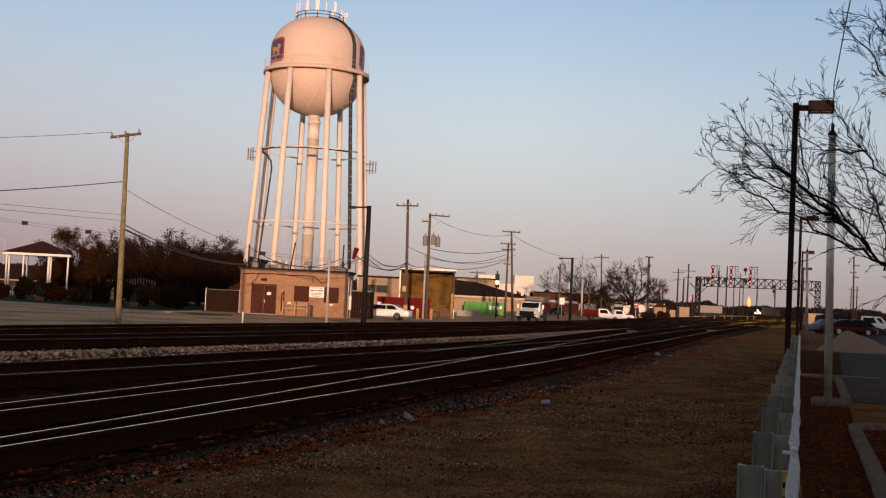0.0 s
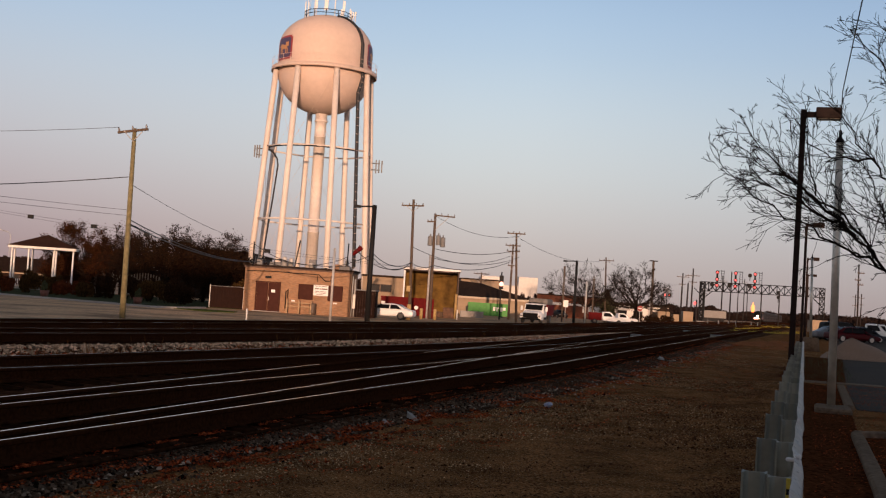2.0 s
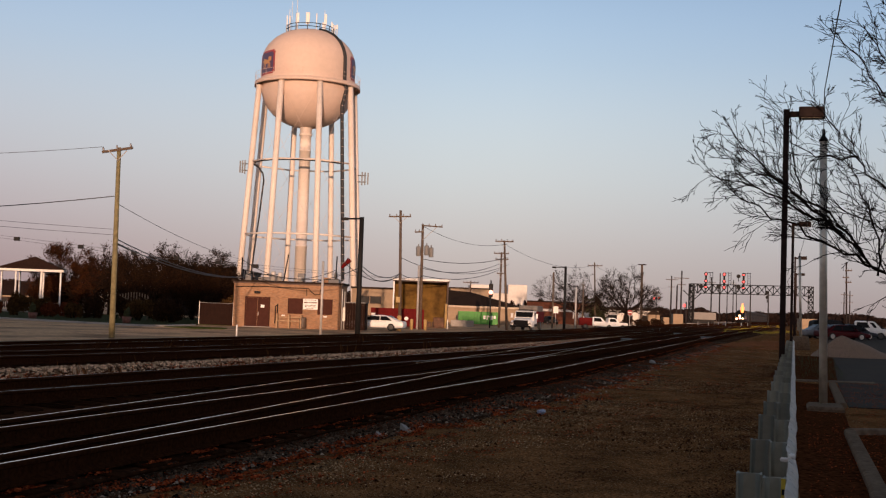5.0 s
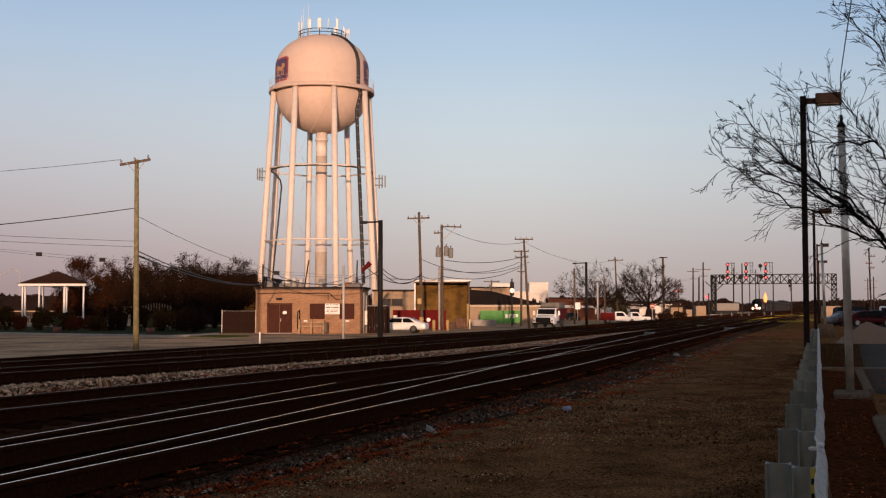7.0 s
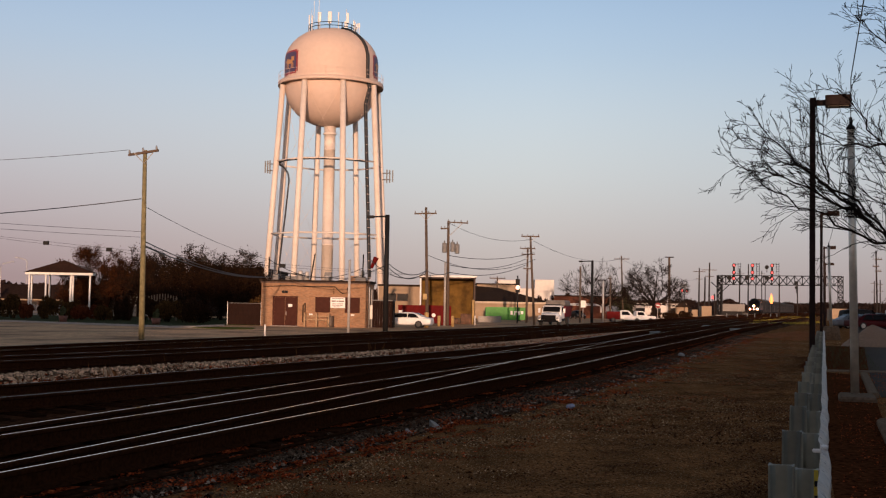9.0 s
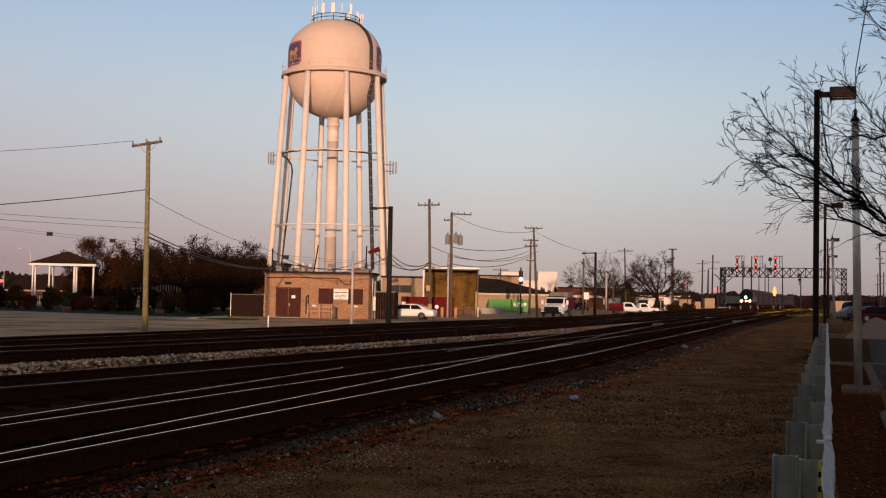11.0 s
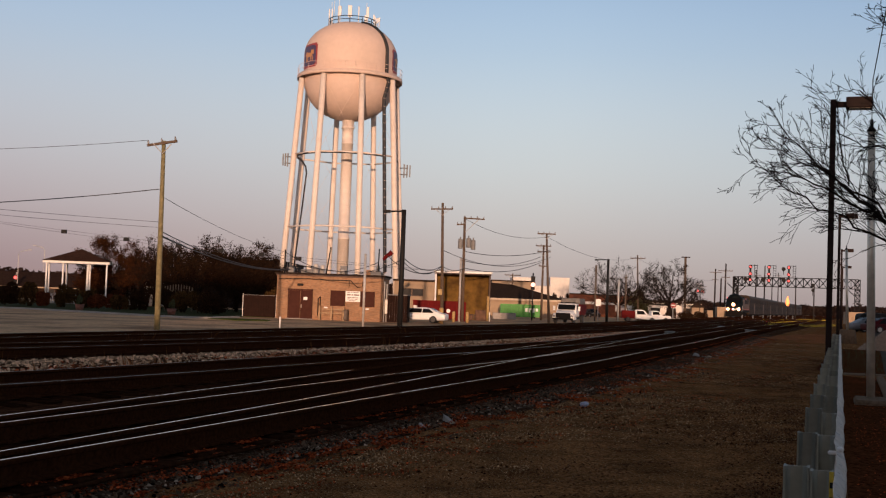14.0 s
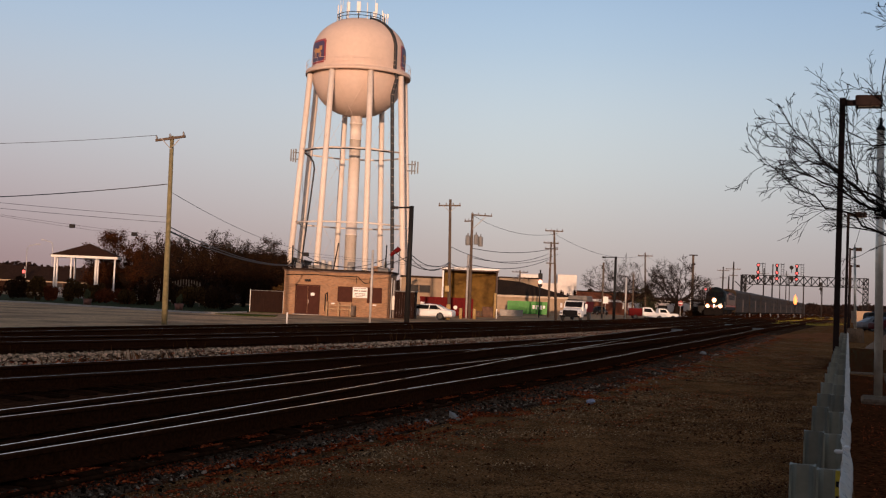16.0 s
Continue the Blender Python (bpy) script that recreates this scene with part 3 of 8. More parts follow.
# small clods of earth lying about the dirt
sp = []
for _ in range(16000):
    y = ys_(5, 45)
    x = rng.uniform(x_at(LB, y) + 2.2, 1.75 + (y - 6.1) * 0.326)
    if noise.noise(Vector((x * 1.1, y * 0.8, 41))) < rng.uniform(-.5, .4):
        continue
    sp.append((x, y, 0.0))
stuff("earth_clods", stones(rng, sp, 0.006, 0.032), mat("dark_earth_clod", (0.085, 0.036, 0.014), 0.95, var=0.3, scale=40, bump=0.3, island=0.7, spec=0.0), "small dark clods of earth on the dirt strip", "earth")
# dark leaf litter drifted against the guardrail
sp = []
for _ in range(60000):
    y = ys_(5, 40)
    o = rng.betavariate(1.0, 2.3) * 3.4
    if noise.noise(Vector((o * 1.2, y * 0.7, 51))) + 0.5 * noise.noise(Vector((o * 3.5, y * 2.2, 52))) < rng.uniform(-.35, .25):
        continue
    sp.append((1.75 + (y - 6.1) * 0.326 - o, y, 0.014))
stuff("leaf_litter", leaves_flat(rng, sp, 0.005, 0.016), M_LITTER, "dark brown leaf litter beside the guardrail", "leaves")
sp = []
for _ in range(20000):
    y = ys_(5, 45)
    x = rng.uniform(x_at(LB, y) + 2.4, 1.7 + (y - 6.1) * 0.326)
    if noise.noise(Vector((x * 0.7, y * 0.45, 71))) < 0.08:
        continue
    sp.append((x, y, 0.014))
stuff("leaf_litter", leaves_flat(rng, sp, 0.005, 0.015), M_LITTER, "patches of dark brown leaf litter on the dirt", "leaves")
# dark rubber cable along the shoulder
solo("ground_cable", tubes(([(p.x + 1.13 + 0.03 * math.sin(p.y * 0.5), p.y, 0.135 + 0.025 * noise.noise(Vector((p.y * 0.7, 2, 2)))) for p in LB if 0 < p.y < 60], 0.017), n=6), M_TIE,
     "black cable lying along the ballast shoulder", "cable")

# ---- water tower ----
TWX, TWY = -14.9, 140.0
tower = thing("water_tower", "tall white water tower on eight legs with antennas", "water tower", m=pose(TWX, TWY, STREET_Z))
TZ = -STREET_Z     # local z = world z + TZ
R_TANK, Z_BAND, Z_TOP, Z_BOT = 5.72, 28.35 + TZ, 35.25 + TZ, 23.1 + TZ
prof = [(0, Z_BOT)]
for i in range(1, 13):
    a = math.pi / 2 * i / 12
    prof.append((R_TANK * math.sin(a) ** 0.92, Z_BAND - (Z_BAND - Z_BOT) * math.cos(a)))
prof += [(R_TANK, Z_BAND + 1.3), (R_TANK, Z_BAND + 2.6)]
for i in range(1, 13):
    a = math.pi / 2 * i / 12
    prof.append((R_TANK * math.cos(a), Z_BAND + 2.6 + (Z_TOP - Z_BAND - 2.6) * math.sin(a) ** 1.0))
prof[-1] = (0, Z_TOP)
bm = bmesh.new()
lathe(bm, prof, 64)
part("tank", bm, M_TOWER, tower, smooth=True)


def tank_r(z):
    """Radius of the tank at a height."""
    for (r0, z0), (r1, z1) in zip(prof, prof[1:]):
        if z0 <= z <= z1 and z1 > z0:
            return r0 + (r1 - r0) * (z - z0) / (z1 - z0)
    return R_TANK


# balcony ring with a rail
bm = bmesh.new()
lathe(bm, [(R_TANK - 0.02, Z_BAND - 0.05), (6.45, Z_BAND - 0.05), (6.45, Z_BAND - 0.45), (6.40, Z_BAND - 0.45), (6.40, Z_BAND + 0.05), (R_TANK - 0.02, Z_BAND + 0.05)], 64)
part("balcony", bm, M_TOWER, tower)
bm = bmesh.new()
for zz in (0.55, 1.05):
    tube(bm, [(6.4 * math.cos(a), 6.4 * math.sin(a), Z_BAND + zz) for a in np.linspace(0, 2 * math.pi, 49)], 0.018, 5)
for k in range(32):
    a = 2 * math.pi * k / 32
    tube(bm, [(6.4 * math.cos(a), 6.4 * math.sin(a), Z_BAND), (6.4 * math.cos(a), 6.4 * math.sin(a), Z_BAND + 1.05)], 0.016, 5)
part("balcony_rail", bm, M_TOWER, tower)
LEG_A = [radians(-90 + 19.8 + 45 * k) for k in range(8)]


def leg_r(z):
    return 7.70 + (5.98 - 7.70) * z / (27.9 + TZ)


for a in LEG_A:
    bm = bmesh.new()
    zs = [0.3, 12, 27.9 + TZ]
    tube(bm, [(leg_r(z) * math.cos(a), leg_r(z) * math.sin(a), z) for z in zs], 0.345, 18)
    part("leg", bm, M_TOWERLEG, tower)
    bm = bmesh.new()
    box(bm, -0.9, 0.9, -0.9, 0.9, 0, 0.5, bevel=0.05)
    part("footing", bm, M_CONC, tower).matrix_basis = pose(7.7 * math.cos(a), 7.7 * math.sin(a), 0)
bm = bmesh.new()
lathe(bm, [(0, 0), (0.70, 0), (0.70, 9.0), (0.73, 9.0), (0.73, 9.12), (0.69, 9.12), (0.69, 20.7), (0.72, 20.7), (0.72, 20.82), (0.69, 20.82), (0.69, 22.6), (0.80, 22.6), (0.80, 22.8), (0.72, 22.8), (0.72, Z_BOT + 0.4), (0, Z_BOT + 0.4)], 28)
part("riser_pipe", bm, M_TOWERLEG, tower, smooth=False)
for zr in (18.55 + TZ, 9.75 + TZ):
    for k in range(8):
        a, b = LEG_A[k], LEG_A[(k + 1) % 8]
        r = leg_r(zr)
        part("strut", tubes(([(r * math.cos(a), r * math.sin(a), zr), (r * math.cos(b), r * math.sin(b), zr)], 0.10)), M_TOWERLEG, tower)
# thin cross rods in each panel
lev = [0.6, 9.75 + TZ, 18.55 + TZ, 27.6 + TZ]
for k in range(8):
    a, b = LEG_A[k], LEG_A[(k + 1) % 8]
    for z0, z1 in zip(lev, lev[1:]):
        for p, q in ((a, b), (b, a)):
            part("cross_rod", tubes(([(leg_r(z0) * math.cos(p), leg_r(z0) * math.sin(p), z0), (leg_r(z1) * math.cos(q), leg_r(z1) * math.sin(q), z1)], 0.013), n=4), M_TOWER, tower)
# ladder and black cable bundle from the roof down one leg
bm = bmesh.new()
path = []
CA_ = radians(-36)
for z in (Z_TOP - 0.15, Z_TOP - 0.5, Z_TOP - 1.1, Z_TOP - 1.9, Z_TOP - 2.8, Z_TOP - 3.8, Z_BAND + 1.2, Z_BAND + 0.3):
    r = tank_r(z) + 0.12
    path.append((r * math.cos(CA_), r * math.sin(CA_), z))
path += [(6.2 * math.cos(CA_), 6.2 * math.sin(CA_), Z_BAND - 1.0)]
CL_ = radians(-41)
for z in np.linspace(Z_BAND - 3, 4.6 + TZ, 8):
    r = leg_r(z) - 0.05
    path.append((r * math.cos(CL_), r * math.sin(CL_), z))
path += [(7.2 * math.cos(CL_) - 0.2, 7.2 * math.sin(CL_), 4.0 + TZ), (6.6 * math.cos(CL_) - 0.6, 6.6 * math.sin(CL_), 3.75 + TZ), (5.9 * math.cos(CL_) - 1.0, 6.3 * math.sin(CL_), 3.9 + TZ)]
tube(bm, path, 0.22, 8)
part("trunk_cable", bm, M_CABLE, tower, "thick bundle of black cables")
for i in range(8, len(path) - 3):
    for t in np.linspace(0, 1, 4)[:-1]:
        p = Vector(path[i]).lerp(Vector(path[i + 1]), t)
        u = Vector((-math.sin(CL_), math.cos(CL_), 0))
        part("cable_clamp", tubes(([p - u * 0.26 + Vector((0.1, -0.20, 0)), p + u * 0.26 + Vector((0.1, -0.20, 0))], 0.022), n=5), M_TOWER, tower)
bm = bmesh.new()
ring_z = 18.75 + TZ
pl = [((leg_r(ring_z) - 0.5) * math.cos(a), (leg_r(ring_z) - 0.5) * math.sin(a), ring_z - 0.25) for a in np.linspace(radians(-36), radians(-168), 20)]
tube(bm, pl, 0.14, 6)
part("cable_ring", bm, M_CABLE, tower)
a7 = radians(180 + 12)
bm = bmesh.new()
tube(bm, [(leg_r(z) * math.cos(a7) + dx, leg_r(z) * math.sin(a7), z) for z, dx in ((18.4 + TZ, 0.2), (17.9 + TZ, 1.1), (17.2 + TZ, 1.65), (16.4 + TZ, 1.85), (12 + TZ, 1.75), (8 + TZ, 1.6), (4.4 + TZ, 1.5))], 0.10, 8)
part("cable_drop", bm, M_CABLE, tower)
# antenna frames either side
for sx in (-1, 1):
    bm = bmesh.new()
    r = leg_r(18 + TZ)
    zc = 18.0 + TZ - (0 if sx < 0 else 0.9)
    tube(bm, [(sx * r, -0.3, zc + 0.4), (sx * (r + 1.0), -0.5, zc + 0.4)], 0.07, 6)
    tube(bm, [(sx * r, -0.3, zc - 0.4), (sx * (r + 1.0), -0.5, zc - 0.4)], 0.07, 6)
    for i in range(3):
        xx, yy = sx * (r + 0.55 + 0.34 * i), -0.8 + 0.35 * i
        box(bm, xx - 0.075, xx + 0.075, yy - 0.06, yy + 0.06, zc - 0.85 + 0.1 * i, zc + 0.8)
    part("antenna_frame", bm, M_GREYPAINT, tower)
# crown of antennas and its rail
bm = bmesh.new()
for zz in (0.10, 0.50):
    tube(bm, [(2.9 * math.cos(a), 2.9 * math.sin(a), Z_TOP - 0.25 + zz) for a in np.linspace(0, 2 * math.pi, 33)], 0.045, 5)
for k in range(12):
    a = 2 * math.pi * k / 12
    tube(bm, [(2.9 * math.cos(a), 2.9 * math.sin(a), Z_TOP - 0.85), (2.9 * math.cos(a), 2.9 * math.sin(a), Z_TOP + 0.28)], 0.05, 5)
part("crown_rail", bm, M_STEELBLK, tower)
for x, y, h, w in ((-2.75, -0.8, 1.5, .22), (-2.3, -1.5, 1.3, .2), (-1.9, 1.2, 2.4, .12), (-1.3, -2, 1.6, .45), (-0.2, -1.2, 1.9, .75), (1.0, -2.4, 1.5, .2), (1.5, 1.5, 1.4, .5), (2.0, -1.4, 1.7, .45), (2.7, -0.6, 1.0, .25), (3.0, 0.6, 0.9, .3), (3.35, -0.4, 0.7, .35), (2.9, -1.2, 0.6, .2)):
    bm = bmesh.new()
    tube(bm, [(x, y, Z_TOP - 0.6), (x, y, Z_TOP + h)], 0.06, 6)
    w *= 0.62
    box(bm, x - w / 2, x + w / 2, y - 0.10, y + 0.10, Z_TOP + h * 0.25, Z_TOP + h, bevel=0.02)
    part("antenna", bm, M_WHITE, tower)
for x, h in ((-2.3, 3.6), (-1.7, 3.9), (1.7, 2.6), (-2.6, 2.6)):
    part("whip_antenna", tubes(([(x, 0.2, Z_TOP - 0.4), (x, 0.2, Z_TOP + h)], 0.03), n=5), M_WHITE, tower)
# painted emblem on the tank, curved with it
M_EMB1 = mat("emblem_red", (0.33, 0.05, 0.05), 0.5, var=0.05)
M_EMB2 = mat("emblem_violet", (0.075, 0.05, 0.11), 0.5, var=0.05)
M_EMB3 = mat("emblem_orange", (0.55, 0.27, 0.10), 0.5, var=0.05)


def on_tank(a0, a1, z0, z1, lift, keep=None, k=14):
    bm = bmesh.new()
    g = {}
    for i in range(k + 1):
        for j in range(k + 1):
            a, z = a0 + (a1 - a0) * i / k, z0 + (z1 - z0) * j / k
            r = tank_r(z) + lift
            g[i, j] = bm.verts.new((r * math.cos(a), r * math.sin(a), z))
    for i in range(k):
        for j in range(k):
            if keep is None or keep((i + .5) / k, (j + .5) / k):
                bm.faces.new((g[i, j], g[i + 1, j], g[i + 1, j + 1], g[i, j + 1]))
    for v in [v for v in bm.verts if not v.link_faces]:
        bm.verts.remove(v)
    return bm


for ac in (radians(-90 - 55), radians(-90 + 84)):
    da = radians(17)
    cut = lambda u, v: not ((u < .08 or u > .92) and (v < .08 or v > .92))
    part("emblem_border", on_tank(ac - da, ac + da, Z_BAND + 0.55, Z_BAND + 3.45, 0.02, cut), M_EMB1, tower)
    part("emblem_field", on_tank(ac - da * .84, ac + da * .84, Z_BAND + 0.80, Z_BAND + 3.20, 0.035, cut), M_EMB2, tower)
    # a plain running-animal shape: body, raised neck, legs, tail
    bird = lambda u, v: (.48 < v < .78 + .06 * math.sin(u * 7) and .14 < u < .86) or (.10 < v < .5 and (.16 < u < .26 or .34 < u < .42 or .70 < u < .78 or .84 < u < .92)) or (u > .74 and .6 < v < .92) or (u < .16 and .62 < v < .72)
    part("emblem_figure", on_tank(ac - da * .62, ac + da * .62, Z_BAND + 1.05, Z_BAND + 2.75, 0.05, bird, 26), M_EMB3, tower)

# ---- guardrail between the dirt strip and the car park ----
GDIR = Vector((0.3100, 0.9507, 0))
GRGT = Vector((0.9507, -0.3100, 0))
G0 = Vector((1.703, 6.12, 0))
GM = Matrix((((GRGT.x), GDIR.x, 0, 0), (GRGT.y, GDIR.y, 0, 0), (0, 0, 1, 0), (0, 0, 0, 1)))
M_GALVPOST = mat("weathered_galvanised_post", (0.235, 0.235, 0.19), 0.5, metal=0.3, spec=0.3, per_object=0.25, var=0.25, scale=6, bump=0.05, stain=(0.17, 0.17, 0.17), stain_scale=2.5)
M_BEAM = mat("pale_galvanised_beam", (0.50, 0.42, 0.345), 0.6, metal=0.15, var=0.2, scale=9, bump=0.15, stain=(0.42, 0.41, 0.40), stain_scale=3.0, stain_amt=0.7)
speckle(M_BEAM, (0.12, 0.095, 0.075), 16, 0.60, 0.70)
guard = thing("guardrail", "galvanised steel guardrail with closely spaced posts", "guardrail", kind="", m=Matrix.Translation(G0) @ GM)


def i_post(w, d, h, z0):
    """A wide-flange post: flanges across its ends, a thin web between."""
    bm = bmesh.new()
    box(bm, 0, 0.010, -d / 2, d / 2, z0, h)
    box(bm, w - 0.010, w, -d / 2, d / 2, z0, h)
    fil = [(0.010, 0.034), (0.014, 0.020), (0.022, 0.011), (0.036, 0.007)]            # rolled fillets at the web
    half = fil + [(w - x, y) for x, y in reversed(fil)]
    prism(bm, half + [(x, -y) for x, y in reversed(half)], "z", z0, h)
    for f in bm.faces:
        f.smooth = abs(f.normal.z) < 0.5 and 0.02 < abs(f.normal.x) < 0.995
    return bm


tmp = part("post", i_post(0.131, 0.11, 0.760, -0.1), M_GALVPOST, guard)
tmp_b = part("block", i_post(0.118, 0.11, 0.745, 0.36), M_GALVPOST, guard)
ME_POST, ME_BLOCK = tmp.data, tmp_b.data
tmp_b.matrix_basis = pose(0.134, 0, 0)
for k in range(-2, 24):
    if k == 0:
        continue
    jit = random.Random(k)
    shared("post", ME_POST, guard, pose(0, k * 1.905, jit.uniform(-.012, .012), 0, jit.uniform(-.6, .6), jit.uniform(-2, 2)))
    shared("block", ME_BLOCK, guard, pose(0.134, k * 1.905, jit.uniform(-.012, .012)))
# W-shaped beam with small dents
W = [(0.0, 0.40), (0.004, 0.43), (0.046, 0.465), (0.052, 0.485), (0.046, 0.51), (0.006, 0.55), (0.006, 0.585), (0.046, 0.63), (0.054, 0.66), (0.048, 0.695), (0.024, 0.728), (0.0, 0.745)]
for s in range(-1, 12):
    bm = bmesh.new()
    prev = None
    for j in range(41):
        yy = s * 3.81 + 3.81 * j / 40 + (0.05 if j == 40 else 0)
        off = 0.016 * noise.noise(Vector((yy * 0.9, 0, 0))) + 0.008 * noise.noise(Vector((yy * 3, 4, 0)))
        off += 0.004 * (s % 2)
        row = [bm.verts.new((0.253 + x + off, yy, z + 0.5 * off + 0.004 * noise.noise(Vector((yy * 9, z * 9, 2))))) for x, z in W] + [bm.verts.new((0.257 + x + off, yy, z + 0.5 * off + 0.005)) for x, z in reversed(W)]
        if prev:
            n_ = len(row)
            for i in range(n_):
                bm.faces.new((prev[i], row[i], row[(i + 1) % n_], prev[(i + 1) % n_])).smooth = False
        prev = row
    part("beam", bm, M_BEAM, guard)
part("tied_rag", boxes((0.262, 0.30, 0.97, 1.03, 0.735, 0.765), (0.21, 0.27, 0.95, 0.97, 0.72, 0.745), bevel=0.008), M_WHITE, guard, "white rag caught on the beam")
part("warning_strip", boxes((0.228, 0.250, -0.062, -0.057, 0.40, 0.75)), mat("yellow_reflective_tape", (0.55, 0.40, 0.03), 0.5, var=0.2, scale=40), guard, "yellow strip with black marks")
for i in range(4):
    part("strip_mark", boxes((0.231, 0.247, -0.066, -0.063, 0.44 + i * 0.075, 0.47 + i * 0.075)), M_STEELBLK, guard)

# ---- car park lamps, dark square poles with box heads ----
M_LENS = mat("lamp_lens", (0.25, 0.22, 0.18), 0.3, var=0.1)


def car_park_lamp(x, y, h):
    t = thing("parking_lot_lamp", "dark bronze square lamp post with box head", "lamp post", "car park lamps", m=pose(x, y, 0, 0, 0, -18))
    part("pole", boxes((-0.072, 0.072, -0.072, 0.072, 0.25, h), bevel=0.008), M_BRONZE, t)
    part("base", boxes((-0.11, 0.11, -0.11, 0.11, -0.05, 0.28), bevel=0.02), M_BRONZE, t)
    part("arm", boxes((0.07, 0.30, -0.04, 0.04, h - 0.20, h - 0.06)), M_BRONZE, t)
    part("head", boxes((0.30, 0.93, -0.24, 0.24, h - 0.24, h + 0.03), bevel=0.02), M_BRONZE, t)
    part("lens", boxes((0.36, 0.87, -0.18, 0.18, h - 0.25, h - 0.242)), M_LENS, t)
    return t


for k in range(4):
    car_park_lamp(9.165 + 10.98 * k, 29.0 + 33.2 * k, 6.98)


M_GALVPOLE = mat("dull_galvanised_pole", (0.60, 0.545, 0.45), 0.30, metal=0.35, var=0.2, scale=5, bump=0.05, stain=(0.17, 0.16, 0.14), stain_scale=1.5)
M_CONC_OLD = mat("old_brown_concrete", (0.17, 0.115, 0.075), 0.95, var=0.3, scale=12, bump=0.4, stain=(0.13, 0.09, 0.065), stain_scale=1.5, spec=0.05)


# ---- slim steel poles carrying an overhead wire ----
def steel_pole(x, y, lean_x, h, base_h):
    t = thing("steel_pole", "plain galvanised steel pole on a concrete base", "pole", "steel poles", m=pose(x, y, 0))
    bm = bmesh.new()
    tube(bm, [(0, 0, base_h - 0.02), (lean_x * 0.5, 0, h * 0.5), (lean_x, 0, h)], [0.074, 0.070, 0.066], 24)
    part("shaft", bm, M_GALVPOLE, t)
    bm = bmesh.new()
    lathe(bm, [(0, h), (0.085, h), (0.085, h + 0.03), (0.03, h + 0.10), (0.03, h + 0.22), (0, h + 0.24)], 14)
    part("cap", bm, M_STEELBLK, t).location = (lean_x, 0, 0)
    return t


sp1 = steel_pole(7.38, 20.9, -0.08, 4.9, 0.06)
part("footing", boxes((-0.29, 0.34, -0.98, 0.22, -0.05, 0.10), bevel=0.04), M_CONC_OLD, sp1).matrix_basis = pose(0, 0, 0, 0, 0, -18)
sp2 = steel_pole(21.15, 63.6, -0.15, 5.15, 0.75)
bm = bmesh.new()
lathe(bm, [(0, -0.05), (0.50, -0.05), (0.42, 0.70), (0.38, 0.76), (0, 0.76)], 20)
part("footing", bm, M_CONC_OLD, sp2)
wire_b = [(7.30, 20.9, 5.05), (5.8, 16.6, 4.97), (4.5, 12.5, 4.95), (0.55, 0.0, 4.9), (-6.6, -22.8, 5.05)]
solo("overhead_wire", tubes((sag((21.0, 63.6, 5.35), (7.30, 20.9, 5.05), 0.35), 0.010), (wire_b, 0.0075), n=5), M_CABLE, "thin dark overhead wire with small fittings", "wire")


# ---- pump house under the tower ----
house = thing("pump_house", "small flat-roofed tan brick utility building", "building", m=pose(-15.65, 96.0, STREET_Z, 0, 0, -2.5))
HW, HD, HH = 8.95, 4.6, 3.72
part("wall", boxes((0, HW, 0, HD, -0.1, HH), bevel=0.01), M_BRICK, house)
part("roof", boxes((-0.18, HW + 0.18, -0.20, HD + 0.2, HH, HH + 0.16)), M_ROOFDARK, house)
part("fascia", boxes((-0.06, HW + 0.06, -0.08, HD + 0.08, HH - 0.12, HH)), mat("brown_fascia", (0.12, 0.07, 0.05), 0.7), house)
dr = part("door", boxes((1.10, 2.02, -0.035, 0.03, 0.06, 2.42), (2.05, 2.97, -0.035, 0.03, 0.06, 2.42)), M_DOOR, house, "brown double door")
part("frame", boxes((0.98, 1.09, -0.05, 0.03, 0, 2.52), (2.98, 3.08, -0.05, 0.03, 0, 2.52), (0.98, 3.08, -0.05, 0.03, 2.43, 2.52)), M_DOOR, dr)
part("notice", boxes((2.30, 2.62, -0.05, -0.04, 1.62, 1.86)), M_WHITE, dr, "small white notice")
part("handle", boxes((2.10, 2.14, -0.09, -0.035, 0.95, 1.25)), M_GALV, dr)
part("threshold", boxes((0.9, 3.2, -0.5, 0.0, -0.05, 0.06)), M_CONC, house)
for x0 in (4.62, 7.10):
    wn_ = part("window", boxes((x0, x0 + 1.13, -0.02, 0.05, 1.28, 2.43)), M_DOOR, house, "window boarded over in dark red brown")
    part("frame", boxes((x0 - 0.06, x0, -0.04, 0.05, 1.22, 2.49), (x0 + 1.13, x0 + 1.19, -0.04, 0.05, 1.22, 2.49), (x0, x0 + 1.13, -0.04, 0.05, 2.43, 2.49), (x0, x0 + 1.13, -0.06, 0.05, 1.20, 1.28)), M_DOOR, wn_)
sg = part("sign_board", boxes((5.83, 7.06, -0.05, -0.01, 1.60, 2.48)), M_WHITE, house, "white notice board with unreadable dark lines")
bm = bmesh.new()
for z, hh_, words in ((2.36, 0.05, ((5.95, 6.2), (6.25, 6.42), (6.48, 6.92))), (2.12, 0.10, ((5.92, 6.28), (6.34, 6.46), (6.52, 6.98))), (1.92, 0.05, ((6.0, 6.3), (6.36, 6.9))), (1.80, 0.05, ((5.98, 6.2), (6.26, 6.55), (6.6, 6.85))), (1.68, 0.04, ((6.1, 6.7),))):
    for a, b in words:
        box(bm, a, b, -0.056, -0.052, z, z + hh_)
part("lettering_bars", bm, mat("faded_lettering", (0.20, 0.13, 0.11), 0.8, var=0.3, scale=12), sg)
bm = bmesh.new()
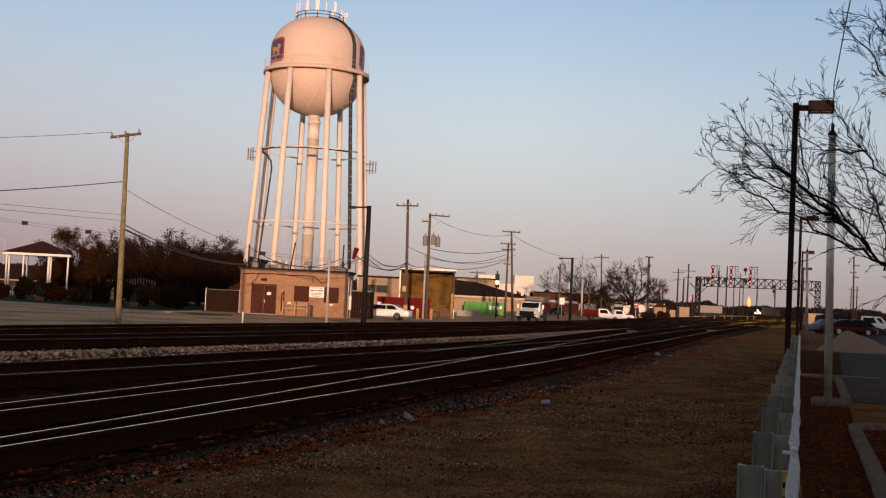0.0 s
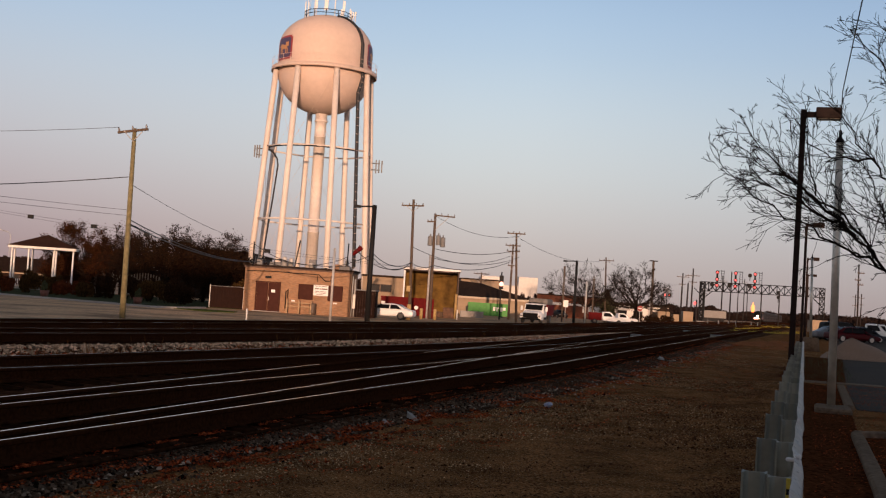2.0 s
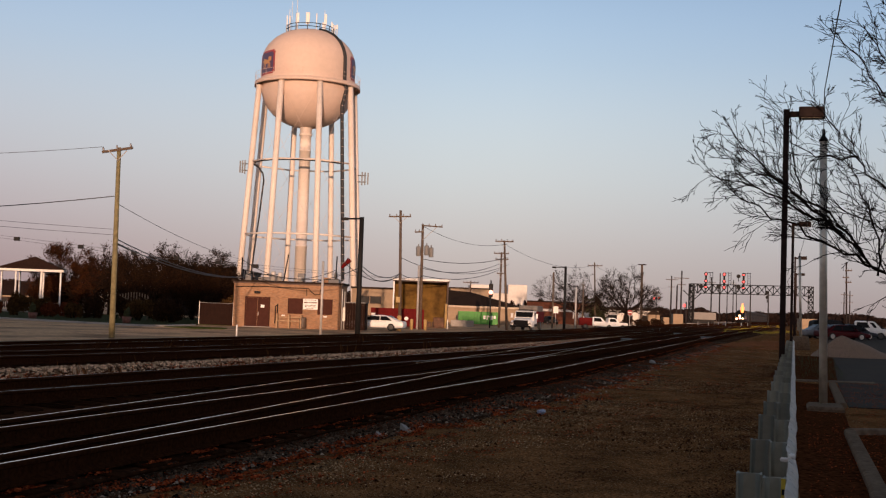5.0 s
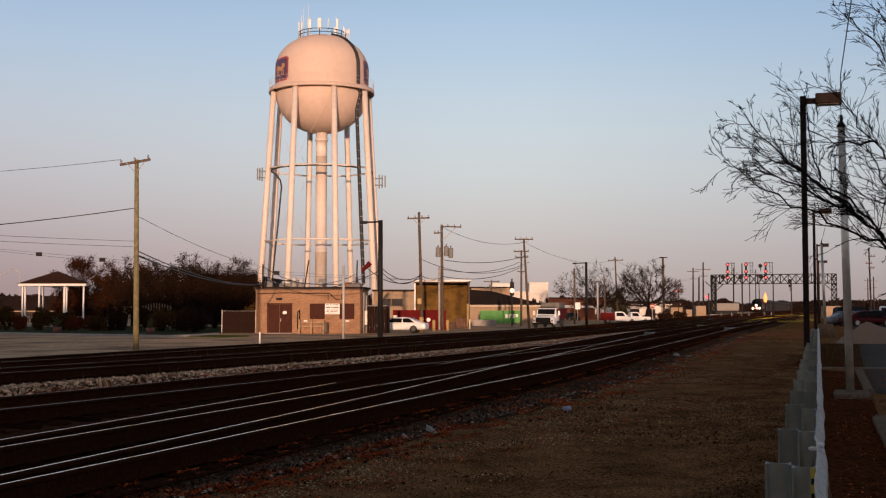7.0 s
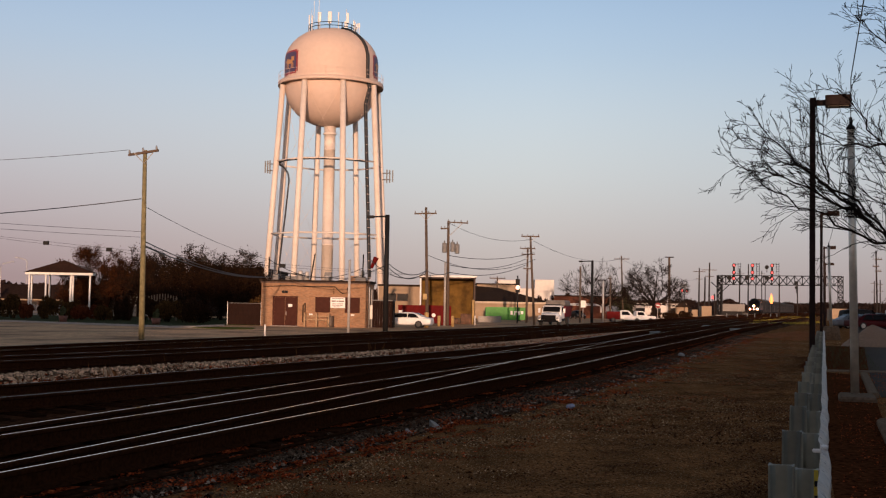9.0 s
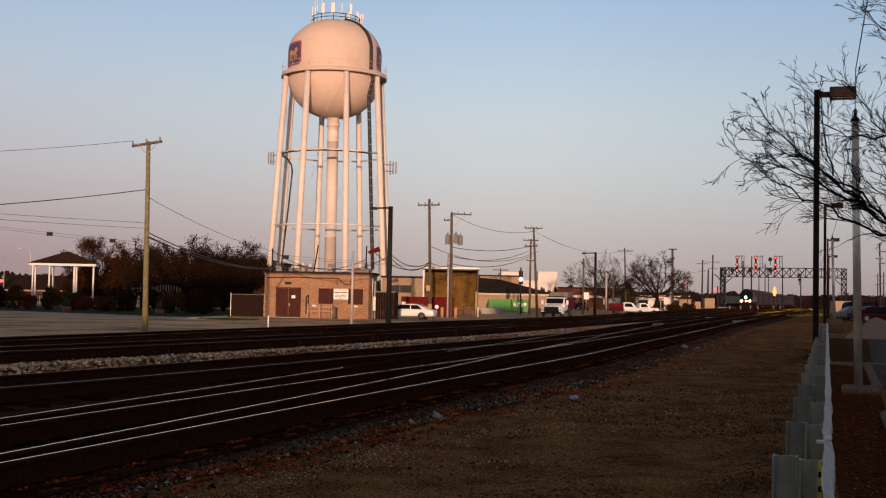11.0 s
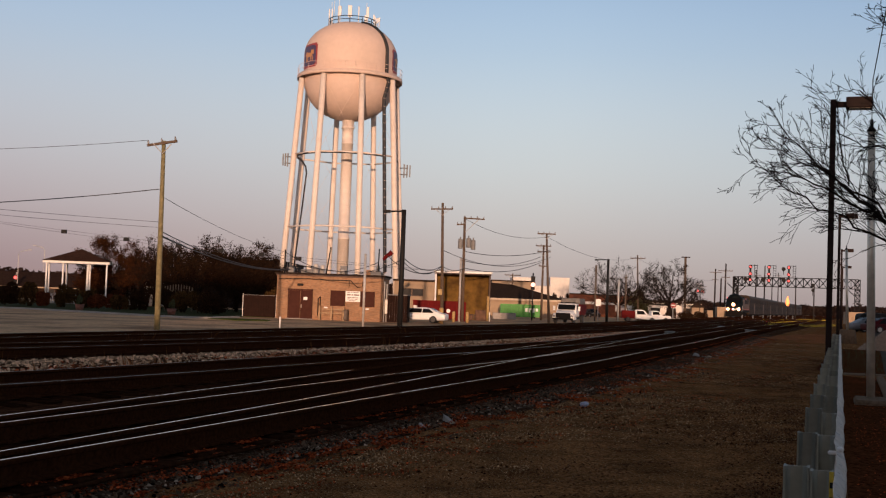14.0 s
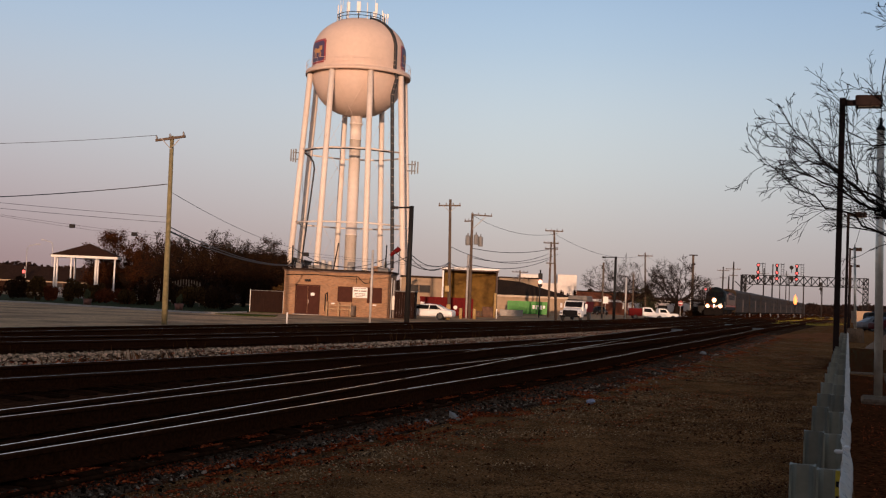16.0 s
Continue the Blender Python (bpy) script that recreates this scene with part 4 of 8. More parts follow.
tube(bm, [(0.2, -0.06, 3.30)] + [(x, -0.07, 3.36 + 0.03 * math.sin(x * 3)) for x in (1.2, 2.6, 4.0, 5.4, 6.2)] + [(6.5, -0.07, 3.05), (6.8, -0.07, 2.82), (7.2, -0.07, 2.88), (7.25, -0.07, 3.3)], 0.04, 6)
tube(bm, [(6.1, -0.06, 3.3), (6.1, -0.06, 2.75)], 0.025, 5)
part("wall_cable", bm, M_STEELBLK, house, "black cable strung along the wall")
part("wall_lamp", boxes((1.75, 2.25, -0.22, 0.0, 2.78, 2.98), bevel=0.03), M_STEELBLK, house)
for x0 in (4.05, 7.55):
    part("wall_plate", boxes((x0, x0 + 0.3, -0.02, 0, 0.98, 1.1)), M_WHITE, house)
bm = bmesh.new()
tube(bm, [(3.55, -0.08, 0.35), (3.55, -0.08, 1.75), (3.72, -0.08, 1.95), (3.72, -0.1, 1.2)], 0.05, 6)
part("drain_pipe", bm, M_STEELBLK, house)
part("meter_box", boxes((9.0, 9.3, 0.6, 1.0, 0.7, 1.9), bevel=0.02), M_GALV, house)
bm = bmesh.new()
tube(bm, [(9.06, 0.15, 0), (9.06, 0.15, 3.0), (9.06, 0.15, 3.4)], 0.05, 6)
tube(bm, [(9.12, 1.4, 0), (9.12, 1.4, 3.2)], 0.06, 6)
part("conduit", bm, M_GALV, house)
# small fittings on the roof
for x, y, w, h in ((0.7, 1.0, 0.5, 0.5), (1.6, 2.0, 1.4, 0.35), (3.3, 1.2, 0.45, 0.45), (5.0, 1.8, 0.6, 0.75), (7.4, 1.2, 1.2, 0.35), (8.0, 2.4, 0.3, 0.9)):
    part("roof_vent", boxes((x, x + w, y, y + w, HH + 0.15, HH + 0.15 + h), bevel=0.04), M_GREYPAINT, house)
for x, y, r_, h in ((3.05, 1.0, 0.24, 0.85), (3.62, 1.1, 0.20, 0.78), (5.35, 1.0, 0.22, 0.42)):
    bm = bmesh.new()
    lathe(bm, [(0, 0), (r_, 0), (r_, h * 0.85), (r_ * 0.8, h * 0.95), (0, h)], 16)
    part("roof_cylinder", bm, M_GALV, house, "silver metal cylinder on the roof").location = (x, y, HH + 0.15)
part("chimney_stub", boxes((7.3, 7.7, 1.0, 1.4, HH + 0.15, HH + 0.60)), M_BRICK, house)
bm = bmesh.new()
for x in (0.9, 1.5, 2.1, 2.7, 3.6):
    tube(bm, [(x, 1.6, HH + 0.15), (x, 1.6, HH + 0.75)], 0.03, 5)
tube(bm, [(0.9, 1.6, HH + 0.72), (3.6, 1.6, HH + 0.72)], 0.03, 5)
part("roof_rail", bm, M_STEELBLK, house)

# bench rack with posts before the wall
rack = thing("wooden_rack", "low weathered timber rack standing against the brick wall", "rack", m=pose(-15.65 + 3.75, 95.1, STREET_Z, 0, 0, -2.5))
for x in (-0.05, 0.95, 1.95):
    part("post", boxes((x, x + 0.14, -0.07, 0.07, 0, 1.15), bevel=0.015), mat("raw_timber", (0.38, 0.25, 0.14), 0.85, var=0.3, scale=9), rack) if x < 0 else shared("post", rack.children[0].data, rack, pose(x + 0.05, 0, 0))
for z in (0.55, 0.85):
    part("rail", boxes((0.1, 1.95, -0.09, -0.03, z, z + 0.10)), rack.children[0].data.materials[0], rack)
dm = bmesh.new()
lathe(dm, [(0, 0), (0.27, 0), (0.29, 0.25), (0.27, 0.5), (0.29, 0.75), (0.27, 0.95), (0, 0.95)], 16)
solo("oil_drum", dm, mat("drum_brown", (0.10, 0.07, 0.05), 0.6), "weathered brown drum beside the brick wall", "drum", m=pose(-15.65 + 5.9, 95.2, STREET_Z))
# screen fence at the side of the pump house
M_FENCEBR = mat("brown_fence_slats", (0.0200, 0.0085, 0.0055), 0.8, spec=0.1, var=0.25, scale=5)
en = thing("screen_enclosure", "dark brown slatted screen enclosure beside the building", "enclosure", m=pose(-6.25, 95.0, STREET_Z, 0, 0, -2.5))
for i in range(8):
    part("slat", boxes((i * 0.205, i * 0.205 + 0.19, -0.03, 0.03, 0.05, 2.25)), M_FENCEBR, en)
for i in range(9):
    part("slat", boxes((1.62, 1.68, 0.1 + i * 0.205, 0.29 + i * 0.205, 0.05, 2.25)), M_FENCEBR, en)
part("cap", boxes((-0.05, 1.75, -0.08, 2.1, 2.25, 2.34), bevel=0.02), M_GREYPAINT, en)
fb = thing("screen_fence", "brown board fence with white posts", "fence", m=pose(-18.6, 96.8, STREET_Z))
for i in range(13):
    part("board", boxes((0.08 + i * 0.212, 0.08 + i * 0.212 + 0.205, -0.02, 0.02, 0.05, 1.85)), M_FENCEBR, fb)
for x in (0, 2.83):
    part("post", boxes((x - 0.03, x + 0.03, -0.03, 0.03, 0, 1.98), bevel=0.008), M_GALV, fb)
part("rail", boxes((0, 2.83, -0.03, 0.03, 1.85, 1.88)), M_GREYPAINT, fb)


# ---- poles ----
def wood_pole(x, y, z0, h, lean, label, arms=(), material=None, r0=0.15, r1=0.10, rz=0.0):
    """A utility pole. arms: (height, left reach, right reach, tilt) cross-arms with pins."""
    t = thing("utility_pole", label, "utility pole", "utility poles", m=pose(x, y, z0, 0, 0, rz))
    bm = bmesh.new()
    tube(bm, [(0, 0, -0.1), (lean * 0.5, 0, h * 0.5), (lean, 0, h)], [r0, (r0 + r1) / 2, r1], 14)
    part("shaft", bm, material or M_POLEWOOD, t)
    for z, a, b, tilt in arms:
        lx = lean * z / h
        bm = bmesh.new()
        box(bm, -a, b, -0.16, -0.05, -0.06, 0.06, m=pose(lx, 0, z, 0, -tilt, 0))
        ar = part("crossarm", bm, M_POLEWOOD, t)
        k = max(2, int((a + b) / 0.6))
        for i in range(k + 1):
            bm = bmesh.new()
            tube(bm, [(0, -0.1, 0.05), (0, -0.1, 0.13), (0, -0.1, 0.20), (0, -0.1, 0.26)], [0.03, 0.06, 0.045, 0.02], 8)
            part("insulator", bm, M_INSUL, ar).matrix_basis = pose(lx, 0, z, 0, -tilt, 0) @ pose(-a + 0.08 + (a + b - 0.16) * i / k, 0, 0)
        if a > 0.4 and b > 0.4:
            bm = bmesh.new()
            tube(bm, [(lx - a * 0.6, -0.17, z - 0.04), (lx, -0.14, z - 0.55), (lx + b * 0.6, -0.17, z - 0.04)], 0.025, 5)
            part("brace", bm, M_GALV, t)
    return t


wood_pole(-15.35, 57.6, STREET_Z, 9.55, -0.10, "tall greenish timber utility pole with one short crossarm", [(9.42, 0.82, 0.72, 10)], M_POLEWOOD2, 0.15, 0.10)
wood_pole(-1.80, 100, STREET_Z, 10.5, -0.30, "brown timber utility pole with double crossarm", [(9.95, 1.02, 0.92, 2)], None, 0.15, 0.11)
mb = bpy.data.objects["utility_pole.001"]
part("meter_box", boxes((-0.42, -0.08, -0.22, -0.02, 2.45, 2.95), bevel=0.02), mat("faded_yellow_box", (0.42, 0.29, 0.12), 0.7), mb, "faded yellow meter box")
xf = wood_pole(-0.05, 110, STREET_Z, 10.1, -0.08, "timber pole carrying two grey transformers", [(9.95, 0.1, 1.9, -2), (9.35, 0.75, 0.1, 4)], None, 0.16, 0.12)
for dx, dy, dz in ((-0.42, -0.25, 0.0), (0.36, -0.32, 0.1), (0.80, 0.1, -0.05)):
    bm = bmesh.new()
    lathe(bm, [(0, 0), (0.21, 0), (0.23, 0.05), (0.23, 0.85), (0.19, 0.93), (0.06, 0.96), (0.06, 1.15), (0, 1.15)], 16)
    part("transformer", bm, M_GREYPAINT, xf).location = (dx, dy, 7.0 + dz)
part("riser_guard", tubes(([(-0.30, -0.2, 0), (-0.30, -0.2, 6.1)], 0.10)), mat("grey_riser", (0.40, 0.37, 0.34), 0.6), xf, "grey riser conduit")
part("strut", tubes(([(0, -0.1, 8.6), (1.3, -0.1, 9.9)], 0.03), n=5), M_GALV, xf)
wood_pole(9.22, 123, STREET_Z, 9.6, -0.55, "leaning timber utility pole with crossarm", [(9.5, 0.98, 0.96, 0)], None, 0.15, 0.10)
wood_pole(9.52, 140, STREET_Z, 9.2, 0.05, "timber utility pole with several arms", [(9.05, 0.95, 0.9, 0), (8.35, 0.75, 0.85, 0), (6.6, 0.5, 0.5, 0)], None, 0.15, 0.11)
wood_pole(7.4, 175, STREET_Z, 6.5, 0.0, "distant timber pole with crossarms", [(6.2, 1.2, 1.2, 0), (5.2, 1.0, 0.6, 0)])
wood_pole(26.75, 176, STREET_Z, 10.0, -0.35, "timber utility pole with flat crossarm and lamp", [(9.5, 1.1, 1.2, 1)])
wood_pole(24.2, 172, STREET_Z, 6.8, 0.0, "short timber pole with a small bracket", [(6.4, 0.3, 0.3, 0)])
for x, y, h, arms in ((54.4, 250, 11.0, [(10.2, 1.3, 1.3, 0), (8.6, .7, .7, 0)]), (52.3, 235, 8.6, []), (56.6, 250, 12.2, [(10.6, 1.7, 1.5, 0), (9.2, .9, .9, 0)]),
                      (59, 255, 5.5, []), (75.9, 300, 12.4, [(11.0, 1.2, 1.2, 0)]), (78.1, 300, 13.6, []), (117.1, 430, 16.4, [(15.2, 1.1, 1.1, 0)]), (123.9, 450, 14.2, []), (109.5, 410, 11.1, []), (92, 320, 10.5, []), (94, 310, 9.0, []), (70, 296, 8, [(7.4, .9, .9, 0)]),
                      (101, 318, 9.5, [(8.8, 1, 1, 0)]), (120, 320, 10.6, [(9.4, .8, .8, 0), (7.5, .8, .8, 0)]), (135, 365, 11.5, [(10.7, 1.2, 1.2, 0), (8, 1, 1, 0)])):
    wood_pole(x, y, 0 if x > 60 else STREET_Z, h, random.Random(int(x)).uniform(-.1, .1), "distant dark timber utility pole", arms, M_POLEFAR, 0.20, 0.14)
wood_pole(54.4, 146, 0, 9.4, -0.18, "slim timber pole with short bracket arms", [(8.3, 0.2, 0.7, 0), (7.4, 0.5, 0.3, 0), (6.8, 0.2, 0.6, 0)], M_POLEFAR, 0.12, 0.09)


def street_lamp(x, y, h, arm, label, heads=1):
    t = thing("street_lamp", label, "street lamp", "street lamps", m=pose(x, y, STREET_Z))
    part("pole", tubes(([(0, 0, 0), (0, 0, h * 0.5), (0, 0, h)], [0.19, 0.175, 0.16]), n=12), M_DARKPOLE, t)
    part("arm", tubes(([(0, 0, h - 0.1), (arm, 0, h - 0.15)], 0.06)), M_DARKPOLE, t)
    part("head", boxes((arm - 0.42, arm + 0.1, -0.17, 0.17, h - 0.26, h - 0.06), bevel=0.03), M_DARKPOLE, t)
    return t


street_lamp(-4.45, 81.6, 8.35, -1.05, "tall black street lamp post with short arm")
street_lamp(18.7, 149.8, 8.15, -1.35, "black street lamp post with short arm")
for x, y, h in ((36.7, 191, 10.6), ):
    t = thing("street_lamp", "tall timber street lamp with double heads", "street lamp", "street lamps", m=pose(x, y, STREET_Z))
    part("pole", tubes(([(0, 0, 0), (-0.1, 0, h)], [0.24, 0.18]), n=10), M_POLEWOOD, t)
    part("head", boxes((-0.75, 0.62, -0.2, 0.2, h - 0.08, h + 0.08), bevel=0.03), M_BRONZE, t)
# plain posts
for x, y, h, r, m_ in ((-6.80, 78.5, 5.0, 0.085, M_GALV), (20.9, 155.3, 5.6, 0.11, M_GALV), (36.2, 190, 4.5, 0.1, M_GALV), (17.4, 152, 7.4, 0.12, M_POLEWOOD)):
    solo("plain_post", tubes(([(x, y, STREET_Z), (x, y, STREET_Z + h)], r), n=10), m_, "plain slim upright post at the roadside", "post")

# ---- yard things along the street ----
M_YEL = mat("yellow_bollard_paint", (0.42, 0.27, 0.10), 0.7, var=0.3, scale=5, stain=(0.26, 0.15, 0.08), stain_scale=2)


def bollard(x, y, h, r, material, label):
    bm = bmesh.new()
    lathe(bm, [(0, 0), (r, 0), (r, h - 0.05), (r * 0.6, h), (0, h)], 14)
    return solo("bollard", bm, material, label, "bollard", "bollards", m=pose(x, y, STREET_Z))


bollard(-1.86, 99.2, 1.35, 0.19, M_YEL, "faded yellow protective sleeve post in front of a pole")
for x, y in ((-0.85, 107), (0.42, 107), (2.62, 121.4)):
    bollard(x, y, 1.0 if x < 1 else 2.6, 0.15, M_YEL, "short faded yellow steel bollard")
bollard(-10.5, 66, 0.72, 0.05, M_WHITE, "small white marker post at the lot edge")
bollard(2.7, 116, 1.0, 0.06, M_WHITE, "small white marker post at the street edge")


def dumpster(x, y, L, D, H, rz, material, label):
    t = thing("dumpster", label, "dumpster", "dumpsters", m=pose(x, y, STREET_Z, 0, 0, rz))
    bm = bmesh.new()
    prism(bm, [(0, 0.15), (D, 0.15), (D, H), (0, H)], "x", 0, L)
    part("body", bm, material, t)
    k = int(L / 0.7)
    for i in range(k + 1):
        part("rib", boxes((L * i / k - 0.06, L * i / k + 0.06, -0.09, 0.0, 0.15, H)), material, t)
    part("rim", boxes((-0.08, L + 0.08, -0.12, 0.02, H - 0.02, H + 0.12)), material, t)
    for i in (0.15, 0.85):
        part("skid", boxes((L * i - 0.1, L * i + 0.1, 0, D, 0, 0.15)), M_STEELBLK, t)
    return t


M_DRED = mat("red_dumpster_paint", (0.115, 0.006, 0.006), 0.7, var=0.2, scale=3, stain=(0.08, 0.008, 0.006), stain_scale=0.8, spec=0.1)
M_DGRN = mat("green_dumpster_paint", (0.036, 0.245, 0.018), 0.55, var=0.15, scale=3, stain=(0.05, 0.22, 0.03), stain_scale=0.8)
dd = dumpster(-5.0, 116, 5.0, 2.3, 1.82, -3, M_DRED, "red steel roll-off dumpster beside the brown building")
part("white_mark", tubes(([(3.55, -0.14, 0.95), (3.55, -0.13, 0.95)], 0.20), n=20), M_WHITE, dd)
part("white_plate", boxes((0.0, 0.4, -0.13, -0.10, 0.9, 1.4)), M_WHITE, dd)
dg = dumpster(5.1, 155, 5.4, 2.3, 1.72, 2, M_DGRN, "bright green steel roll-off dumpster with white marks")
bm = bmesh.new()
for a, b, z0, z1 in ((3.3, 3.6, 0.85, 1.35), (3.75, 4.2, 1.15, 1.35), (3.75, 3.95, 0.8, 1.3), (4.3, 4.6, 0.8, 1.35), (4.7, 5.0, 0.95, 1.35)):
    box(bm, a, b, -0.13, -0.10, z0, z1)
part("white_marks", bm, M_WHITE, dg)
solo("concrete_block", boxes((3.6, 6.4, 138.6, 139.4, STREET_Z, STREET_Z + 0.75), bevel=0.04), M_CONC, "long low concrete barrier block", "barrier")

# open-fronted storage shed
M_PLY = mat("yellow_plywood", (0.15, 0.085, 0.022), 0.9, var=0.3, scale=1.5, bump=0.1, spec=0.1, stain=(0.07, 0.04, 0.014), stain_scale=0.7, stain_amt=0.9)
M_BEIGE = mat("beige_siding", (0.33, 0.235, 0.15), 0.8, var=0.1, scale=2, stain=(0.40, 0.32, 0.24), stain_scale=0.4)
M_BROWNTRIM = mat("brown_trim", (0.06, 0.035, 0.025), 0.7)
shed = thing("storage_shed", "open-fronted storage shed lined with yellow plywood", "shed", m=pose(-3.06, 122, STREET_Z, 0, 0, 0))
part("wall", boxes((0, 5.9, 3.0, 3.15, 0, 4.9), (0, 0.15, 0.05, 3.0, 0, 4.9)), M_PLY, shed)
part("wall", boxes((5.75, 5.9, 0.02, 3.0, 0, 4.9)), M_BROWNTRIM, shed)
part("roof", boxes((-0.15, 6.05, -0.1, 3.3, 4.95, 5.15)), M_WHITE, shed)
part("header", boxes((-0.05, 5.95, -0.05, 0.1, 4.80, 4.95)), M_BROWNTRIM, shed)
for x, m_ in ((0.0, M_WHITE), (5.74, M_BROWNTRIM)):
    part("post", boxes((x, x + 0.16, -0.08, 0.08, 0, 4.80)), m_, shed)
for x in np.arange(0.3, 5.6, 0.66):
    part("wall_board", boxes((x, x + 0.62, 2.955, 2.99, 0.05, 0.62)), M_BROWNTRIM, shed)
M_SCRAP = mat("rusty_scrap", (0.12, 0.06, 0.035), 0.8, var=0.5, scale=2)
for i, (a, b, c, d, e) in enumerate(((0.9, 2.0, 1.5, 2.6, 0.9), (2.2, 3.4, 1.8, 2.8, 0.6), (3.7, 4.9, 1.4, 2.7, 1.1))):
    solo("stacked_crate", boxes((-2.35 + a, -2.35 + b, 122 + c, 122 + d, STREET_Z, STREET_Z + e), bevel=0.05), M_SCRAP, "rusty brown crate inside the storage shed", "crate")
solo("storage_cage", boxes((-0.75, 0.3, 113.5, 114.4, STREET_Z, STREET_Z + 1.9), bevel=0.03), M_DRED, "rusty red steel cabinet beside the shed", "cabinet")


# ---- buildings along the street ----
def building(name, label, x, y, w, d, h, material, rz=0.0, roof=None, windows=(), z=STREET_Z, win_mat=None):
    t = thing(name, label, "building", m=pose(x, y, z, 0, 0, rz))
    part("wall", boxes((0, w, 0, d, -0.1, h)), material, t)
    if roof is None:
        part("roof", boxes((-0.15, w + 0.15, -0.15, d + 0.15, h, h + 0.22)), M_ROOFDARK, t)
    for a, b, z0, z1 in windows:
        wi = part("window", boxes((a, b, -0.04, 0.06, z0, z1)), win_mat or M_DARKWIN, t)
        part("frame", boxes((a - 0.08, a, -0.07, 0.05, z0 - 0.08, z1 + 0.08), (b, b + 0.08, -0.07, 0.05, z0 - 0.08, z1 + 0.08), (a, b, -0.07, 0.05, z1, z1 + 0.08), (a, b, -0.09, 0.05, z0 - 0.1, z0)), M_BROWNTRIM, wi)
    return t


building("workshop", "low beige workshop with dark square windows", -8.0, 132, 5.6, 12, 4.05, M_BEIGE, windows=((0.95, 1.95, 2.45, 3.15), (2.15, 3.3, 2.45, 3.15)))
# long beige building with a hipped dark roof
hb = building("depot", "beige depot building with dark sloping roof", 3.0, 165, 11.0, 14, 2.6, M_BEIGE, roof=False)
bm = bmesh.new()
v = [bm.verts.new(c) for c in ((-0.6, -0.6, 2.6), (11.9, -0.6, 2.6), (11.9, 14.6, 2.6), (-0.6, 14.6, 2.6), (-0.6, 5.5, 5.0), (4.2, 5.5, 4.7), (4.2, 8.5, 4.7), (-0.6, 8.5, 5.0))]
for f in ((0, 1, 5, 4), (1, 2, 6, 5), (2, 3, 7, 6), (4, 5, 6, 7), (0, 4, 7, 3), (0, 3, 2, 1)):
    bm.faces.new([v[i] for i in f])
part("roof", bm, M_ROOFDARK, hb)
part("fascia", boxes((-0.6, 11.9, -0.65, -0.55, 2.35, 2.62)), mat("tan_fascia", (0.55, 0.45, 0.33), 0.7), hb)
building("warehouse", "pale beige warehouse behind the depot", 4.7, 190, 6.6, 20, 5.5, M_BEIGE)
M_PALE = mat("pale_render", (0.74, 0.68, 0.62), 0.8, var=0.1, scale=2)
building("white_block", "plain white upper block of a building", 15.4, 205, 3.4, 10, 6.8, M_PALE, roof=False)
building("white_block", "plain white upper storey of a far building", 10.2, 240, 4.0, 14, 7.4, M_PALE, roof=False)
building("white_block", "low white flat-roofed annexe", 12.3, 206, 3.1, 10, 5.2, M_PALE, roof=False)
building("brick_shops", "long low red brick building with pale fascia", 13.8, 215, 20.0, 15, 4.0, mat("weathered_red_brick", (0.17, 0.066, 0.040), 0.9, var=0.2, scale=2, spec=0.1))
part("fascia", boxes((8.8, 14.5, -0.1, 0.0, 2.3, 2.75), (14.6, 15.2, -0.1, 0.0, 1.1, 2.6), (15.6, 18.4, -0.1, 0.0, 1.0, 2.5)), M_WHITE, bpy.data.objects["brick_shops"])
building("white_shop", "low white shop building with dark windows", 34.2, 216, 10.5, 12, 3.0, M_PALE, windows=((1.0, 2.6, 0.9, 2.0), (4.0, 5.6, 0.9, 2.0), (7.4, 8.6, 0.2, 2.1)))
building("brown_hall", "large dark brown brick building behind the trees", -33.0, 150, 8.9, 22, 6.2, mat("dark_brown_brick", (0.026, 0.015, 0.011), 0.9, var=0.25, scale=3))
building("distant_house", "low dark house with pale gable far down the street", -103, 210, 26, 12, 3.6, mat("brown_siding", (0.035, 0.022, 0.017), 0.9))
building("distant_house", "dark two-storey building at the street corner", -92, 225, 12, 10, 3.4, M_BRICKRED)

lb = building("long_house", "long low brown house with sloping roof and white fascia", -75.0, 176, 15.5, 10, 1.75, mat("brown_wall_boards", (0.026, 0.013, 0.009), 0.9, var=0.25, scale=2, spec=0.05), roof=False, windows=((3.2, 4.2, 0.5, 1.4), (6.0, 7.0, 0.5, 1.4), (11.0, 12.0, 0.5, 1.4)))
bm = bmesh.new()
prism(bm, [(-0.6, 1.75), (5.0, 4.1), (10.6, 1.75)], "x", -0.5, 16.0)
part("roof", bm, mat("brown_roof_shingle", (0.032, 0.018, 0.013), 0.95, var=0.3, scale=3, spec=0.03), lb)
part("fascia", boxes((-0.5, 16.0, -0.72, -0.62, 1.60, 1.80)), M_BEIGE, lb)
building("garage", "small pale garage half hidden behind the trees", -41.8, 141, 4.6, 5, 2.9, M_PALE, windows=((0.9, 2.2, 0.2, 2.1),), z=STREET_Z)
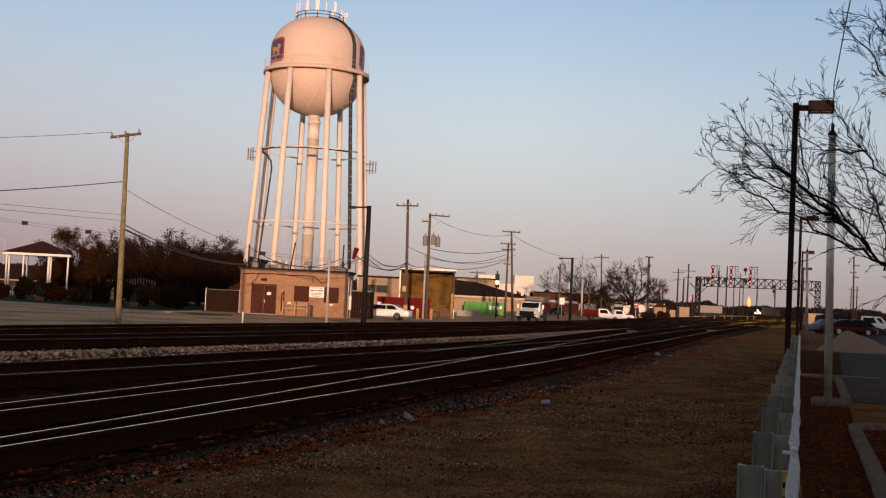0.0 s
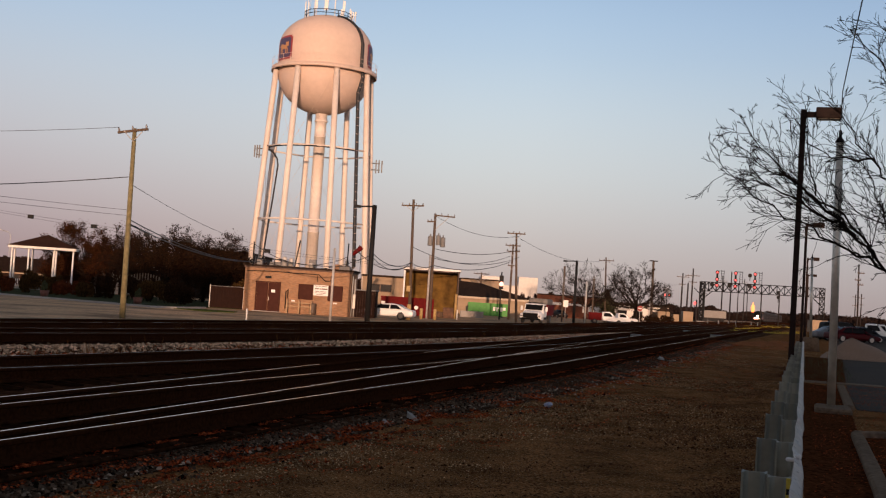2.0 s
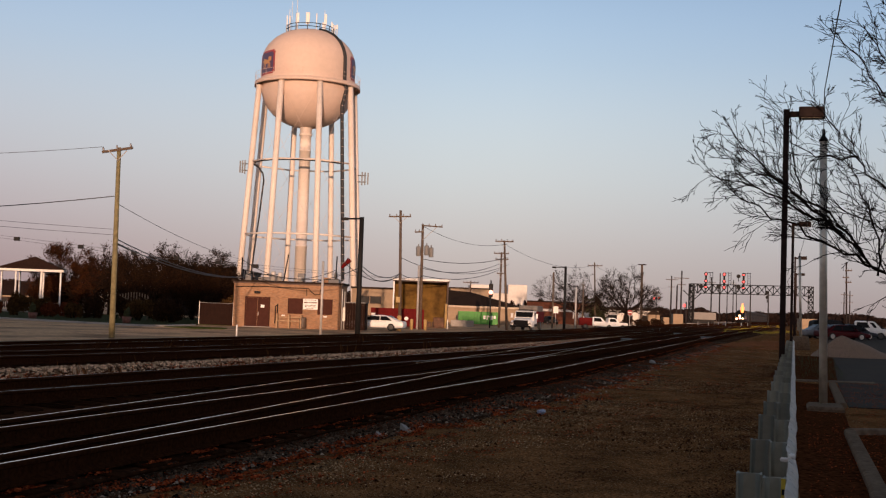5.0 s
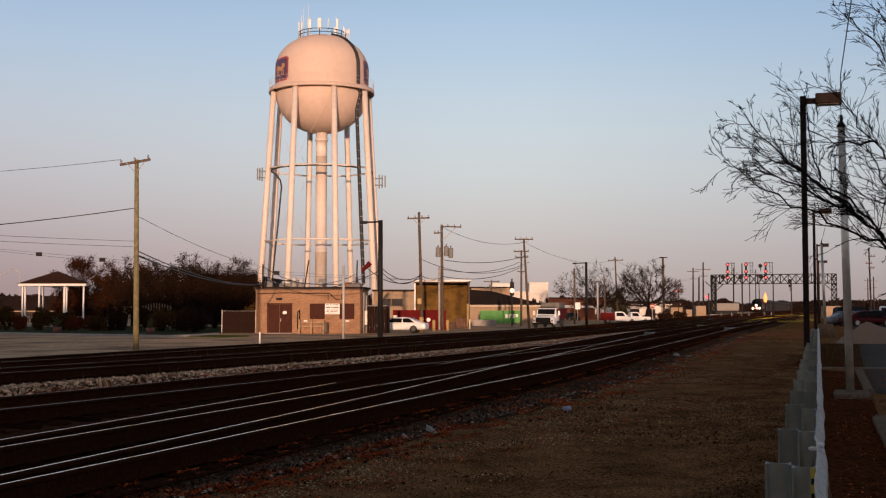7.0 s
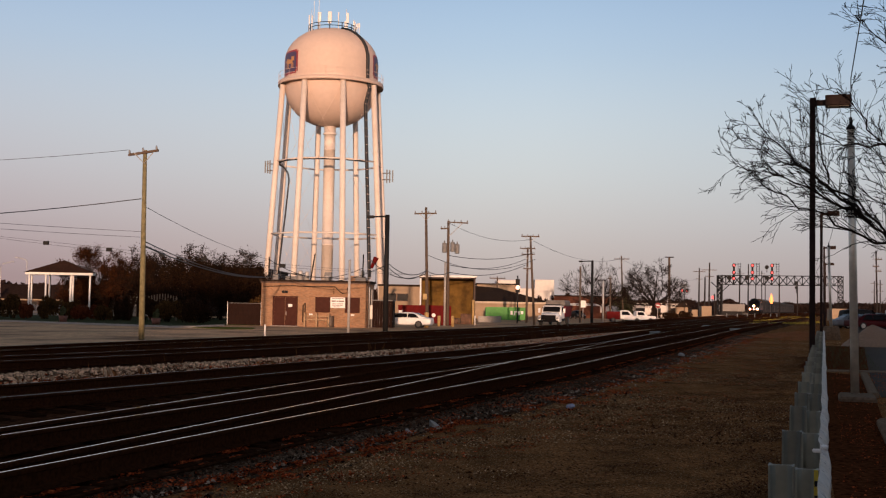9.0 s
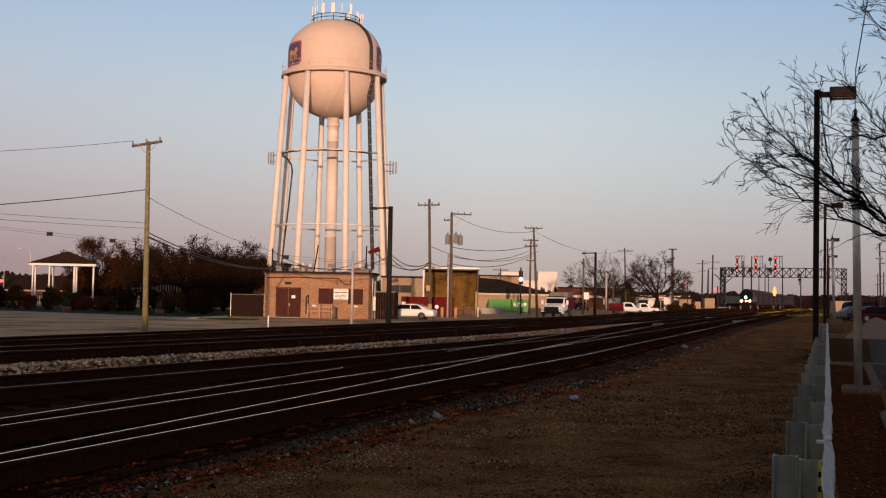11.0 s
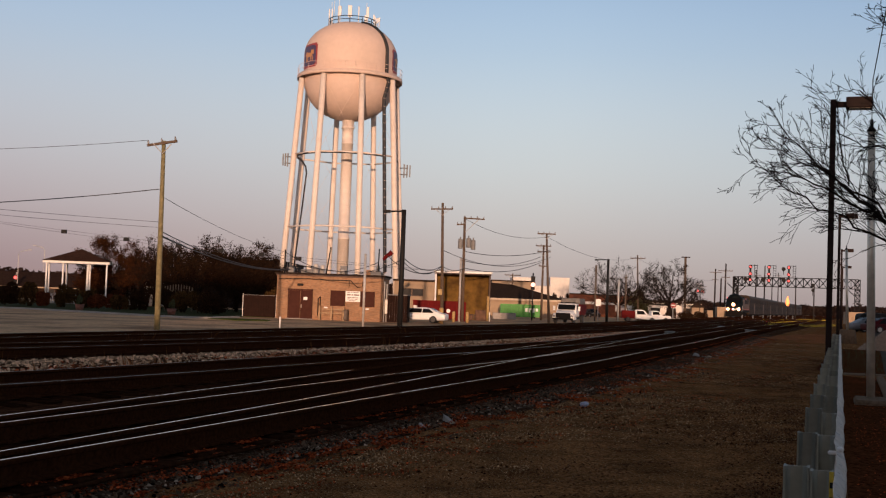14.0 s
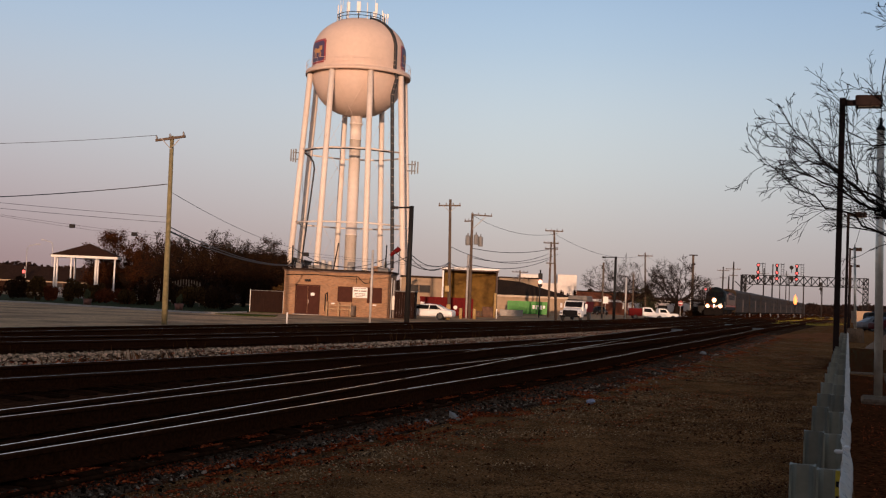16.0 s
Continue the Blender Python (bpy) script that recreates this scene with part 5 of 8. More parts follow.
# low sheds and pale containers near the signal bridge
building("track_hut", "small tan trackside hut", 42.6, 215, 2.2, 2.4, 1.9, M_BEIGE, roof=False, z=0)
bm = bmesh.new()
prism(bm, [(-0.3, 1.9), (2.5, 1.9), (1.1, 2.9)], "y", -0.3, 2.7)
part("roof", bm, M_ROOFDARK, bpy.data.objects["track_hut"])
for x, y, w, h in ((45.9, 217, 1.1, 1.5), (48.2, 219, 1.9, 2.2)):
    building("equipment_cabinet", "pale metal trackside equipment cabinet", x, y, w, 2.0, h, M_BEIGE, z=0, roof=False)
building("storage_container", "tan steel storage container at the far end of the lot", 66.6, 200, 2.7, 2.5, 2.1, M_BEIGE, z=0, roof=False)
for x, w in ((70.6, 6.6),):
    tr = thing("box_trailer", "long white box trailer parked far off", "trailer", m=pose(x, 300, 0, 0, 0, -3))
    part("body", boxes((0, w, 0, 2.5, 1.2, 3.1), bevel=0.03), mat("dull_white_trailer", (0.25, 0.23, 0.21), 0.7), tr)
    part("undercarriage", boxes((0.5, w - 0.5, 0.2, 2.3, 0.25, 1.1)), M_STEELBLK, tr)


# ---- signal bridge over the tracks ----
gan = thing("signal_bridge", "black lattice steel signal bridge spanning the tracks", "signal bridge", m=Matrix.Translation((62.4, 264.8, 0)) @ pose(0, 0, 0, 0, 0, -18.56))
SPAN, GZ0, GZ1 = 26.3, 7.35, 9.45


def lattice(bm, a, b, u, depth, bays, r):
    """A flat lattice of two chords and crossed bars. u: direction of its depth."""
    a, b, u = Vector(a), Vector(b), Vector(u) * depth
    for p, q in ((a, b), (a + u, b + u)):
        tube(bm, [p, q], r * 1.4, 4, turn=.785)
    for i in range(bays):
        p0, p1 = a.lerp(b, i / bays), a.lerp(b, (i + 1) / bays)
        tube(bm, [p0, p1 + u], r, 4)
        tube(bm, [p0 + u, p1], r, 4)
        tube(bm, [p0, p0 + u], r, 4)


for name, y in (("front_truss", -0.6), ("rear_truss", 0.6)):
    bm = bmesh.new()
    lattice(bm, (-0.3, y, GZ0), (SPAN + 0.3, y, GZ0), (0, 0, 1), GZ1 - GZ0, 16, 0.075)
    part(name, bm, M_STEELBLK, gan)
part("walkway", boxes((0, SPAN, -0.5, 0.5, GZ0 - 0.05, GZ0 + 0.02)), M_STEELBLK, gan)
for sx in (0.0, SPAN):
    bm = bmesh.new()
    for y in (-0.6, 0.6):
        lattice(bm, (sx - 0.55, y, 0), (sx - 0.55, y, GZ1), (1, 0, 0), 1.1, 8, 0.09)
    for x in (sx - 0.55, sx + 0.55):
        lattice(bm, (x, -0.6, 0), (x, -0.6, GZ1), (0, 1, 0), 1.2, 8, 0.07)
    part("tower_leg", bm, M_STEELBLK, gan)
    part("footing", boxes((sx - 0.9, sx + 0.9, -0.9, 0.9, -0.1, 0.35)), M_CONC, gan)
for a_, b_ in (((0.5, 0, GZ0 - 1.6), (2.2, 0, GZ0)), ((SPAN - 0.5, 0, GZ0 - 1.6), (SPAN - 2.2, 0, GZ0)), ((-1.9, 0, GZ0 + .6), (0, 0, GZ0 - 1.3))):
    part("knee_brace", tubes(([a_, b_], 0.1), n=5), M_STEELBLK, gan)
for k, s in enumerate((3.25, 7.35, 11.65)):
    sig = part("signal_head", boxes((s - 0.22, s + 0.22, -0.95, -0.72, 8.2, 12.2), bevel=0.05), M_STEELBLK, gan, "three-lamp signal showing red")
    for z in (11.75, 10.15, 8.75):
        bm = bmesh.new()
        tube(bm, [(s, -0.96, z), (s, -1.02, z), (s, -1.04, z)], [0.22, 0.22, 0.13], 18)
        part("lamp", bm, M_RED_ON, sig)
        bm = bmesh.new()
        tube(bm, [(s, -0.90, z), (s, -0.955, z)], 0.42, 20)
        part("backplate", bm, M_STEELBLK, sig)
    bm = bmesh.new()
    for x in (s + 0.9, s + 1.5):
        tube(bm, [(x, -0.7, GZ1), (x, -0.7, 12.3)], 0.05, 4)
    for z in np.arange(GZ1 + 0.4, 12.4, 0.55):
        tube(bm, [(s + 0.9, -0.7, z), (s + 1.5, -0.7, z)], 0.04, 4)
    tube(bm, [(s + 0.2, -0.7, 12.1), (s + 1.5, -0.7, 12.1)], 0.05, 4)
    part("ladder", bm, M_STEELBLK, gan)
for s, z, r in ((2.2, 8.9, 0.5), (6.1, 8.9, 0.5), (10.5, 11.4, 0.45), (10.5, 9.0, 0.5), (16.9, 7.9, 0.40), (16.9, 6.8, 0.36)):
    bm = bmesh.new()
    tube(bm, [(s, -0.8, z), (s, -0.95, z)], r, 18)
    tube(bm, [(s, -0.6, z - 1.2), (s, -0.6, z + r * .8)], 0.09, 6)
    part("signal_back", bm, M_STEELBLK, gan)

# amber light standing far along the line
M_AMBER = mat("amber_glow", (0.6, 0.25, 0.05), 0.4, var=0, bump=0, emit=(1.0, 0.24, 0.07), emit_strength=2.4)
am = thing("amber_beacon", "glowing amber light on a distant mast", "light", m=pose(95.4, 340, 0))
part("mast", tubes(([(0, 0, 0), (0, 0, 4.0)], 0.12)), M_STEELBLK, am)
bm = bmesh.new()
tube(bm, [(0, 0, 3.6), (0, 0, 4.2), (0, 0, 5.2), (0, 0, 5.9), (0, 0, 6.5)], [0.30, 0.52, 0.50, 0.26, 0.08], 14)
part("lens", bm, M_AMBER, am)

# ---- train ----
M_LOCO = mat("dark_blue_engine_paint", (0.005, 0.008, 0.009), 0.6, spec=0.06, var=0.15, scale=3, stain=(0.009, 0.011, 0.012), stain_scale=0.6)
M_LOCOSIL = mat("silver_engine_paint", (0.16, 0.115, 0.095), 0.6, metal=0.0, spec=0.2, var=0.15, scale=3)
M_LOCORED = mat("orange_red_stripe", (0.30, 0.04, 0.02), 0.4, var=0.1)
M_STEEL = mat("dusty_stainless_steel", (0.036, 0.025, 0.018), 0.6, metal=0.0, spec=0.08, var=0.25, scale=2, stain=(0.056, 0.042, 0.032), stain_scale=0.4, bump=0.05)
M_COACHWIN = mat("dusty_coach_window", (0.010, 0.008, 0.008), 0.5, var=0.2, bump=0, spec=0.05)
M_TRUCK = mat("grimy_underframe", (0.012, 0.010, 0.009), 0.9, spec=0.05, var=0.3)


def wheelset_group(t, y, w=2.6):
    tk = part("bogie", boxes((-1.15, -0.95, y - w / 2 - 0.5, y + w / 2 + 0.5, 0.35, 0.85), (0.95, 1.15, y - w / 2 - 0.5, y + w / 2 + 0.5, 0.35, 0.85), (-1.0, 1.0, y - 0.4, y + 0.4, 0.4, 0.8), bevel=0.03), M_TRUCK, t)
    for dy in (-w / 2, w / 2):
        for sx in (-1, 1):
            bm = bmesh.new()
            tube(bm, [(sx * 0.70, y + dy, 0.49), (sx * 0.83, y + dy, 0.49)], 0.49, 20)
            part("wheel", bm, M_RAIL, tk)


def locomotive():
    t = thing("locomotive", "dark blue and silver diesel locomotive with lit headlights", "locomotive")
    # long hood and raked cab, as rounded sections along the length
    secs = [(0.00, 1.05, 1.05, 2.30), (0.25, 1.36, 1.0, 2.65), (0.9, 1.46, 1.0, 3.05), (1.5, 1.50, 1.0, 3.60), (2.2, 1.52, 1.0, 3.95), (3.2, 1.52, 1.0, 4.10), (4.6, 1.52, 1.0, 4.10), (4.9, 1.50, 1.0, 3.90), (17.0, 1.50, 1.0, 3.90), (17.2, 1.46, 1.0, 3.80)]
    bm = bmesh.new()
    prev = None
    for y, w, z0, z1 in secs:
        k = min(0.62, (z1 - z0) * 0.3)
        ring = [(-w, z0), (-w, z1 - k), (-w + 0.18 * k / .62, z1 - k * 0.42), (-w + 0.55, z1 - 0.06), (0, z1), (w - 0.55, z1 - 0.06), (w - 0.18 * k / .62, z1 - k * 0.42), (w, z1 - k), (w, z0)]
        row = [bm.verts.new((x, y, z)) for x, z in ring]
        if prev:
            for i in range(len(row)):
                bm.faces.new((prev[i], prev[(i + 1) % len(row)], row[(i + 1) % len(row)], row[i]))
        else:
            bm.faces.new(row)
        prev = row
    bm.faces.new(prev[::-1])
    bmesh.ops.recalc_face_normals(bm, faces=bm.faces)
    part("body", bm, M_LOCO, t)
    for sx in (-1, 1):
        part("side_panel", boxes((sx * 1.525 - 0.01, sx * 1.525 + 0.01, 3.4, 17.0, 1.75, 3.43)), M_LOCOSIL, t)
        for y0, y1, z0, z1 in ((2.6, 16.9, 1.45, 1.72), (5.7, 10.0, 3.45, 3.62)):
            part("stripe", boxes((sx * 1.535 - 0.01, sx * 1.535 + 0.01, y0, y1, z0, z1)), M_LOCORED, t, "orange red stripe")
        part("cab_window", boxes((sx * 1.53 - 0.012, sx * 1.53 + 0.012, 2.1, 2.9, 2.85, 3.5)), M_GLASS, t)
        for i in range(5):
            part("grille", boxes((sx * 1.545 - 0.012, sx * 1.545 + 0.012, 6.2 + i * 1.9, 7.7 + i * 1.9, 2.6, 3.38)), M_STEELBLK, t)
        part("handrail", tubes(([(sx * 1.58, 0.9, 1.2), (sx * 1.58, 0.9, 2.2)], 0.02), n=5), M_WHITE, t)
        bm = bmesh.new()
        tube(bm, [(sx * 0.98, -0.02, 1.52), (sx * 0.98, -0.16, 1.52), (sx * 0.98, -0.18, 1.52)], [0.11, 0.11, 0.07], 16)
        dl = part("ditch_light", bm, M_LAMP_ON, t)
        # added glowing ring in place of the lamp's halo
        bm = bmesh.new()
        lathe(bm, [(0.11, 0.0), (0.28, 0.07), (0.30, 0.07), (0.30, -0.05), (0.11, -0.05)], 18)
        part("reflector", bm, M_LAMP_HALO, dl).matrix_basis = pose(sx * 0.98, -0.08, 1.52, 90, 0, 0)
        # raked windscreen panes
        bm = bmesh.new()
        box(bm, -0.55, 0.55, -0.02, 0.02, -0.42, 0.42, m=Matrix.Translation((sx * 0.66, 1.14, 3.32)) @ pose(0, 0, 0, -42, 0, 0))
        part("windscreen", bm, M_GLASS, t)
        # chevron on the nose
        bm = bmesh.new()
        box(bm, -0.72, 0.72, -0.015, 0.015, -0.09, 0.09, m=Matrix.Translation((sx * 0.52, -0.025, 1.58)) @ pose(0, 0, 0, 0, -sx * 28, 0))
        part("chevron", bm, M_WHITE if sx > 0 else M_LOCORED, t)
    bm = bmesh.new()
    tube(bm, [(0, 0.22, 2.40), (0, -0.08, 2.40), (0, -0.11, 2.40)], [0.15, 0.15, 0.09], 18)
    hl = part("headlight", bm, M_LAMP_ON, t)
    # the headlight's halo, also an added glowing ring
    bm = bmesh.new()
    lathe(bm, [(0.15, 0.0), (0.33, 0.08), (0.36, 0.08), (0.36, -0.10), (0.15, -0.10)], 20)
    part("reflector", bm, M_LAMP_HALO, hl).matrix_basis = pose(0, 0.02, 2.40, 90, 0, 0)
    bm = bmesh.new()
    tube(bm, [(0, -0.02, 1.62), (0, -0.08, 1.62)], [0.09, 0.09], 14)
    part("lower_headlight", bm, M_LAMP_ON, t)
    bm = bmesh.new()
    lathe(bm, [(0, 0.62), (0.45, 0.56), (0.85, 0.38), (1.15, 0.12), (1.25, -0.3), (0, -0.3)], 20)
    part("cab_dome", bm, M_LOCO, t).location = (0, 2.5, 3.88)
    part("front_platform", boxes((-1.5, 1.5, -0.5, 0.4, 0.95, 1.1)), M_TRUCK, t)
    bm = bmesh.new()
    prism(bm, [(-0.75, 0.12), (-0.2, 0.12), (-0.2, 0.95), (-0.45, 0.95)], "x", -1.4, 1.4)
    part("plow", bm, M_TRUCK, t)
    part("coupler", boxes((-0.15, 0.15, -0.95, 0, 0.75, 1.02), bevel=0.04), M_TRUCK, t)
    part("fuel_tank", boxes((-1.3, 1.3, 6.8, 10.8, 0.3, 1.0), bevel=0.1), M_TRUCK, t)
    part("horn", boxes((-0.3, 0.3, 3.6, 4.1, 4.08, 4.28), bevel=0.03), M_TRUCK, t)
    for y0, y1 in ((7, 8.4), (10, 11.4), (13, 14.4)):
        part("roof_fan", boxes((-0.7, 0.7, y0, y1, 3.86, 4.06), bevel=0.05), M_TRUCK, t)
    wheelset_group(t, 3.6)
    wheelset_group(t, 13.7)
    return t


def coach():
    t = thing("passenger_coach", "silver stainless steel bilevel passenger coach", "passenger coach", "train coaches")
    L = 25.9
    bm = bmesh.new()
    w = 1.50
    out = [(-w, 0.62), (-w, 3.95), (-w + 0.12, 4.22), (-w + 0.55, 4.44), (0, 4.53), (w - 0.55, 4.44), (w - 0.12, 4.22), (w, 3.95), (w, 0.62)]
    prism(bm, out, "y", 0.25, L - 0.25)
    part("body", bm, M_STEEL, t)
    me_w = me_u = None
    for sx in (-1, 1):
        for i in range(11):
            y0 = 1.6 + i * 2.06
            if i == 5:
                continue
            if me_w is None:
                o1 = part("window", boxes((-0.015, 0.015, 0, 1.25, 1.55, 2.25), bevel=0.006), M_COACHWIN, t)
                o2 = part("upper_window", boxes((-0.015, 0.015, 0, 1.25, 2.95, 3.55), bevel=0.006), M_COACHWIN, t)
                me_w, me_u = o1.data, o2.data
                o1.matrix_basis = o2.matrix_basis = pose(sx * 1.505, y0, 0)
            else:
                shared("window", me_w, t, pose(sx * 1.505, y0, 0))
                shared("upper_window", me_u, t, pose(sx * 1.505, y0, 0))
        part("door", boxes((sx * 1.50 - 0.02, sx * 1.50 + 0.02, 12.0, 13.9, 0.7, 2.9)), M_LOCOSIL, t)
        for z in (0.95, 1.2, 2.45, 2.7, 3.75):
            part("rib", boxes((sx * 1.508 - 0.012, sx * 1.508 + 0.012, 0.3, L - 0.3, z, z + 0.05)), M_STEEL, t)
    part("underframe", boxes((-1.2, 1.2, 5.5, L - 5.5, 0.28, 0.62)), M_TRUCK, t)
    part("gangway", boxes((-0.5, 0.5, -0.05, L + 0.05, 0.8, 3.1)), M_TRUCK, t)
    wheelset_group(t, 3.4, 2.5)
    wheelset_group(t, L - 3.4, 2.5)
    return t


loco = locomotive()
coaches = [coach()]
for k in range(9):
    coaches.append(copy_thing(coaches[0], Matrix.Identity(4)))


# ---- vehicles ----
M_RIM = mat("dark_wheel_rim", (0.06, 0.055, 0.05), 0.5)


def wheel_parts(t, spots, r, w, rim=None):
    for x, y in spots:
        bm = bmesh.new()
        tube(bm, [(x, y - w / 2, r), (x, y - w / 2 + 0.03, r), (x, y + w / 2 - 0.03, r), (x, y + w / 2, r)], [r - 0.04, r, r, r - 0.04], 20)
        wh = part("wheel", bm, M_TIREBLK, t)
        s = -1 if y < 0 else 1
        bm = bmesh.new()
        tube(bm, [(x, y + s * (w / 2 - 0.01), r), (x, y + s * (w / 2 + 0.012), r)], [r * 0.66, r * 0.6], 14)
        part("rim", bm, rim or M_RIM, wh)


def rounded(ob, levels=2):
    """Smooth a lofted shell."""
    md = ob.modifiers.new("round", "SUBSURF")
    md.levels = md.render_levels = levels
    for p_ in ob.data.polygons:
        p_.use_smooth = True
    return ob


def body_loft(bm, secs):
    """Sections along x: (x, half width low, half width high, z0, zmid, z1)."""
    prev = None
    for x, wl_, wh_, z0, zm, z1 in secs:
        ring = [(-wl_ * .9, z0), (-wl_, z0 + 0.1), (-wl_, zm), (-wh_, z1 - 0.03), (-wh_ * .75, z1), (wh_ * .75, z1), (wh_, z1 - 0.03), (wl_, zm), (wl_, z0 + 0.1), (wl_ * .9, z0)]
        row = [bm.verts.new((x, y, z)) for y, z in ring]
        if prev:
            for i in range(len(row)):
                bm.faces.new((prev[i], prev[(i + 1) % len(row)], row[(i + 1) % len(row)], row[i]))
        else:
            bm.faces.new(row)
        prev = row
    bm.faces.new(prev[::-1])
    bmesh.ops.recalc_face_normals(bm, faces=bm.faces)
    return bm


def sedan(x, y, z, rz, paint, label, h=1.42, tall=False):
    """A saloon facing +x in its own space."""
    t = thing("car", label, "car", "parked cars", m=pose(x, y, z, 0, 0, rz))
    body = [(-2.46, .80, .74, .36, .58, .76), (-2.42, .84, .78, .26, .62, .84), (-2.2, .90, .84, .22, .68, .89), (-1.5, .90, .84, .22, .70, .88), (0.9, .91, .86, .22, .70, .86), (1.6, .90, .82, .22, .64, .79), (2.25, .86, .76, .22, .56, .70), (2.44, .80, .70, .26, .52, .62), (2.48, .74, .64, .32, .48, .58)]
    rounded(part("body", body_loft(bmesh.new(), body), paint, t))
    k = h / 1.42
    cab = [(-2.15, .70, .68, .74, .80, .86), (-1.85, .76, .68, .76, .85, .96), (-1.35, .80, .64, .80, .88, h - .16), (-0.85, .82, .62, .80, .88, h - .03), (-0.35, .82, .61, .80, .88, h + .02), (0.10, .82, .62, .80, .88, h - .02), (0.55, .81, .64, .80, .87, h - .14), (1.00, .80, .67, .79, .85, h - .32), (1.45, .77, .70, .76, .81, .88), (1.75, .74, .70, .74, .78, .82)]
    if tall:
        cab = [(-2.3, .80, .70, .90, .97, h - .25), (-2.1, .82, .68, .90, .97, h - .03), (-0.9, .82, .66, .90, .97, h), (0.1, .82, .66, .90, .97, h), (0.55, .82, .68, .90, .96, h - .09), (1.35, .78, .74, .86, .90, .93)]
    rounded(part("roof", body_loft(bmesh.new(), cab), paint, t))
    for s in (-1, 1):
        for a, b, a2, b2 in ((-1.45 if not tall else -2.0, -0.45, -0.98 if not tall else -1.9, -0.45), (-0.38, 1.12, -0.38, 0.42)):
            bm = bmesh.new()
            vs = [bm.verts.new(c) for c in ((a, s * .83, .89), (b, s * .83, .89), (b2, s * .70, h - .11), (a2, s * .70, h - .11))]
            bm.faces.new(vs if s < 0 else vs[::-1])
            vs2 = [bm.verts.new((v_.co.x, v_.co.y + s * 0.012, v_.co.z)) for v_ in vs]
            bm.faces.new(vs2 if s > 0 else vs2[::-1])
            for i in range(4):
                bm.faces.new((vs[i], vs[(i + 1) % 4], vs2[(i + 1) % 4], vs2[i]))
            part("side_window", bm, M_GLASS, t)
        part("headlight", boxes((2.20, 2.36, s * .62 - .14, s * .62 + .14, .56, .68), bevel=0.02), M_INSUL, t)
        part("tail_light", boxes((-2.42, -2.30, s * .60 - .16, s * .60 + .16, .66, .82), bevel=0.02), M_DRED, t)
        part("mirror", boxes((0.75, 0.92, s * .95 - .09, s * .95 + .09, .95, 1.08), bevel=0.02), paint, t)
    for xa, za, xb, zb in ((1.30, .95, 0.62, h - .09), (-1.76, .94, -1.12, h - .07)):
        bm = bmesh.new()
        o = Vector((zb - za, 0, abs(xb - xa))).normalized() * (0.012 if xa > 0 else 0.012)
        if xa < 0:
            o.x = -o.x
        vs = [bm.verts.new(Vector(c) + o) for c in ((xa, -.66, za), (xa, .66, za), (xb, .58, zb), (xb, -.58, zb))]
        vs2 = [bm.verts.new(v_.co + o) for v_ in vs]
        bm.faces.new(vs)
        bm.faces.new(vs2[::-1])
        for i in range(4):
            bm.faces.new((vs[i], vs[(i + 1) % 4], vs2[(i + 1) % 4], vs2[i]))
        bmesh.ops.recalc_face_normals(bm, faces=bm.faces)
        part("windscreen" if xa > 0 else "rear_window", bm, M_GLASS, t)
    wheel_parts(t, ((1.45, -.80), (1.45, .80), (-1.4, -.80), (-1.4, .80)), 0.33, 0.22, None if paint is M_PWHITE else M_GALV)
    return t


def pickup(x, y, z, rz, paint, label, bed_paint=None, bed_h=1.05, s=1.0, dump=False):
    t = thing("pickup_truck", label, "truck", "parked trucks", m=pose(x, y, z, 0, 0, rz) @ Matrix.Scale(s, 4))
    part("body", body_loft(bmesh.new(), [(0.2, .95, .90, .45, .85, 1.05), (1.3, .95, .92, .42, .9, 1.10), (2.5, .94, .86, .42, .9, 1.08), (2.72, .90, .82, .5, .8, .98)]), paint, t)
    part("cab", body_loft(bmesh.new(), [(-0.75, .90, .76, .5, 1.15, 1.80), (-0.6, .92, .76, .5, 1.15, 1.88), (0.35, .92, .76, .5, 1.15, 1.88), (0.62, .92, .80, .5, 1.12, 1.75), (1.2, .90, .86, .5, 1.08, 1.14)]), paint, t)
    part("bed", boxes((-2.8, -0.8, -.95, .95, .55, bed_h), bevel=0.03), bed_paint or paint, t)
    for sd in (-1, 1):
        bm = bmesh.new()
        vs = [bm.verts.new(c) for c in ((-0.55, sd * .925, 1.18), (0.75, sd * .925, 1.18), (0.42, sd * .82, 1.72), (-0.55, sd * .82, 1.72))]
        vs2 = [bm.verts.new(v_.co + Vector((0, sd * .015, 0))) for v_ in vs]
        bm.faces.new(vs)
        bm.faces.new(vs2[::-1])
        for i in range(4):
            bm.faces.new((vs[i], vs[(i + 1) % 4], vs2[(i + 1) % 4], vs2[i]))
        bmesh.ops.recalc_face_normals(bm, faces=bm.faces)
        part("side_window", bm, M_GLASS, t)
        part("headlight", boxes((2.62, 2.74, sd * .68 - .14, sd * .68 + .14, .78, .95), bevel=0.02), M_INSUL, t)
    bm = bmesh.new()
    box(bm, -0.01, 0.01, -.72, .72, -.36, .36, m=Matrix.Translation((0.94, 0, 1.45)) @ pose(0, 0, 0, 0, -44, 0))
    part("windscreen", bm, M_GLASS, t)
    part("grille", boxes((2.70, 2.75, -.5, .5, .62, .95), bevel=0.01), M_STEELBLK, t)
    part("bumper", boxes((2.66, 2.85, -.92, .92, .42, .58), bevel=0.02), M_GALV, t)
    wheel_parts(t, ((1.75, -.84), (1.75, .84), (-1.85, -.84), (-1.85, .84)), 0.38, 0.25)
    return t


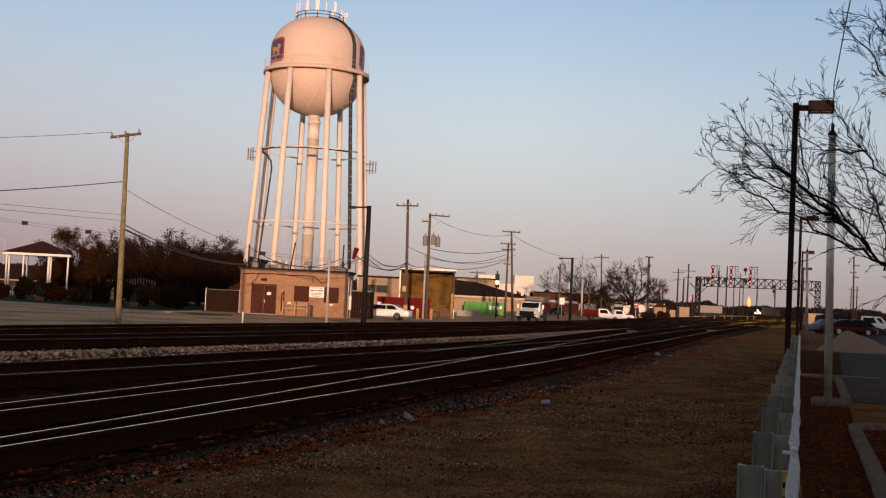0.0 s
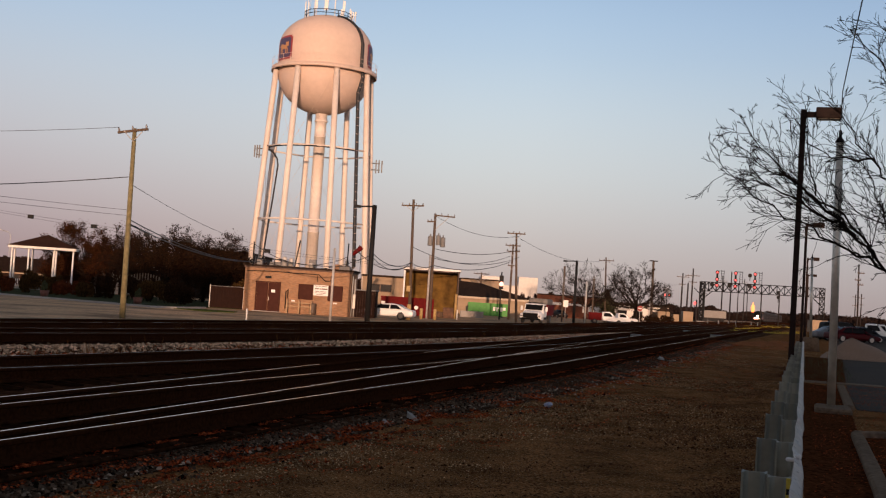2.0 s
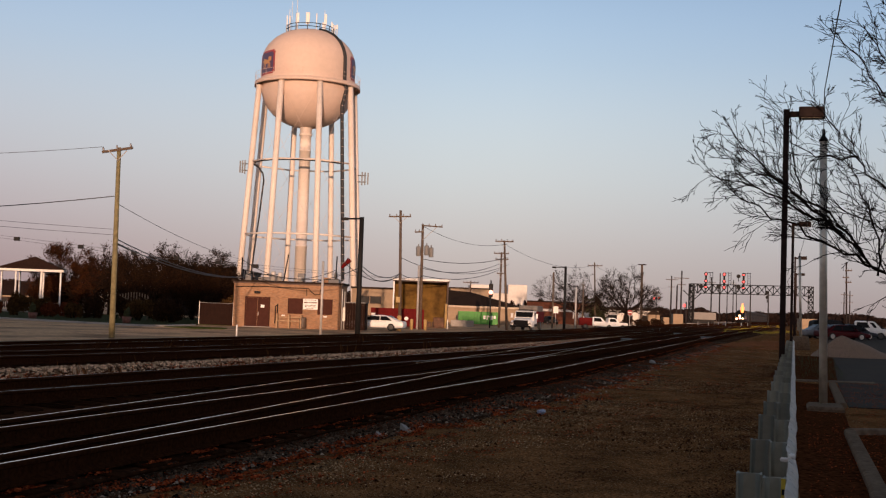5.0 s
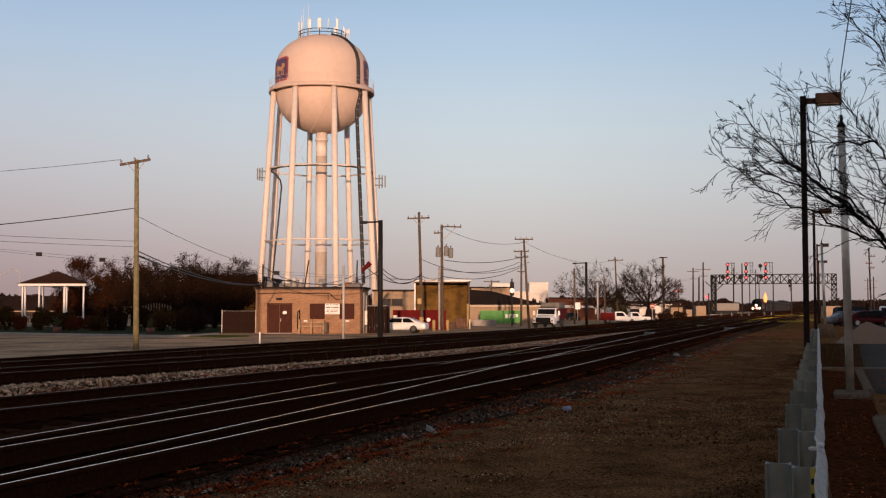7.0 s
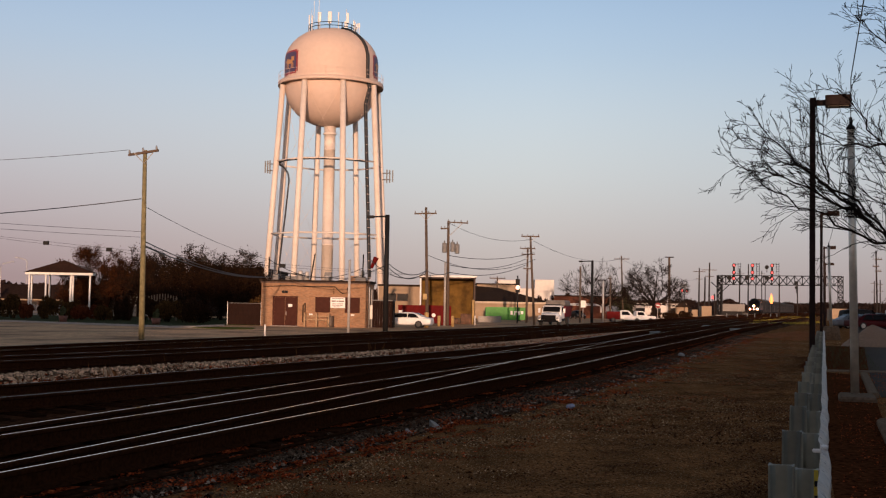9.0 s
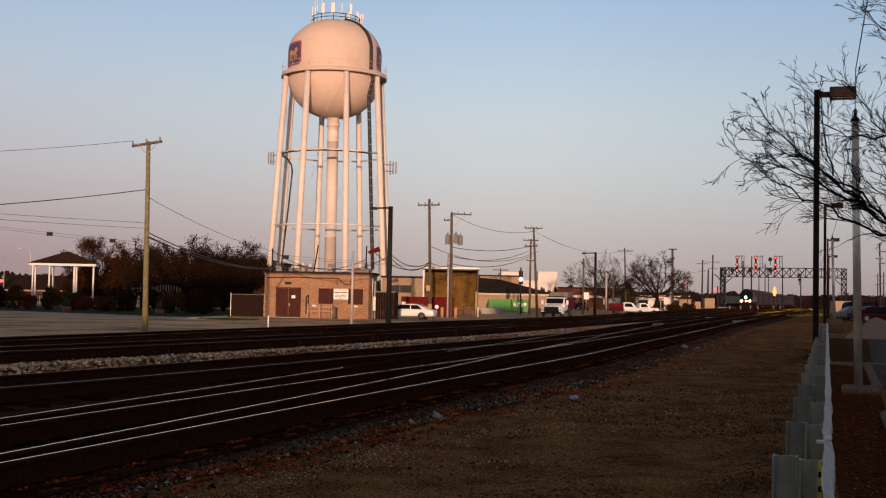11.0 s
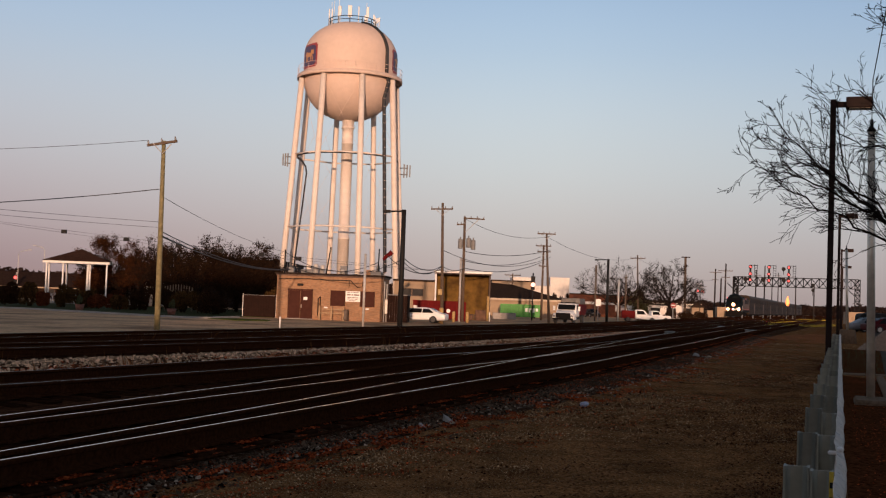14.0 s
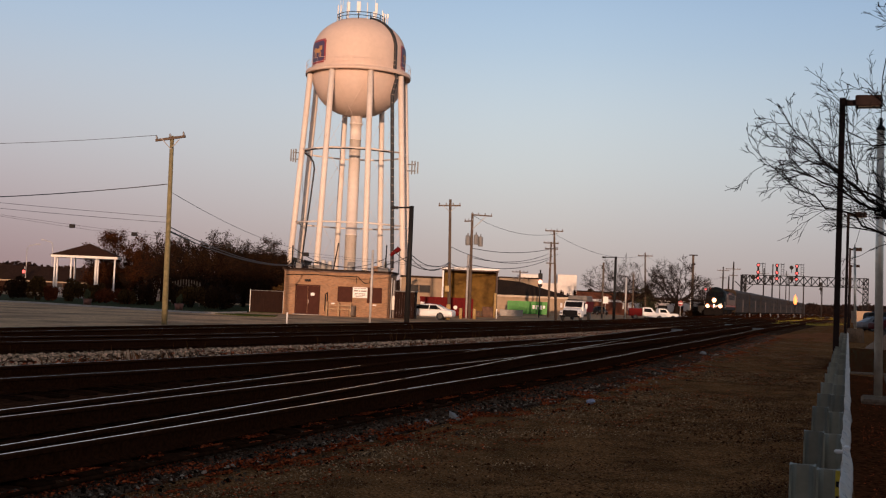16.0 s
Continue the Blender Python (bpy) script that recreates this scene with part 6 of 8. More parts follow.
M_PWHITE = mat("white_car_paint", (0.86, 0.85, 0.83), 0.35, var=0.05)
M_PRED = mat("dark_red_car_paint", (0.06, 0.003, 0.005), 0.45, var=0.08, spec=0.12)
M_PBLACK = mat("black_car_paint", (0.008, 0.008, 0.008), 0.5, var=0.1, spec=0.1)
M_PBLUE = mat("blue_grey_car_paint", (0.030, 0.034, 0.042), 0.4, var=0.1, spec=0.15)
M_PSILVER = mat("silver_car_paint", (0.15, 0.155, 0.165), 0.4, metal=0.2, var=0.05)
sedan(-3.75, 98.9, STREET_Z, 170, M_PWHITE, "white saloon car parked at the street edge", 1.34)
# white box truck seen from the front
bt = thing("medium_truck", "white medium truck with black grille and dark red body", "truck", "parked trucks", m=pose(11.45, 126.0, STREET_Z, 0, 0, -106))
part("hood", body_loft(bmesh.new(), [(0.75, 1.02, .92, .75, 1.15, 1.42), (1.7, .98, .84, .72, 1.08, 1.34), (2.35, .92, .76, .72, 1.02, 1.22), (2.55, .86, .70, .78, .98, 1.12)]), M_PWHITE, bt)
part("cab", body_loft(bmesh.new(), [(-1.1, 1.10, .98, .70, 1.35, 2.05), (-0.95, 1.12, 1.00, .70, 1.35, 2.16), (0.15, 1.12, 1.00, .70, 1.35, 2.16), (0.40, 1.12, 1.02, .70, 1.33, 2.06), (0.82, 1.10, 1.04, .70, 1.25, 1.42)]), M_PWHITE, bt)
bm = bmesh.new()
box(bm, -0.012, 0.012, -.93, .93, -.33, .33, m=Matrix.Translation((0.645, 0, 1.75)) @ pose(0, 0, 0, 0, -33, 0))
M_SHADEGLASS = mat("dark_truck_glass", (0.008, 0.008, 0.009), 0.4, var=0.1, spec=0.04)
part("windscreen", bm, M_SHADEGLASS, bt)
for sd in (-1, 1):
    part("fender", body_loft(bmesh.new(), [(0.95, .17, .14, .42, .75, .95), (1.3, .20, .17, .40, .85, 1.10), (2.1, .20, .17, .40, .85, 1.06), (2.5, .16, .12, .45, .72, .90)]), M_PWHITE, bt).location = (0, sd * 1.0, 0)
    part("headlight", boxes((2.50, 2.58, sd * .98 - .13, sd * .98 + .13, .68, .88), bevel=0.02), M_INSUL, bt)
    part("side_window", boxes((-0.75, 0.3, sd * 1.085 - .02, sd * 1.085 + .02, 1.42, 2.0), bevel=0.01), M_GLASS, bt)
    part("mirror", boxes((0.55, 0.68, sd * 1.38 - .12, sd * 1.38 + .12, 1.35, 1.85), bevel=0.02), M_PWHITE, bt)
part("grille", boxes((2.50, 2.62, -.80, .80, .60, 1.12), bevel=0.03), M_SHADEGLASS, bt)
part("bumper", boxes((2.58, 2.78, -1.12, 1.12, .38, .58), bevel=0.03), M_SHADEGLASS, bt)
part("roof_lights", boxes((-0.2, 0.1, -.85, .85, 2.16, 2.30), bevel=0.03), M_STEELBLK, bt)
part("dump_body", boxes((-5.2, -1.3, -1.15, 1.15, .95, 2.1), bevel=0.03), M_DRED, bt, "dark red steel dump body")
part("load", boxes((-5.0, -1.35, -1.05, 1.05, 2.1, 2.75), bevel=0.12), mat("grey_tarpaulin", (0.17, 0.155, 0.14), 0.9, var=0.3, scale=3, bump=0.3), bt, "grey tarpaulin over the load")
part("chassis", boxes((-5.0, 2.3, -.45, .45, .45, .95)), M_STEELBLK, bt)
wheel_parts(bt, ((1.65, -.98), (1.65, .98), (-3.6, -.95), (-3.6, .95)), 0.48, 0.30)
pickup(24.2, 157.5, STREET_Z, -4, M_PWHITE, "white truck cab with a long red tipper body", M_DRED, 1.70, 0.90)
pickup(27.9, 168.0, STREET_Z, 8, M_PWHITE, "white pickup truck parked by the street", None, 1.05, 0.85)
sedan(22.5, 200, STREET_Z, -80, M_PBLACK, "dark car parked far down the street", 1.45)
# car park beyond the guardrail
sedan(38.9, 105.5, 0, 8, M_PRED, "dark red saloon car in the car park", 1.44)
sedan(40.2, 111.5, 0, 8, M_PBLACK, "black van in the car park", 1.85, True)
sedan(42.8, 113.5, 0, 10, M_PBLUE, "blue grey car in the car park", 1.5)
sedan(38.6, 108.6, 0, 8, M_PSILVER, "silver car in the car park", 1.42)
pickup(45.2, 117.0, 0, -20, M_PWHITE, "white pickup truck in the car park")
pickup(48.6, 124.0, 0, -15, M_PWHITE, "white pickup truck in the car park")
sedan(53.5, 121.0, 0, -100, M_PBLACK, "black hatchback in the car park", 1.6, True)
for x, y, m_, lb, r_ in ((56.0, 150, M_PWHITE, "white car far across the lot", 0), (60.5, 152, M_PSILVER, "silver car far across the lot", 5), (66, 156, M_PBLUE, "blue car far across the lot", 0), (71, 158, M_PWHITE, "white car far across the lot", 0)):
    sedan(x, y, 0, r_, m_, lb, 1.45)


# ---- car park ground, kerbs, gravel pile ----
def sheet(pts, z, name, material, label, category, thick=0.03):
    bm = bmesh.new()
    lo = [bm.verts.new((x, y, z - thick)) for x, y in pts]
    hi = [bm.verts.new((x, y, z)) for x, y in pts]
    bm.faces.new(hi)
    bm.faces.new(lo[::-1])
    k = len(pts)
    for i in range(k):
        bm.faces.new((lo[i], lo[(i + 1) % k], hi[(i + 1) % k], hi[i]))
    bmesh.ops.recalc_face_normals(bm, faces=bm.faces)
    return solo(name, bm, material, label, category, kind="structure")


sheet([(8.02, 21.35), (13.5, 19.8), (30, 18), (200, 14), (260, 170), (60, 170), (43, 124), (25.5, 71), (10.40, 28.4)], 0.012, "parking_lot", M_ASPH, "dark worn asphalt car park", "pavement")


M_KERB = mat("old_grimy_concrete", (0.21, 0.15, 0.105), 0.95, var=0.3, scale=12, bump=0.4, stain=(0.12, 0.08, 0.055), stain_scale=1.5, spec=0.0)


def kerb(pts, label, w=0.13, h=0.09, material=None):
    bm = bmesh.new()
    pts = [Vector((x, y, 0)) for x, y in pts]
    prev = None
    l_, r_ = side_of(pts, -w / 2), side_of(pts, w / 2)
    for a, b in zip(l_, r_):
        row = [bm.verts.new(a + Vector((0, 0, -0.05))), bm.verts.new(a + Vector((0, 0, h - .02))), bm.verts.new(a.lerp(b, .15) + Vector((0, 0, h))), bm.verts.new(a.lerp(b, .85) + Vector((0, 0, h))), bm.verts.new(b + Vector((0, 0, h - .02))), bm.verts.new(b + Vector((0, 0, -0.05)))]
        if prev:
            for i in range(6):
                bm.faces.new((prev[i], row[i], row[(i + 1) % 6], prev[(i + 1) % 6]))
        else:
            bm.faces.new(row)
        prev = row
    bm.faces.new(prev[::-1])
    bmesh.ops.recalc_face_normals(bm, faces=bm.faces)
    return solo("kerb", bm, material or M_KERB, label, "kerb", kind="structure")


kerb([(2.2, 4.3), (3.95, 9.7), (4.33, 10.8), (5.2, 13.45), (6.05, 16.05)], "worn concrete kerb round a planting strip", 0.16)
kerb([(6.10, 16.2), (9.5, 17.0), (14, 18)], "worn concrete kerb closing a planting strip", 0.16)
kerb([(7.87, 21.3), (9.03, 24.75), (10.25, 28.4)], "short worn concrete kerb", 0.17)
sheet([(9.6, 30.2), (11.9, 29.8), (12.1, 30.5), (9.8, 30.9)], 0.03, "paving_slab", M_KERB, "pale concrete strip across the verge", "pavement")
M_MULCH = mat("dark_leafy_mulch", (0.085, 0.028, 0.011), 0.95, var=0.7, scale=18, bump=0.3, stain=(0.030, 0.013, 0.007), stain_scale=1.2, spec=0.0)
sheet([(2.2, 4.0), (30, 4.0), (30, 20.3), (14, 18.2), (6.1, 16.3)], 0.006, "planting_strip", M_MULCH, "planting strip covered in red brown leaf litter", "ground")
sheet([(1.55, 4.2), (2.2, 4.2), (3.95, 9.6), (4.33, 10.7), (5.2, 13.35), (6.1, 16.1), (7.85, 21.2), (10.2, 28.3), (9.6, 30.0), (9.2, 28.6), (7.5, 23.4)], 0.016, "leafy_verge", M_MULCH, "dark leafy verge beside the guardrail", "ground")
rk = random.Random(77)
sp = []
for _ in range(48000):
    y = 6 + 24 * rk.random() ** 1.5
    x = 2.2 + (y - 6.2) * 0.326 + rk.betavariate(1.2, 1.6) * 7
    if noise.noise(Vector((x * 0.9, y * 0.5, 61))) < 0.05 and rk.random() < .7:
        continue
    sp.append((x, y, 0.018))
stuff("fallen_leaves", leaves_flat(rk, sp, 0.005, 0.015), M_LEAF, "rust red fallen leaves beside the kerb", "leaves")
# gravel pile
bm = bmesh.new()
rg = random.Random(3)
N, Mm = 40, 14
rings = []
for j in range(Mm + 1):
    q = j / Mm
    rr, zz = 1.5 * q, 1.0 * (1 - q ** 1.15)
    rings.append([bm.verts.new((rr * (1.75 if math.cos(2 * math.pi * i / N) > 0 else 0.9) * math.cos(2 * math.pi * i / N) + 0.05 * rg.random(), rr * math.sin(2 * math.pi * i / N), max(0.0, zz + (0.22 * q * (1 - q) * 4 * noise.noise(Vector((rr * math.cos(2 * math.pi * i / N) * 1.5, rr * math.sin(2 * math.pi * i / N) * 1.5, 1))) if 0 < j < Mm else 0)))) for i in range(N)])
for a, b in zip(rings, rings[1:]):
    for i in range(N):
        f = bm.faces.new((a[i], a[(i + 1) % N], b[(i + 1) % N], b[i]))
        f.smooth = True
solo("gravel_mound", bm, mat("fine_tan_gravel", (0.25, 0.16, 0.105), 0.95, var=0.35, scale=22, bump=0.7, stain=(0.22, 0.14, 0.09), stain_scale=0.8), "heap of fine tan gravel on the asphalt", "gravel pile", m=pose(19.5, 53.0, 0))
# low mounds of reddish earth at the end of the dirt strip
MOUNDS = ((18.6, 67.5, 1.3, 0.24), (20.4, 70.0, 1.6, 0.30), (22.4, 73.5, 1.2, 0.24), (19.4, 63.0, 1.0, 0.16), (23.6, 77.0, 1.4, 0.24))
M_EARTH = mat("reddish_earth", (0.27, 0.105, 0.042), 0.95, var=0.5, scale=14, bump=0.8, stain=(0.12, 0.05, 0.024), stain_scale=1.0, spec=0.02)
for x, y, r_, h in MOUNDS:
    bm = bmesh.new()
    rows_ = []
    for j in range(8):
        q = j / 7
        rows_.append([bm.verts.new((r_ * q * math.cos(2 * math.pi * i / 22), r_ * 1.2 * q * math.sin(2 * math.pi * i / 22), -0.04 + h * (1 - q) ** 0.8 * (1 + 0.7 * noise.noise(Vector((x + q * 3 * math.cos(i * .285), y + q * 3 * math.sin(i * .285), 0))) + 0.35 * noise.noise(Vector((x + q * 9 * math.cos(i * .285), y + q * 9 * math.sin(i * .285), 4)))))) for i in range(22)])
    for a, b in zip(rows_, rows_[1:]):
        for i in range(22):
            bm.faces.new((a[i], a[(i + 1) % 22], b[(i + 1) % 22], b[i])).smooth = True
    solo("earth_mound", bm, M_EARTH, "low mound of loose reddish earth", "mound", "earth mounds", m=pose(x, y, 0))
rk = random.Random(19)
sp = []
for x, y, r_, h in MOUNDS:
    for _ in range(170):
        a, q = rk.uniform(0, 6.28), rk.random() ** .6
        sp.append((x + r_ * 1.25 * q * math.cos(a), y + r_ * 1.5 * q * math.sin(a), max(0.0, h * (1 - q) ** 0.8 - 0.05)))
stuff("earth_lumps", stones(rk, sp, 0.03, 0.13), M_EARTH, "loose lumps of reddish earth about the mounds", "earth")
# grass verge patches
sheet([(9.4, 31.0), (12.4, 30.6), (19.4, 52), (17.0, 52.6)], 0.008, "leafy_verge", M_MULCH, "dark dirt verge with sparse grass", "ground")

# ---- street side: kerb, lawn ----
sheet([(-140, 97.5), (-36.4, 94.9), (-20.5, 84.2), (-18.2, 92.2), (-18.6, 96.5), (-16, 97), (-16, 130), (-140, 150)], STREET_Z + 0.05, "lawn", M_GRASS, "dull green lawn behind the kerb", "lawn", 0.1)
sheet([(-18.9, 85.0), (-15.9, 81.6), (-14.2, 83.6), (-14.6, 87.4), (-17.6, 88.6)], STREET_Z + 0.04, "lawn", mat("short_green_grass", (0.11, 0.115, 0.03), 0.95, var=0.4, scale=18, bump=0.3, spec=0.0), "small dull green lawn patch before a fence", "lawn", 0.1)
kp = [(-140, 97.2), (-36.4, 94.6), (-28, 88.9), (-20.3, 83.9), (-18.9, 85.5), (-18.0, 92.0)]
k2 = kerb(kp, "pale concrete kerb along the lawn", 0.25, 0.14, M_CONC)
k2.location.z = STREET_Z


# ---- trees, hedges ----
def branch(bm, rng, p, d, length, r, depth, droop=0.0, spread=0.6, kids=5, twist=0.18, tips=None, side=None, thin=0.0035):
    """A wandering tapered limb with smaller ones off it."""
    k = max(3, int(5 if depth > 0 else 4))
    pts, rad = [p.copy()], [r]
    dd = d.normalized()
    for i in range(k):
        dd = (dd + Vector((rng.gauss(0, twist), rng.gauss(0, twist), rng.gauss(0, twist) - droop))).normalized()
        pts.append(pts[-1] + dd * (length / k))
        rad.append(max(thin, r * (1 - 0.75 * (i + 1) / k)))
    tube(bm, pts, rad, 6 if r > 0.03 else (4 if r > 0.008 else 3), caps=False)
    if tips is not None and depth <= 1:
        tips.extend(pts[1:])
    if depth <= 0:
        return
    for i in range(kids):
        u = rng.uniform(0.25, 1.0)
        j = min(k - 1, int(u * k))
        q = pts[j].lerp(pts[j + 1], u * k - j)
        base = (pts[j + 1] - pts[j]).normalized()
        off = Vector((rng.gauss(0, 1), rng.gauss(0, 1), rng.gauss(0, 1)))
        off = (off - base * off.dot(base)).normalized()
        if side:
            off = (off + Vector(side) * 0.5).normalized()
        nd = (base * (1 - spread * 0.5) + off * spread * rng.uniform(.7, 1.2)).normalized()
        branch(bm, rng, q, nd, length * rng.uniform(.38, .62) * (1.15 - 0.4 * u), max(thin, rad[j] * .55), depth - 1, droop * 1.1, spread, kids, twist, tips, side, thin)


def bare_tree(x, y, z, h, seed, label, limbs=7, depth=3, kids=5, spread=0.75, r=0.22, thin=0.012, leaves=0, leaf_mat=None, leaf_size=0.12, fork=0.3, wide=1.0, bark=None):
    rng = random.Random(seed)
    t = thing("tree", label, "tree", "trees", m=pose(x, y, z))
    bm = bmesh.new()
    tips = []
    top = h * fork
    tube(bm, [(0, 0, -0.1), (rng.uniform(-.1, .1), 0, top * .5), (rng.uniform(-.15, .15), 0, top)], [r * 1.25, r, r * .85], 10)
    part("trunk", bm, bark or M_BARK, t)
    bm = bmesh.new()
    for i in range(limbs):
        a = 2 * math.pi * (i + rng.random() * .6) / limbs
        el = math.asin(rng.uniform(0.25, 0.98) if wide <= 1 else rng.uniform(0.12, 0.80))
        d = Vector((math.cos(a) * math.cos(el) * wide, math.sin(a) * math.cos(el) * wide, math.sin(el))).normalized()
        branch(bm, rng, Vector((0, 0, top * rng.uniform(.75, 1.0))), d, (h - top) * (0.52 * wide + (0.94 - 0.52 * wide) * math.sin(el)) * rng.uniform(.85, 1.05), r * .5, depth, -0.03, spread, kids, 0.16, tips, None, thin)
    part("crown", bm, bark or M_BARK, t)
    if leaves:
        sel = [rng.choice(tips) + Vector((rng.gauss(0, .24), rng.gauss(0, .24), rng.gauss(0, .24))) for _ in range(leaves)]
        vs, fs = [], []
        for c in sel:
            s = leaf_size * rng.uniform(.6, 1.3)
            u = Vector((rng.gauss(0, 1), rng.gauss(0, 1), rng.gauss(0, 1))).normalized() * s
            v = u.orthogonal().normalized() * s * .6
            o = len(vs)
            vs += [tuple(c - u), tuple(c + v), tuple(c + u), tuple(c - v)]
            fs.append((o, o + 1, o + 2, o + 3))
        me = bpy.data.meshes.new("foliage")
        me.from_pydata(vs, [], fs)
        me.materials.append(leaf_mat)
        fo = new("foliage", me)
        fo.parent = t
    return t


M_LF_BROWN = mat("russet_foliage", (0.050, 0.018, 0.007), 0.9, var=0.3, island=0.5, bump=0, spec=0.03)
M_LF_DARK = mat("dark_foliage", (0.028, 0.014, 0.007), 0.9, var=0.3, island=0.5, bump=0, spec=0.03)
M_LF_GREEN = mat("olive_foliage", (0.055, 0.060, 0.018), 0.8, var=0.3, island=0.5, bump=0)
M_LF_HEDGE = mat("dark_hedge_foliage", (0.060, 0.032, 0.011), 0.9, var=0.3, island=0.6, bump=0, spec=0.03)
M_LF_RED = mat("dull_red_foliage", (0.095, 0.026, 0.011), 0.9, var=0.3, island=0.6, bump=0, spec=0.03)
M_LF_YEL = mat("yellow_green_foliage", (0.09, 0.075, 0.02), 0.8, var=0.3, island=0.5, bump=0)
for x, y, h, s, m_, lb, n_, wd in ((-41.3, 138.5, 9.0, 18, M_LF_BROWN, "russet autumn tree close behind the gazebo", 40000, 1.0), (-36.2, 134, 6.9, 11, M_LF_BROWN, "thinning russet tree behind the hedge", 8000, 0.9), (-33.3, 130, 6.4, 12, M_LF_DARK, "small dark almost bare tree behind the hedge", 2500, 0.9),
                                   (-27.6, 118, 8.3, 14, M_LF_DARK, "broad dark tree with sparse leaves", 13000, 1.0), (-23.6, 119, 8.4, 15, M_LF_DARK, "broad dark tree with few brown leaves", 18000, 1.1), (-20.4, 117, 6.6, 16, M_LF_DARK, "small dark tree beside the brick building", 14000, 1.15)):
    bare_tree(x, y, STREET_Z, h, s, lb, 15, 3, 5, 0.72, 0.16, 0.015, n_, m_, 0.085, 0.22, wd, M_BARK_BROWN)
bare_tree(23.7, 176, STREET_Z, 9.9, 21, "bare grey street tree", 14, 3, 6, 0.62, 0.17, 0.013, fork=0.27, wide=1.02, bark=M_BARK_GREY)
bare_tree(31.1, 174, STREET_Z, 10.4, 22, "bare dark street tree", 16, 3, 6, 0.62, 0.28, 0.015, fork=0.28, wide=1.02, bark=M_BARK_GREY)
bare_tree(31.8, 210, STREET_Z, 5.5, 23, "small roundish yellow-green street tree", 7, 2, 4, 0.8, 0.12, 0.02, 1600, M_LF_YEL, 0.2, 0.3)
bare_tree(22.7, 230, STREET_Z, 5.0, 24, "dark evergreen shrub tree", 7, 2, 4, 0.8, 0.12, 0.02, 1200, M_LF_DARK, 0.25, 0.3)


def shrub(x, y, z, w, d, h, seed, material, label):
    """A shrub: short stems under a lumpy mass of small leaves."""
    rng = random.Random(seed)
    t = thing("shrub", label, "shrub", "shrubs", m=pose(x, y, z))
    bm = bmesh.new()
    for i in range(7):
        a = rng.uniform(0, 6.28)
        tube(bm, [(0.15 * math.cos(a), 0.15 * math.sin(a), -0.05), (w * .3 * math.cos(a), d * .3 * math.sin(a), h * .75)], [0.03, 0.012], 4, caps=False)
    part("stems", bm, M_BARK, t)
    vs, fs = [], []
    lumps = [(rng.uniform(-.32, .32) * w, rng.uniform(-.32, .32) * d, rng.uniform(.30, .70) * h, rng.uniform(.26, .40)) for _ in range(9)]
    n_ = int(2200 * max(1.0, w * h / 4))
    for _ in range(n_):
        lx, ly, lz, lr = rng.choice(lumps)
        v = Vector((rng.gauss(0, 1), rng.gauss(0, 1), rng.gauss(0, 1))).normalized() * rng.uniform(.55, 1.0) ** .6
        c = Vector((lx + v.x * lr * w * .62, ly + v.y * lr * d * .62, max(0.05, lz + v.z * lr * h)))
        s = 0.085 * rng.uniform(.6, 1.4)
        u = Vector((rng.gauss(0, 1), rng.gauss(0, 1), rng.gauss(0, 1))).normalized() * s
        q = u.orthogonal().normalized() * s * .7
        o = len(vs)
        vs += [tuple(c - u), tuple(c + q), tuple(c + u), tuple(c - q)]
        fs.append((o, o + 1, o + 2, o + 3))
    me = bpy.data.meshes.new("foliage")
    me.from_pydata(vs, [], fs)
    me.materials.append(material)
    fo = new("foliage", me)
    fo.parent = t
    return t


rg = random.Random(8)
for x, y, w, h, m_ in ((-52.5, 113, 4.6, 2.4, M_LF_HEDGE), (-47.5, 111, 3.6, 2.2, M_LF_RED), (-43.6, 109, 2.8, 2.3, M_LF_DARK), (-41.0, 108, 2.0, 2.4, M_LF_HEDGE), (-39.4, 107, 1.6, 1.4, M_LF_RED), (-37.8, 108, 2.3, 2.15, M_LF_HEDGE), (-35.8, 108, 2.4, 1.85, M_LF_HEDGE), (-34.1, 107, 2.0, 1.6, M_LF_RED), (-32.6, 107, 2.2, 1.55, M_LF_RED),
                       (-30.3, 107, 2.0, 2.7, M_LF_DARK), (-31.6, 105, 1.8, 1.4, M_LF_HEDGE), (-28.4, 107, 2.4, 2.3, M_LF_DARK), (-26.6, 106, 2.6, 2.25, M_LF_DARK), (-25.2, 103, 2.6, 1.85, M_LF_HEDGE), (-23.4, 102, 2.6, 2.1, M_LF_HEDGE), (-21.6, 99, 2.8, 2.0, M_LF_DARK), (-16.8, 103, 2.4, 2.6, M_LF_HEDGE), (16.2, 203, 1.1, 4.0, M_LF_DARK), (17.3, 203, 0.9, 3.4, M_LF_DARK), (18.3, 203, 1.0, 4.3, M_LF_DARK), (33.9, 188, 3.0, 1.7, M_LF_DARK), (36.2, 188, 3.2, 1.8, M_LF_DARK), (38.8, 190, 3.0, 1.7, M_LF_DARK)):
    shrub(x, y, STREET_Z + 0.05, w, w * .7, h, rg.randint(1, 9999), m_, "rounded dark hedge shrub" if m_ is not M_LF_RED else "rounded dull red shrub")
for x, y in ((-32.35, 96.5), (-23.4, 92.0)):
    bm = bmesh.new()
    lathe(bm, [(0, 0), (0.30, 0), (0.38, 0.50), (0.33, 0.50), (0.30, 0.42), (0, 0.42)], 18)
    solo("planter_tub", bm, mat("terracotta_tub", (0.17, 0.07, 0.05), 0.8), "brown round planter tub on the kerb edge", "planter", "planters", m=pose(x, y, STREET_Z + 0.05))
    shrub(x, y, STREET_Z + 0.42, 0.40, 0.40, 0.85, int(-x * 10), M_LF_GREEN, "small green plant growing in a tub")

